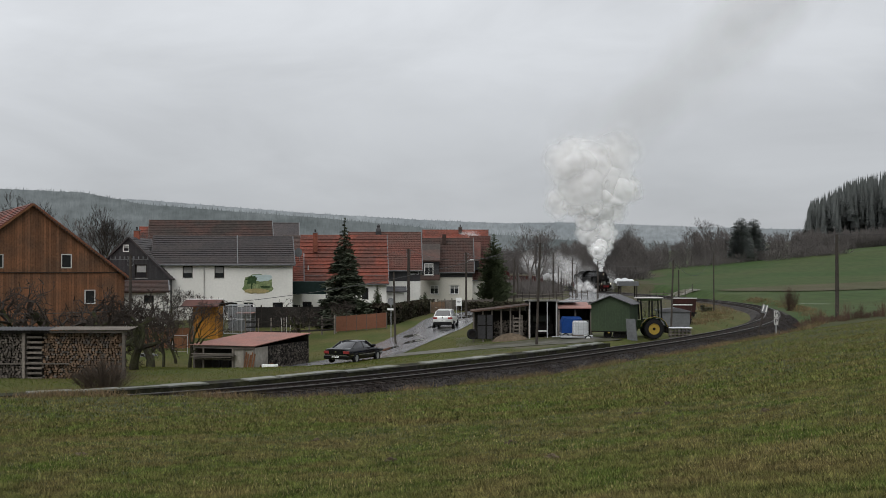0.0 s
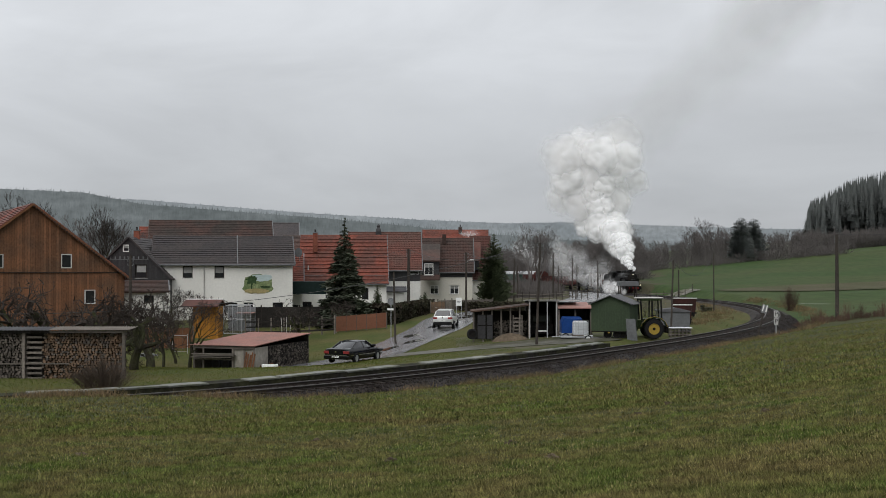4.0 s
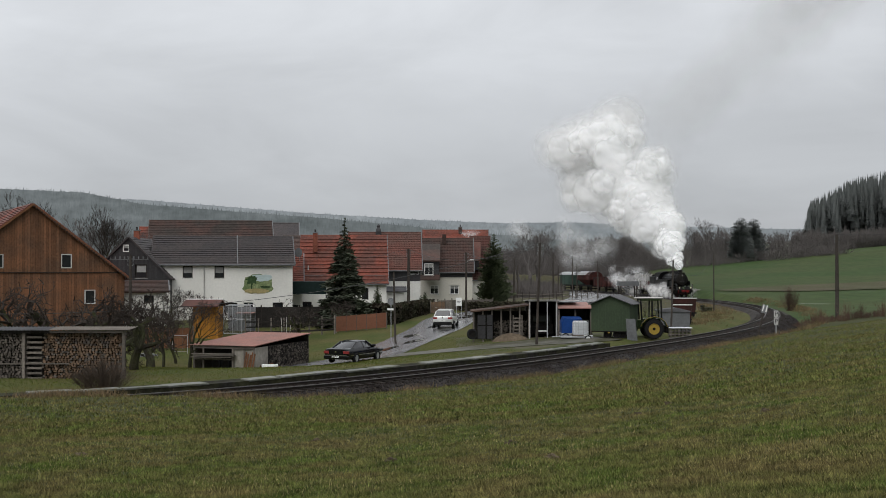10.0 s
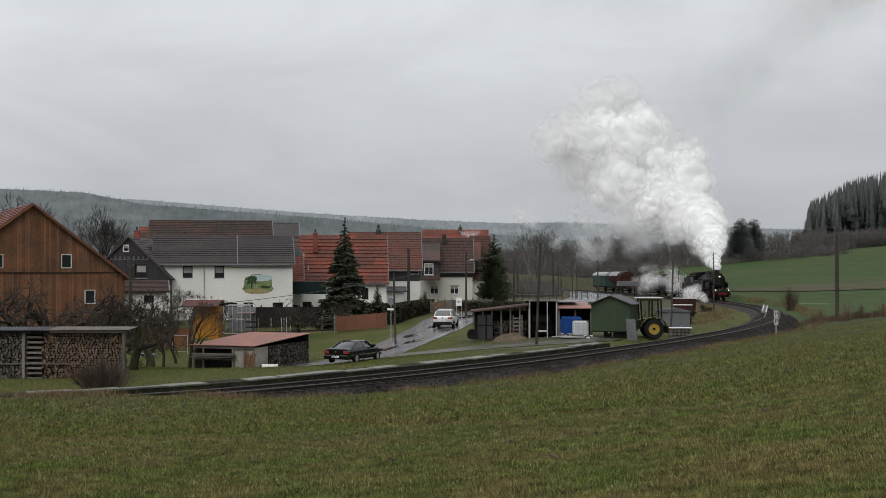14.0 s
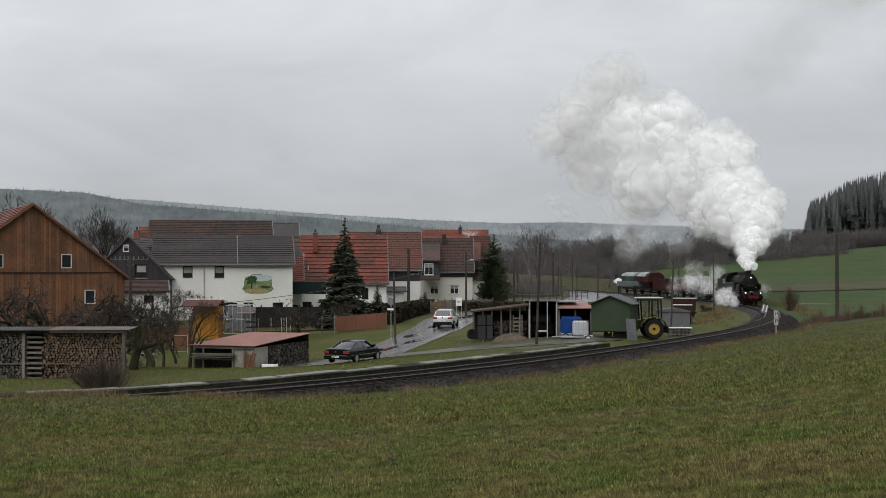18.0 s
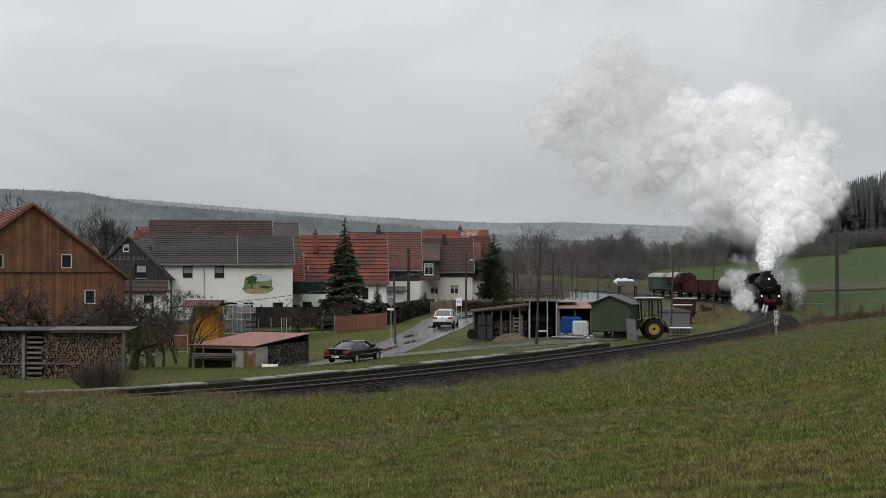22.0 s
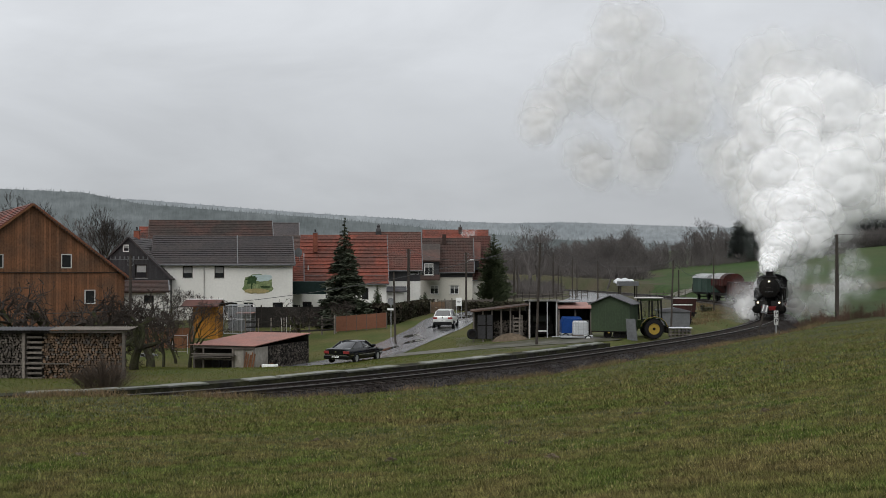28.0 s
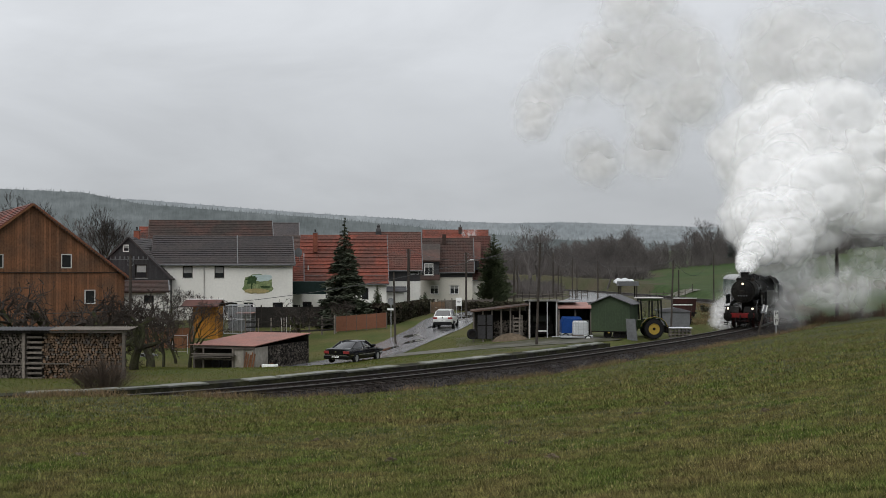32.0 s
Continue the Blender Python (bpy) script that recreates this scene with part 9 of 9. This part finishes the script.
for k in range(11):      # the smoke of the standing engine, drawn out by the wind aloft
    f = k / 10
    home = Vector((33 + 42 * f + rs.uniform(-3, 3), 264 + rs.uniform(-8, 8), 33 + 34 * f ** 1.15 + rs.uniform(-4, 4)))
    add_puff(haze, PUFF_O, rs.uniform(13, 16) + 6 * f, (lambda h_: lambda t: h_ + Vector((0.8 * t + 0.05 * t * t, 0, 0.05 * t * t - 0.1 * t)))(home), 0.4, 0.0, "wisp", 0.7, -38)

for x, z, r_, vx, vz in ((33, 24.5, 9, -0.25, 0.65), (30, 26.5, 8.5, -0.3, 0.4), (36, 28, 8.5, 0.1, 0.7), (27.5, 25.5, 8.5, 0.1, 0.1), (29.0, 22.5, 8, 0.12, 0.12), (25.5, 27.0, 7, -0.2, 0.25)):
    add_puff(haze, PUFF_T, r_, (lambda h_, d_: lambda t: h_ + d_ * t)(Vector((x, 246 + r_, z)), Vector((vx, 0, vz))), 1.5, 0.0)      # the first puffs, hanging in the still air

whiff = thing("chimney_smoke", pose(0, 0, 0), "faint white wood smoke from a house chimney", "smoke")
for k in range(3):
    add_puff(whiff, PUFF_W, 0.9 + 0.35 * k, (lambda k_: lambda t: Vector((3.0 + 0.75 * k_ + 0.12 * math.sin(0.8 * t + k_), 180.5, 10.0 - 0.12 * k_ + 0.08 * math.sin(1.1 * t + 2 * k_))))(k), 4, 0.0, "wisp", 0.6, 10)

steam = thing("drain_steam", pose(0, 0, 0), "low white steam blown from the cylinders along the rails", "steam")


def drain_puff(te, side_, rho, stay):
    """Waits under the boiler, leaves at a cylinder, and drifts low over the rails."""
    def place(t):
        a = t - te
        if a < -0.06:
            return loco_point(t, -7.0, 0, -6)
        a = stay * math.tanh(max(a, 0.0) / stay)
        t1 = t - a
        g0 = loco_point(t1, -3.2, side_ * 1.7, 0.7)
        k = 1 - math.exp(-a / 0.5)
        out = (loco_point(t1, -3.2, side_ * 3.0, 0.9) - g0) * k
        w = np.interp(t, [0, 16, 24, 32], [-0.4, -0.2, 0.9, 1.6])
        return g0 + out + rho * (0.5 * k + 0.6 * a ** 0.8) + Vector((w * a, 0.1 * a, (0.35 + 0.3 * max(w, 0)) * a + 0.02 * a * a))
    return place


for k in range(9):       # the steam that hangs about the cylinders and wheels
    beat, x_, y_, z_ = rs.uniform(0, 6.28), -2.5 - 1.1 * k, -1.9 - 0.22 * (k % 4), 0.4 + 0.28 * (k % 5)
    add_puff(steam, PUFF_T, rs.uniform(0.9, 1.3) + 0.07 * k, (lambda b_, x0_, y0_, z0_: lambda t: loco_point(t, x0_ + 0.5 * math.sin(1.7 * t + b_), y0_ + 0.3 * math.sin(1.1 * t + 2 * b_), z0_ + 0.25 * math.sin(1.4 * t + 3 * b_)))(beat, x_, y_, z_), 20, 0.0, "wisp", 0.9)
te, k = -9.07, 0
while te < 31.9:
    r_ = rs.uniform(1.1, 2.4) * np.interp(te, [6, 10, 20, 25, 28], [1.0, 0.75, 0.75, 1.0, 1.6])
    add_puff(steam, PUFF_W, r_ * 1.2, drain_puff(te, (-1, 1)[k % 2], ball(rs), rs.uniform(1.5, 7.0 if te < 22 else 4.5)), 5, te, "wisp", 0.85)
    te += 0.9
    k += 1
te = 23.7
while te < 31.5:          # thicker steam blown aside on the open stretch
    add_puff(steam, PUFF_W, rs.uniform(2.6, 3.8), drain_puff(te, (-1, 1, -1)[k % 3], ball(rs) * 0.8, rs.uniform(1.5, 5.0)), 3, te, "wisp", 0.9)
    te += 0.95
    k += 1
for k in range(14):       # the thick cloud of the first strokes
    add_puff(steam, PUFF_W, rs.uniform(2.8, 4.6), drain_puff(-9.5 + 0.68 * k, 1, ball(rs) + Vector((-0.8, 0.3, 0.5)), rs.uniform(9, 30)), 2, -1.0, "wisp", 0.85)


# ---------------------------------------------------------------- what moves
def motions():
    for ob, back, p, q in VEHICLES:
        walk(ob, [(t, vehicle_pose(t, back, p, q)) for t in [k * 0.5 for k in range(65)]])
    s0, s1 = train_at(0), train_at(32.0)
    fine_t = [k * 0.02 for k in range(1601)]
    fine_s = [s0 - train_at(t) for t in fine_t]
    for ob, x, r in TURNING:
        rows, turn = [], math.radians(75) * r
        n_ = int((s0 - s1) / turn) + 1
        for k in range(n_ + 1):
            d = min(k * turn, s0 - s1)
            t = 32.0 if k == n_ else float(np.interp(d, fine_s, fine_t))
            rows.append((t, pose(x, 0, r, 0, math.degrees(d / r) % 360, 0)))
        walk(ob, rows)
    for ob, place, e, spin, born in MOVING:
        times = {frame(0.8 * k) for k in range(41)}
        times |= {frame(t) for t in (born - 0.12, born, born + 0.25, born + 0.5, born + 1.2) if 0 < t < 32}
        rows = []
        for f in sorted(times):
            t = (f - 1) / FPS
            rows.append((t, Matrix.LocRotScale(place(t), e.to_quaternion() @ Euler((0, radians(spin * t), 0)).to_quaternion(), None)))
        walk(ob, rows)


motions()
